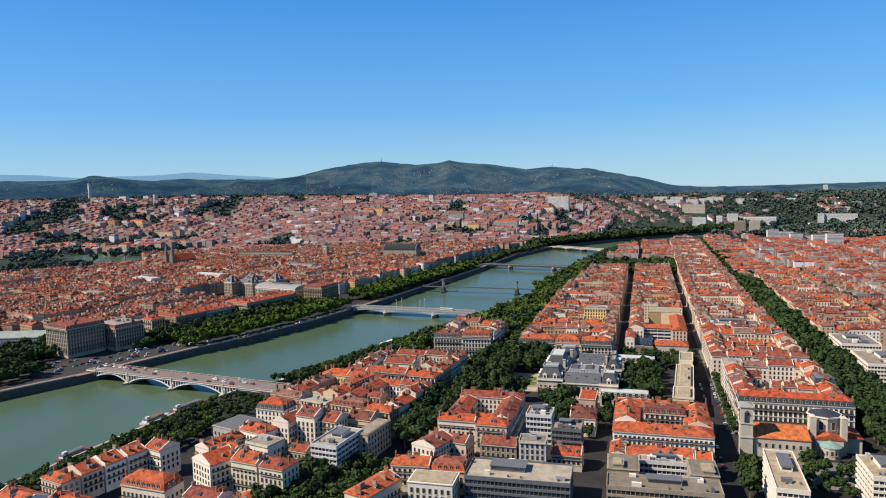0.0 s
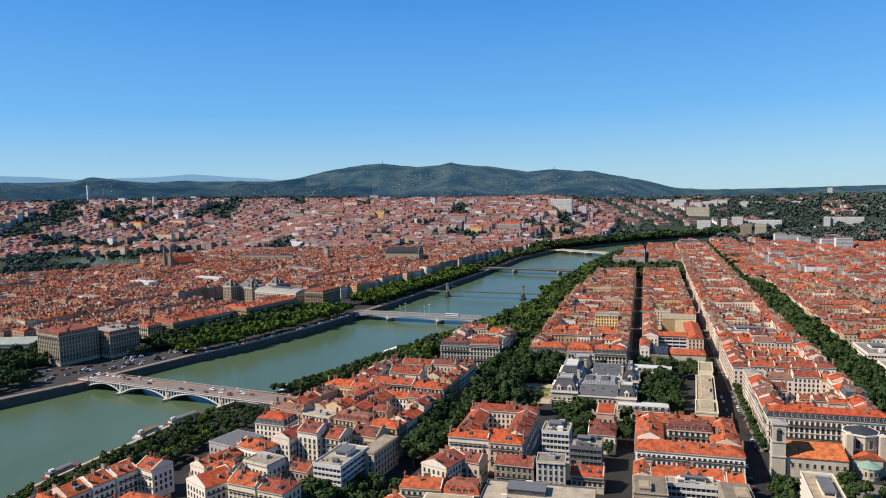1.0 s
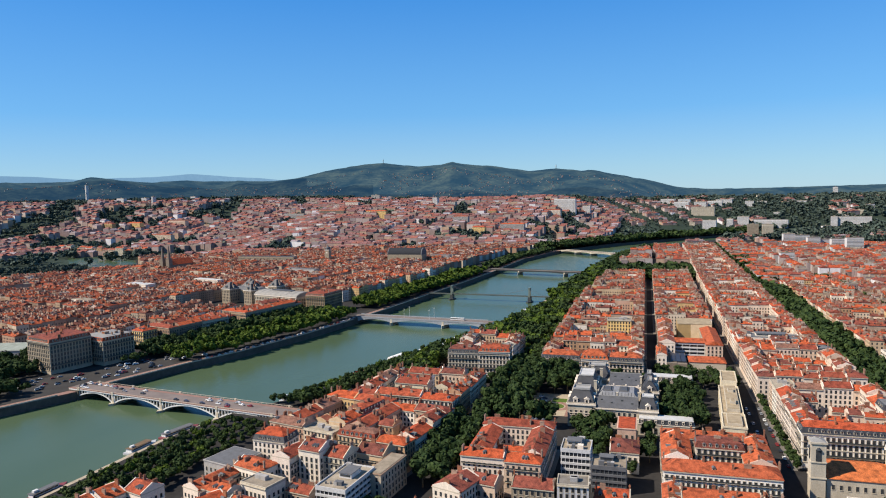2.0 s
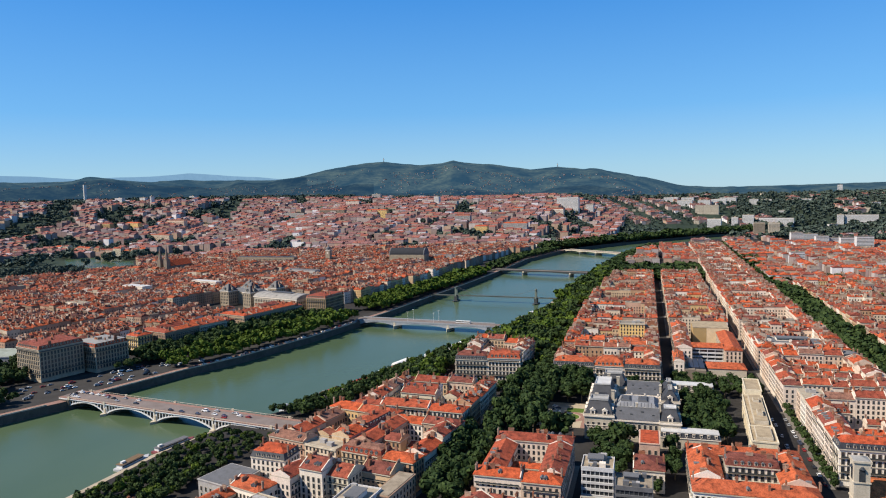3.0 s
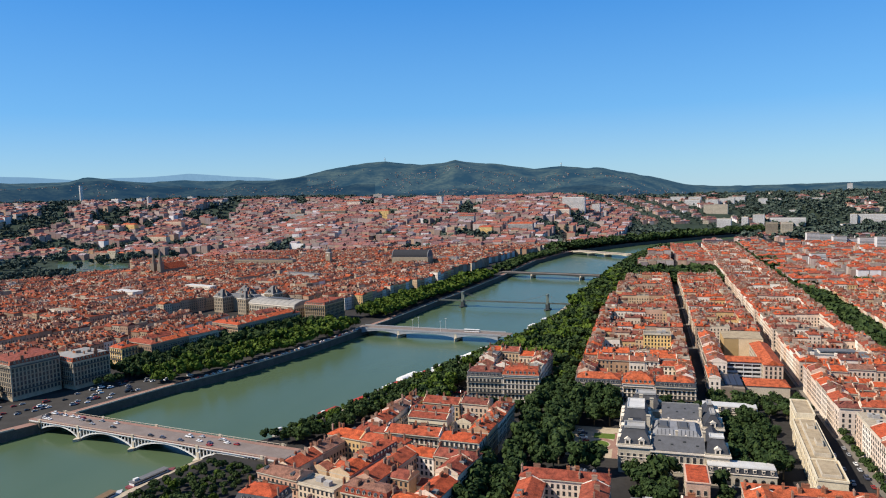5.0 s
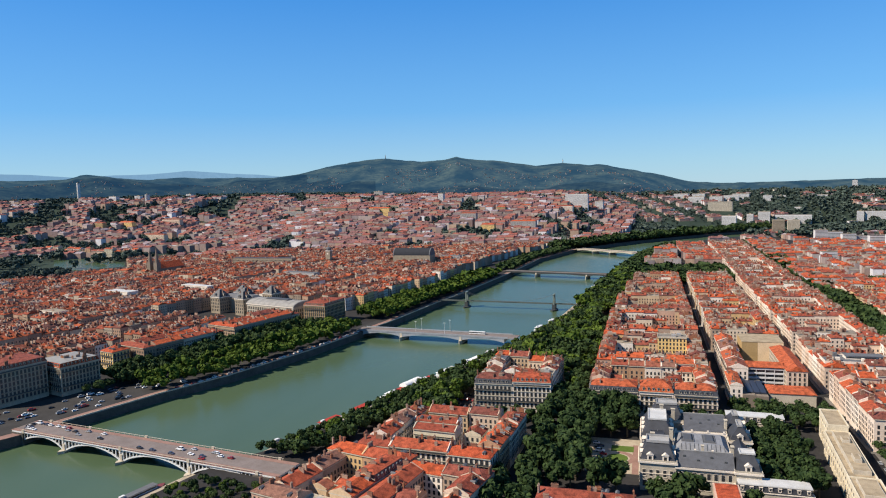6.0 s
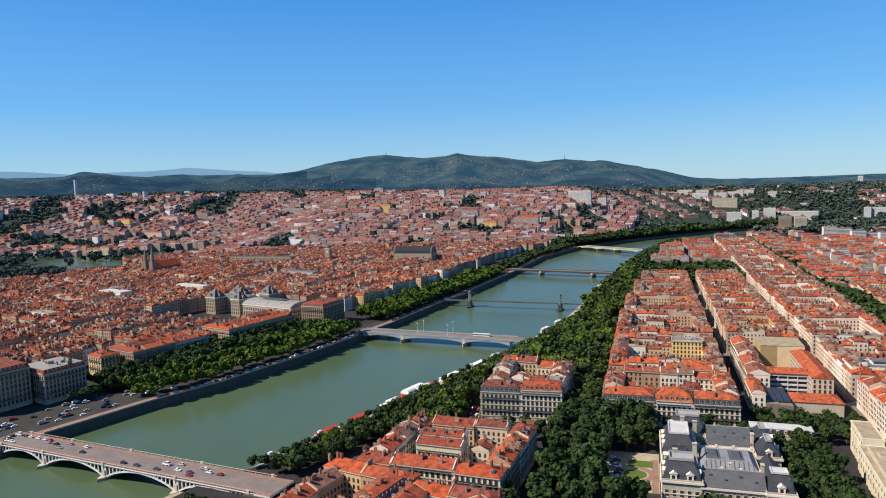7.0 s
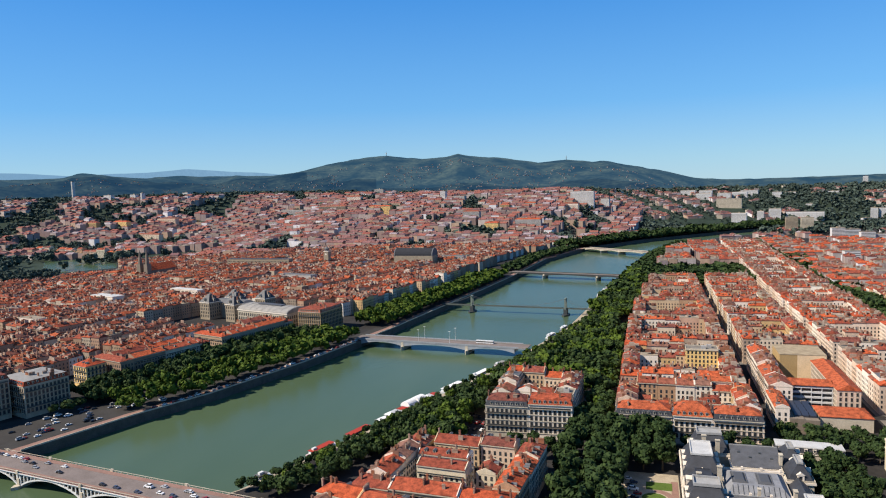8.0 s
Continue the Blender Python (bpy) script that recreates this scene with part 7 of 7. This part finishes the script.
for y in np.arange(1840, 2500, 10):
    for o in (7, 18, 30, 43, 57, 72):
        far.append((bank_l(y) - o, y + rng.uniform(-4, 4), 0, rng.uniform(1.4, 2.0)))
for y in np.arange(400, 545, 8):
    for o in ((28, 40, 52, 64) if y < 470 else ()) + (76, 86, 96, 107, 118, 130, 143, 156, 170):
        if bank_l(y) - o < -572 or o < 70:
            far.append((bank_l(y) - o + rng.uniform(-3, 3), y + rng.uniform(-3, 3), 0, rng.uniform(0.95, 1.3)))
for x in np.arange(-24, 34, 9):
    for y in (603, 613, 623):
        far.append((x + rng.uniform(-3, 3), y + rng.uniform(-2, 2), 0, rng.uniform(0.8, 1.1)))
for y in np.arange(440, 568, 8.5):
    far.append((47.4, y + rng.uniform(-2, 2), 0, rng.uniform(0.42, 0.62)))
for y in (356, 366, 378):
    far.append((43.5, y, 0, rng.uniform(0.5, 0.7)))
grove("avenue_trees", "thick rows of dark green trees along river and avenues", far, "leaf_dark")
grove("quay_trees", "rows of fresh green plane trees along the quays", light, "leaf")

wood = []
for k in range(14000):
    az, r = radians(rng.uniform(-54, 20)), rng.uniform(1300, 3600)
    x, y = -45 + r * math.sin(az), 75 + r * math.cos(az)
    a, c, n = bank_l(y) - x, x - bank_r(y), rngw(x, y)
    suburb = -260 < x < 235 and 2440 < y < 3300
    west = a > 30 and x < -130 and (r > 1790 and n > 0.3 + rng.uniform(-0.14, 0.15) or r > 1790 and rng.random() < 0.04 or x < -1500 and (n > -0.02 or r > 2700) or r > 2750)
    east = (c > 30 or y > 2560 and x > -300) and r > 2080 and (n > (0.14 if suburb else -0.36) or rng.random() < (0.08 if suburb else 0.4))
    if west or east or x >= -130 and a > 60 and r > 1950 and n > -0.2:
        wood.append((x, y, terrain(x, y) - 1, rng.uniform(0.7, 1.1) if suburb else rng.uniform(1.1, 2.0)))
riverside = []
for k in range(190):
    az, r = radians(rng.uniform(-56, -45.0)), rng.uniform(1650, 1760)
    riverside.append((-50 + r * math.sin(az), 80 + r * math.cos(az), 0, rng.uniform(1.0, 1.5)))
for k in range(22):
    az, r = radians(rng.uniform(-41.5, -40.4)), rng.uniform(1900, 1975)
    riverside.append((-50 + r * math.sin(az), 80 + r * math.cos(az), 0, rng.uniform(1.5, 2.1)))
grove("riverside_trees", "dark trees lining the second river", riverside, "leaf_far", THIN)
for k in range(13):
    u = k / 12
    x, y, w = -1700 + 335 * u, 1662 - 52 * u + 9 * math.sin(7 * u), 24 + 5 * math.sin(5 * k)
    house(x, y, -8 + 4 * math.sin(3 * k), w, 15, 22 + 4 * math.sin(2.3 * k), 1, "SE", "gable", (0, 0), ("wall_pale", "cream_wall", "wall", "pink_wall")[k % 4], "tile", "tall pastel house on the second river's bank", "houses on the second river", random.Random(700 + k), z=terrain(x, y) - 2)
for a, b, c, d in SLOPES:
    for k in range(int(c * d / 26)):
        x, y = a + rng.uniform(-c, c), b + rng.uniform(-d, d)
        if on_slope(x, y):
            wood.append((x, y, terrain(x, y) - 1, rng.uniform(0.9, 1.4)))
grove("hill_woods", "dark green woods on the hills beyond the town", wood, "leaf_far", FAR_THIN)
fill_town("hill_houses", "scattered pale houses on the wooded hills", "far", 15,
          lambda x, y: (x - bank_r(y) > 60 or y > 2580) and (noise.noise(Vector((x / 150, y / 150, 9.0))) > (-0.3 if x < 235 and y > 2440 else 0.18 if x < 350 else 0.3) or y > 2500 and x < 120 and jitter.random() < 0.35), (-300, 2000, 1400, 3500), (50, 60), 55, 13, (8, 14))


# ---- west quay: roadway, parapet ----
g, q = Geo(), Geo()
ys = [440, 460, 482, 520, 583, 640, 738, 831, 898]
for y0, y1 in zip(ys, ys[1:]):
    a0, a1 = bank_l(y0), bank_l(y1)
    w0, w1 = (64, 64) if y1 < 600 else (12, 12) if y0 > 640 else (40, 12)
    g.solid([(a0 - 9 - w0, y0, 0.06), (a0 - 9, y0, 0.06), (a1 - 9, y1, 0.06), (a1 - 9 - w1, y1, 0.06)], [(0, 1, 2, 3)])
for ys in ([250, 413, 468], [508, 583, 640, 738, 824], [854, 898, 1029, 1176, 1336, 1599]):
    for y0, y1 in zip(ys, ys[1:]):
        a0, a1 = bank_l(y0), bank_l(y1)
        q.solid([(a0 - 0.7, y0, 0), (a0 - 0.1, y0, 0), (a1 - 0.1, y1, 0), (a1 - 0.7, y1, 0), (a0 - 0.7, y0, 1), (a0 - 0.1, y0, 1), (a1 - 0.1, y1, 1), (a1 - 0.7, y1, 1)],
                [(4, 5, 6, 7), (0, 1, 5, 4), (1, 2, 6, 5), (2, 3, 7, 6), (3, 0, 4, 7)])
tagged(part("road", g, "road"), "dusty grey quay road and bridgehead square", "road", kind="structure")
tagged(part("parapet", q, "pale_stone"), "low pale stone parapet along the quay", "parapet", kind="structure")

# ---- the second river, cars, boats ----
g = Geo()
ring = [(-50 + r * math.sin(radians(a)), 80 + r * math.cos(radians(a))) for a, r in ((-46, 1770), (-41.4, 1790), (-41.4, 1880), (-43.5, 2090), (-46, 2120))]
g.prism(ring[::-1], -1, 0.25)
tagged(part("water_west", g, "water", at=pose(0, 0, 0)), "strip of a second river beyond the old town", "river", kind="structure")


def car_parts():
    g = Geo()
    g.solid([(-2.1, -0.85, 0.3), (2.1, -0.85, 0.3), (2.1, 0.85, 0.3), (-2.1, 0.85, 0.3), (-2.1, -0.85, 0.85), (2.05, -0.82, 0.75), (2.05, 0.82, 0.75), (-2.1, 0.85, 0.85), (-1.9, -0.8, 0.98), (1.2, -0.8, 0.95), (1.2, 0.8, 0.95), (-1.9, 0.8, 0.98)],
            [(3, 2, 1, 0), (0, 1, 5, 4), (1, 2, 6, 5), (2, 3, 7, 6), (3, 0, 4, 7), (4, 5, 9, 8), (6, 7, 11, 10), (5, 6, 10, 9), (7, 4, 8, 11), (8, 9, 10, 11)])
    g.box(-1.37, -0.64, 1.42, 0.27, 0.64, 1.48)
    body = g.mesh("body", ["car"])
    g = Geo()
    g.solid([(-1.75, -0.76, 0.95), (1.0, -0.76, 0.92), (1.0, 0.76, 0.92), (-1.75, 0.76, 0.95), (-1.35, -0.62, 1.42), (0.25, -0.62, 1.42), (0.25, 0.62, 1.42), (-1.35, 0.62, 1.42)],
            [(0, 1, 5, 4), (1, 2, 6, 5), (2, 3, 7, 6), (3, 0, 4, 7)], 0)
    glass = g.mesh("windows", ["glass"])
    g = Geo()
    g.tube(0, 0, -0.1, 0.1, 0.32, 0.32, 8)
    wheel = g.mesh("wheel", ["rubber"])
    w4 = Geo()
    for sx in (-1.3, 1.35):
        for sy in (-0.8, 0.8):
            w4.moved(g, pose(sx, sy, 0.32, 90, 0, 0))
    return body, glass, wheel, w4.mesh("wheels", ["rubber"])


CAR = car_parts()
crng = random.Random(8)


def car(x, y, turn, z=0.05, scale=1.0, group="cars"):
    big = crng.random() < 0.12
    k = Matrix.Diagonal((1.3, 1.15, 1.6, 1)) if big else Matrix.Diagonal((1, 1, 1, 1))
    c = thing("van" if big else "car", "tall light delivery van in traffic" if big else "small passenger car on the road", "van" if big else "car", pose(x, y, z, 0, 0, turn) @ k, group)
    for name, me in zip(("body", "windshield"), CAR):
        part(name, me, "", c)
    tagged(part("wheel_set", CAR[3], "", c), kind="stuff")


deck = pose(-487, 492, 1.97, 0, 0, -7.5)
for k in range(34):
    u = crng.random() ** 1.5 * 205 - 8
    lane = crng.choice((-5, -1.8, 1.8, 5))
    p = deck @ Vector((u, lane, 0))
    car(p.x, p.y, -7.5 + (0 if lane < 0 else 180), p.z, group="traffic on the bridge")
for k in range(76):
    y = crng.uniform(470, 620)
    p = bank_l(y) - crng.choice((15, 19, 23, 30, 36, 44, 52)) - (20 if y < 520 else 0)
    car(p, y, 68 + crng.uniform(-6, 6), group="cars on the west quay")
for k in range(36):
    y = 600 + 6.6 * k + crng.uniform(-1, 1)
    car(bank_l(y) - 4.5, y, 72 + crng.uniform(-4, 4), group="cars on the west quay")
for k in range(6):
    for q in range(8):
        y = 566 + 12 * k
        car(bank_r(y) + 58 + 4.6 * q + crng.uniform(-0.6, 0.6), y, 75 + crng.uniform(-4, 4), group="parked cars")
for k in range(10):
    car(35.2 + crng.uniform(-0.3, 0.3), 380 + 19 * k + crng.uniform(-5, 5), 90, group="parked cars")
    car(43.6 + crng.uniform(-0.3, 0.3), 446 + 11.5 * k + crng.uniform(-2, 2), 90, group="parked cars")
for k in range(7):
    car(-108 + crng.uniform(-3, 3), 521 + 4.3 * k, crng.uniform(-10, 10), 0.13, group="parked cars")
# a tram bus on the second bridge and one on the square
for x, y, turn, z in ((-255, 832, -5.5, 1.98), (-425, 868, 20, 0.05)):
    b = thing("bus", "long white city bus", "bus", pose(x, y, z, 0, 0, turn))
    g = Geo()
    g.box(-9, -1.3, 0.35, 9, 1.3, 1.3)
    g.box(-9, -1.3, 2.4, 9, 1.3, 3.1)
    g.box(-8.9, -1.22, 1.3, 8.9, 1.22, 2.4, 1)
    part("body", g, ["white_paint", "glass"], b)
    for sx in (-6, 0, 6):
        for sy in (-1.2, 1.2):
            part("wheel", CAR[2], "", b, at=pose(sx, sy, 0.32, 90, 0, 0))


def barge(x, y, turn, l, w, cover, label):
    """A moored river barge with hull, long cabin and deck roof."""
    b = thing("barge", label, "boat", pose(x, y, WATER, 0, 0, turn), "boats moored at the east quay")
    g = Geo()
    h = l / 2
    poly = [(-h, -w / 2 + 0.4), (-h + 1, -w / 2), (h - 4, -w / 2), (h, 0), (h - 4, w / 2), (-h + 1, w / 2), (-h, w / 2 - 0.4)]
    g.prism(poly, -0.6, 1.2)
    part("hull", g, "hull", b)
    g = Geo()
    g.box(-h + 2.5, -w / 2 + 0.7, 1.2, h - 7, w / 2 - 0.7, 3.2)
    part("cabin", g, "white_paint", b)
    g = Geo()
    g.box(-h + 3, -w / 2 + 0.6, 1.9, h - 7.6, -w / 2 + 0.75, 2.7)
    part("cabin_window", g, "glass", b)
    g = Geo()
    g.box(-h + 2, -w / 2 + 0.3, 3.2, h - 6.4, w / 2 - 0.3, 3.4)
    part("cabin_roof", g, cover, b)
    g = Geo()
    g.box(-h + 4, -0.9, 3.4, -h + 7, 0.9, 4.6)
    part("wheelhouse", g, "white_paint", b)


brng = random.Random(4)
for y, l, w, cover, label in ((566, 28, 5.6, "red_canvas", "moored barge with red roof"), (710, 34, 5.6, "canvas", "long moored boat with white awning"),
                              (752, 34, 5.4, "canvas", "long moored boat with white awning"), (786, 24, 4.8, "pale_zinc", "moored barge with pale roof"), (912, 26, 4.8, "white_paint", "long white passenger boat"),
                              (952, 24, 4.6, "white_paint", "white passenger boat at the quay"), (1180, 18, 4.4, "white_paint", "small moored white boat"), (1204, 18, 4.2, "zinc", "small moored grey boat"),
                              (1228, 18, 4.2, "white_paint", "small moored white boat"), (1252, 16, 4.0, "zinc", "small moored grey boat"), (520, 16, 4.4, "zinc", "small moored grey boat"), (401, 27, 6.0, "wood", "moored house barge with brown roof"), (433, 33, 5.6, "zinc", "long moored barge with flat roof"), (330, 26, 5.0, "zinc", "moored barge with grey roof")):
    slope = math.degrees(math.atan2(20, bank_r(y + 10) - bank_r(y - 10)))
    barge(bank_r(y) - w / 2 - 0.9, y, slope, l, w, cover, label)
# restaurant boats with white and red tents
def tent_boat(y, l, w, shape, cover, label):
    """A pontoon with side walls and a tent roof: rounded, pitched or a flat awning."""
    slope = math.degrees(math.atan2(20, bank_r(y + 10) - bank_r(y - 10)))
    b = thing("tent_boat", label, "boat", pose(bank_r(y) - w / 2 - 0.6, y, WATER, 0, 0, slope), "boats moored at the east quay")
    g = Geo()
    h = l / 2
    g.prism([(-h, -w / 2 + 0.8), (-h + 0.8, -w / 2), (h - 0.8, -w / 2), (h, -w / 2 + 0.8), (h, w / 2), (-h, w / 2)], -0.6, 0.9)
    part("pontoon", g, "dark_metal", b, "dark steel pontoon")
    g = Geo()
    g.box(-h + 0.6, -w / 2 + 0.6, 0.9, h - 0.6, w / 2 - 0.6, 2.6, 0)
    g.box(-h + 1.2, -w / 2 + 0.5, 1.3, h - 1.2, -w / 2 + 0.62, 2.3, 1)
    part("side_wall", g, ["canvas", "glass"], b)
    g = Geo()
    if shape == "dome":
        g = vault(-h + 0.3, h - 0.3, 0, 2.6, w / 2 - 0.3, 3.4, 10)
    elif shape == "pitched":
        g.roof(l - 0.6, w - 0.8, 2.6, 1.9, l * 0.25, l * 0.25, 0.2, 0.12)
    else:
        g.box(-h + 0.2, -w / 2 + 0.2, 2.6, h - 0.2, w / 2 - 0.2, 2.85)
    part("tent_roof", g, cover, b, "stretched canvas roof")


for y, l, w, shape, cover, label in ((636, 13, 7.5, "pitched", "canvas", "low white pointed awning on a moored pontoon"), (646.5, 7, 7, "flat", "red_canvas", "red awning on a moored pontoon"),
                                     (656, 11, 9.5, "dome", "canvas", "rounded white tent on a moored pontoon"), (667.5, 11, 10, "dome", "canvas", "rounded white tent on a moored pontoon"),
                                     (677.5, 8, 8, "pitched", "canvas", "small white tent on a moored pontoon"), (685, 6, 7, "flat", "red_canvas", "red awning on a moored pontoon"),
                                     (598, 22, 5.5, "flat", "red_canvas", "moored terrace boat with red awning"), (622, 10, 5, "flat", "canvas", "moored terrace boat with white awning")):
    tent_boat(y, l, w, shape, cover, label)

# palace garden: lawn, path
g = Geo()
g.box(58, 366, 0, 116, 404, 0.12)
tagged(part("pavement_church", g, "pavement"), "pale paved forecourt round the church apse", "pavement", kind="structure")
g = Geo()
g.box(-118, 505, 0, -84.5, 557, 0.12)
tagged(part("pavement_garden", g, "sand"), "pale gravel garden court before the palace", "path", kind="structure")
g = Geo()
g.box(-101, 536.5, 0.12, -88, 545.5, 0.22)
tagged(part("lawn", g, "grass"), "small green lawn before the palace", "lawn", kind="structure")
g = Geo()
g.tube(-97, 526.5, 0.12, 0.22, 6, 6, 24)
tagged(part("lawn_round", g, "grass"), "round green lawn before the palace", "lawn", kind="structure")
g = Geo()
ring = [(-97 + r * math.cos(radians(a)), 526.5 + r * math.sin(radians(a))) for r, span in ((7.0, range(-90, 91, 15)), (10.5, range(90, -91, -15))) for a in span]
g.prism(ring, 0.12, 0.19)
g.box(-88.5, 505, 0.124, -85, 548, 0.184)
tagged(part("path_red", g, "red_paving"), "curved reddish drive before the palace", "path", kind="structure")
g = Geo()
g.box(44.8, 440, 0, 47.9, 566, 0.13)
tagged(part("pavement_street", g, "pavement"), "pale footway along the street under small trees", "pavement", kind="structure")

# villages on the far hills, masts on the summits
rng = random.Random(31)
g = Geo()
for k in range(4200):
    a, r = rng.uniform(-50, 14), 3020 + 930 * rng.random() ** 1.5
    r0 = 3100 + 150 * math.floor((r - 3100) / 150)
    x, y, z = (p + (q - p) * (r - r0) / 150 for p, q in zip(hill_point(a, max(r0, 2950)), hill_point(a, r0 + 150)))
    z -= 2.0
    if noise.noise(Vector((x / 230, y / 230, 4.0))) > -0.12:
        cheap_house(g, x, y, z, rng.uniform(0, 90), rng.uniform(4, 9), rng.uniform(3.5, 5.5), rng.uniform(2.2, 4), rng, False, 0.3)
tagged(part("village_houses", g, ["village_wall", "village_roof", "village_roof", "glass", "village_wall"]), "scattered pale village houses on the far hills", "houses", kind="stuff")
for a, h in ((-21.4, 26), (-7.0, 26)):
    x, y, z = hill_point(a, 4350)
    m_ = thing("radio_mast", "thin radio mast on a hilltop", "mast", pose(x, y, z - 2, 0, 0, 0))
    g = Geo()
    g.tube(0, 0, 0, h, 2.2, 0.8, 6)
    part("shaft", g, "zinc", m_)
    g = Geo()
    g.tube(0, 0, h * 0.55, h * 0.7, 4, 4, 8)
    part("platform", g, "white_wall", m_)
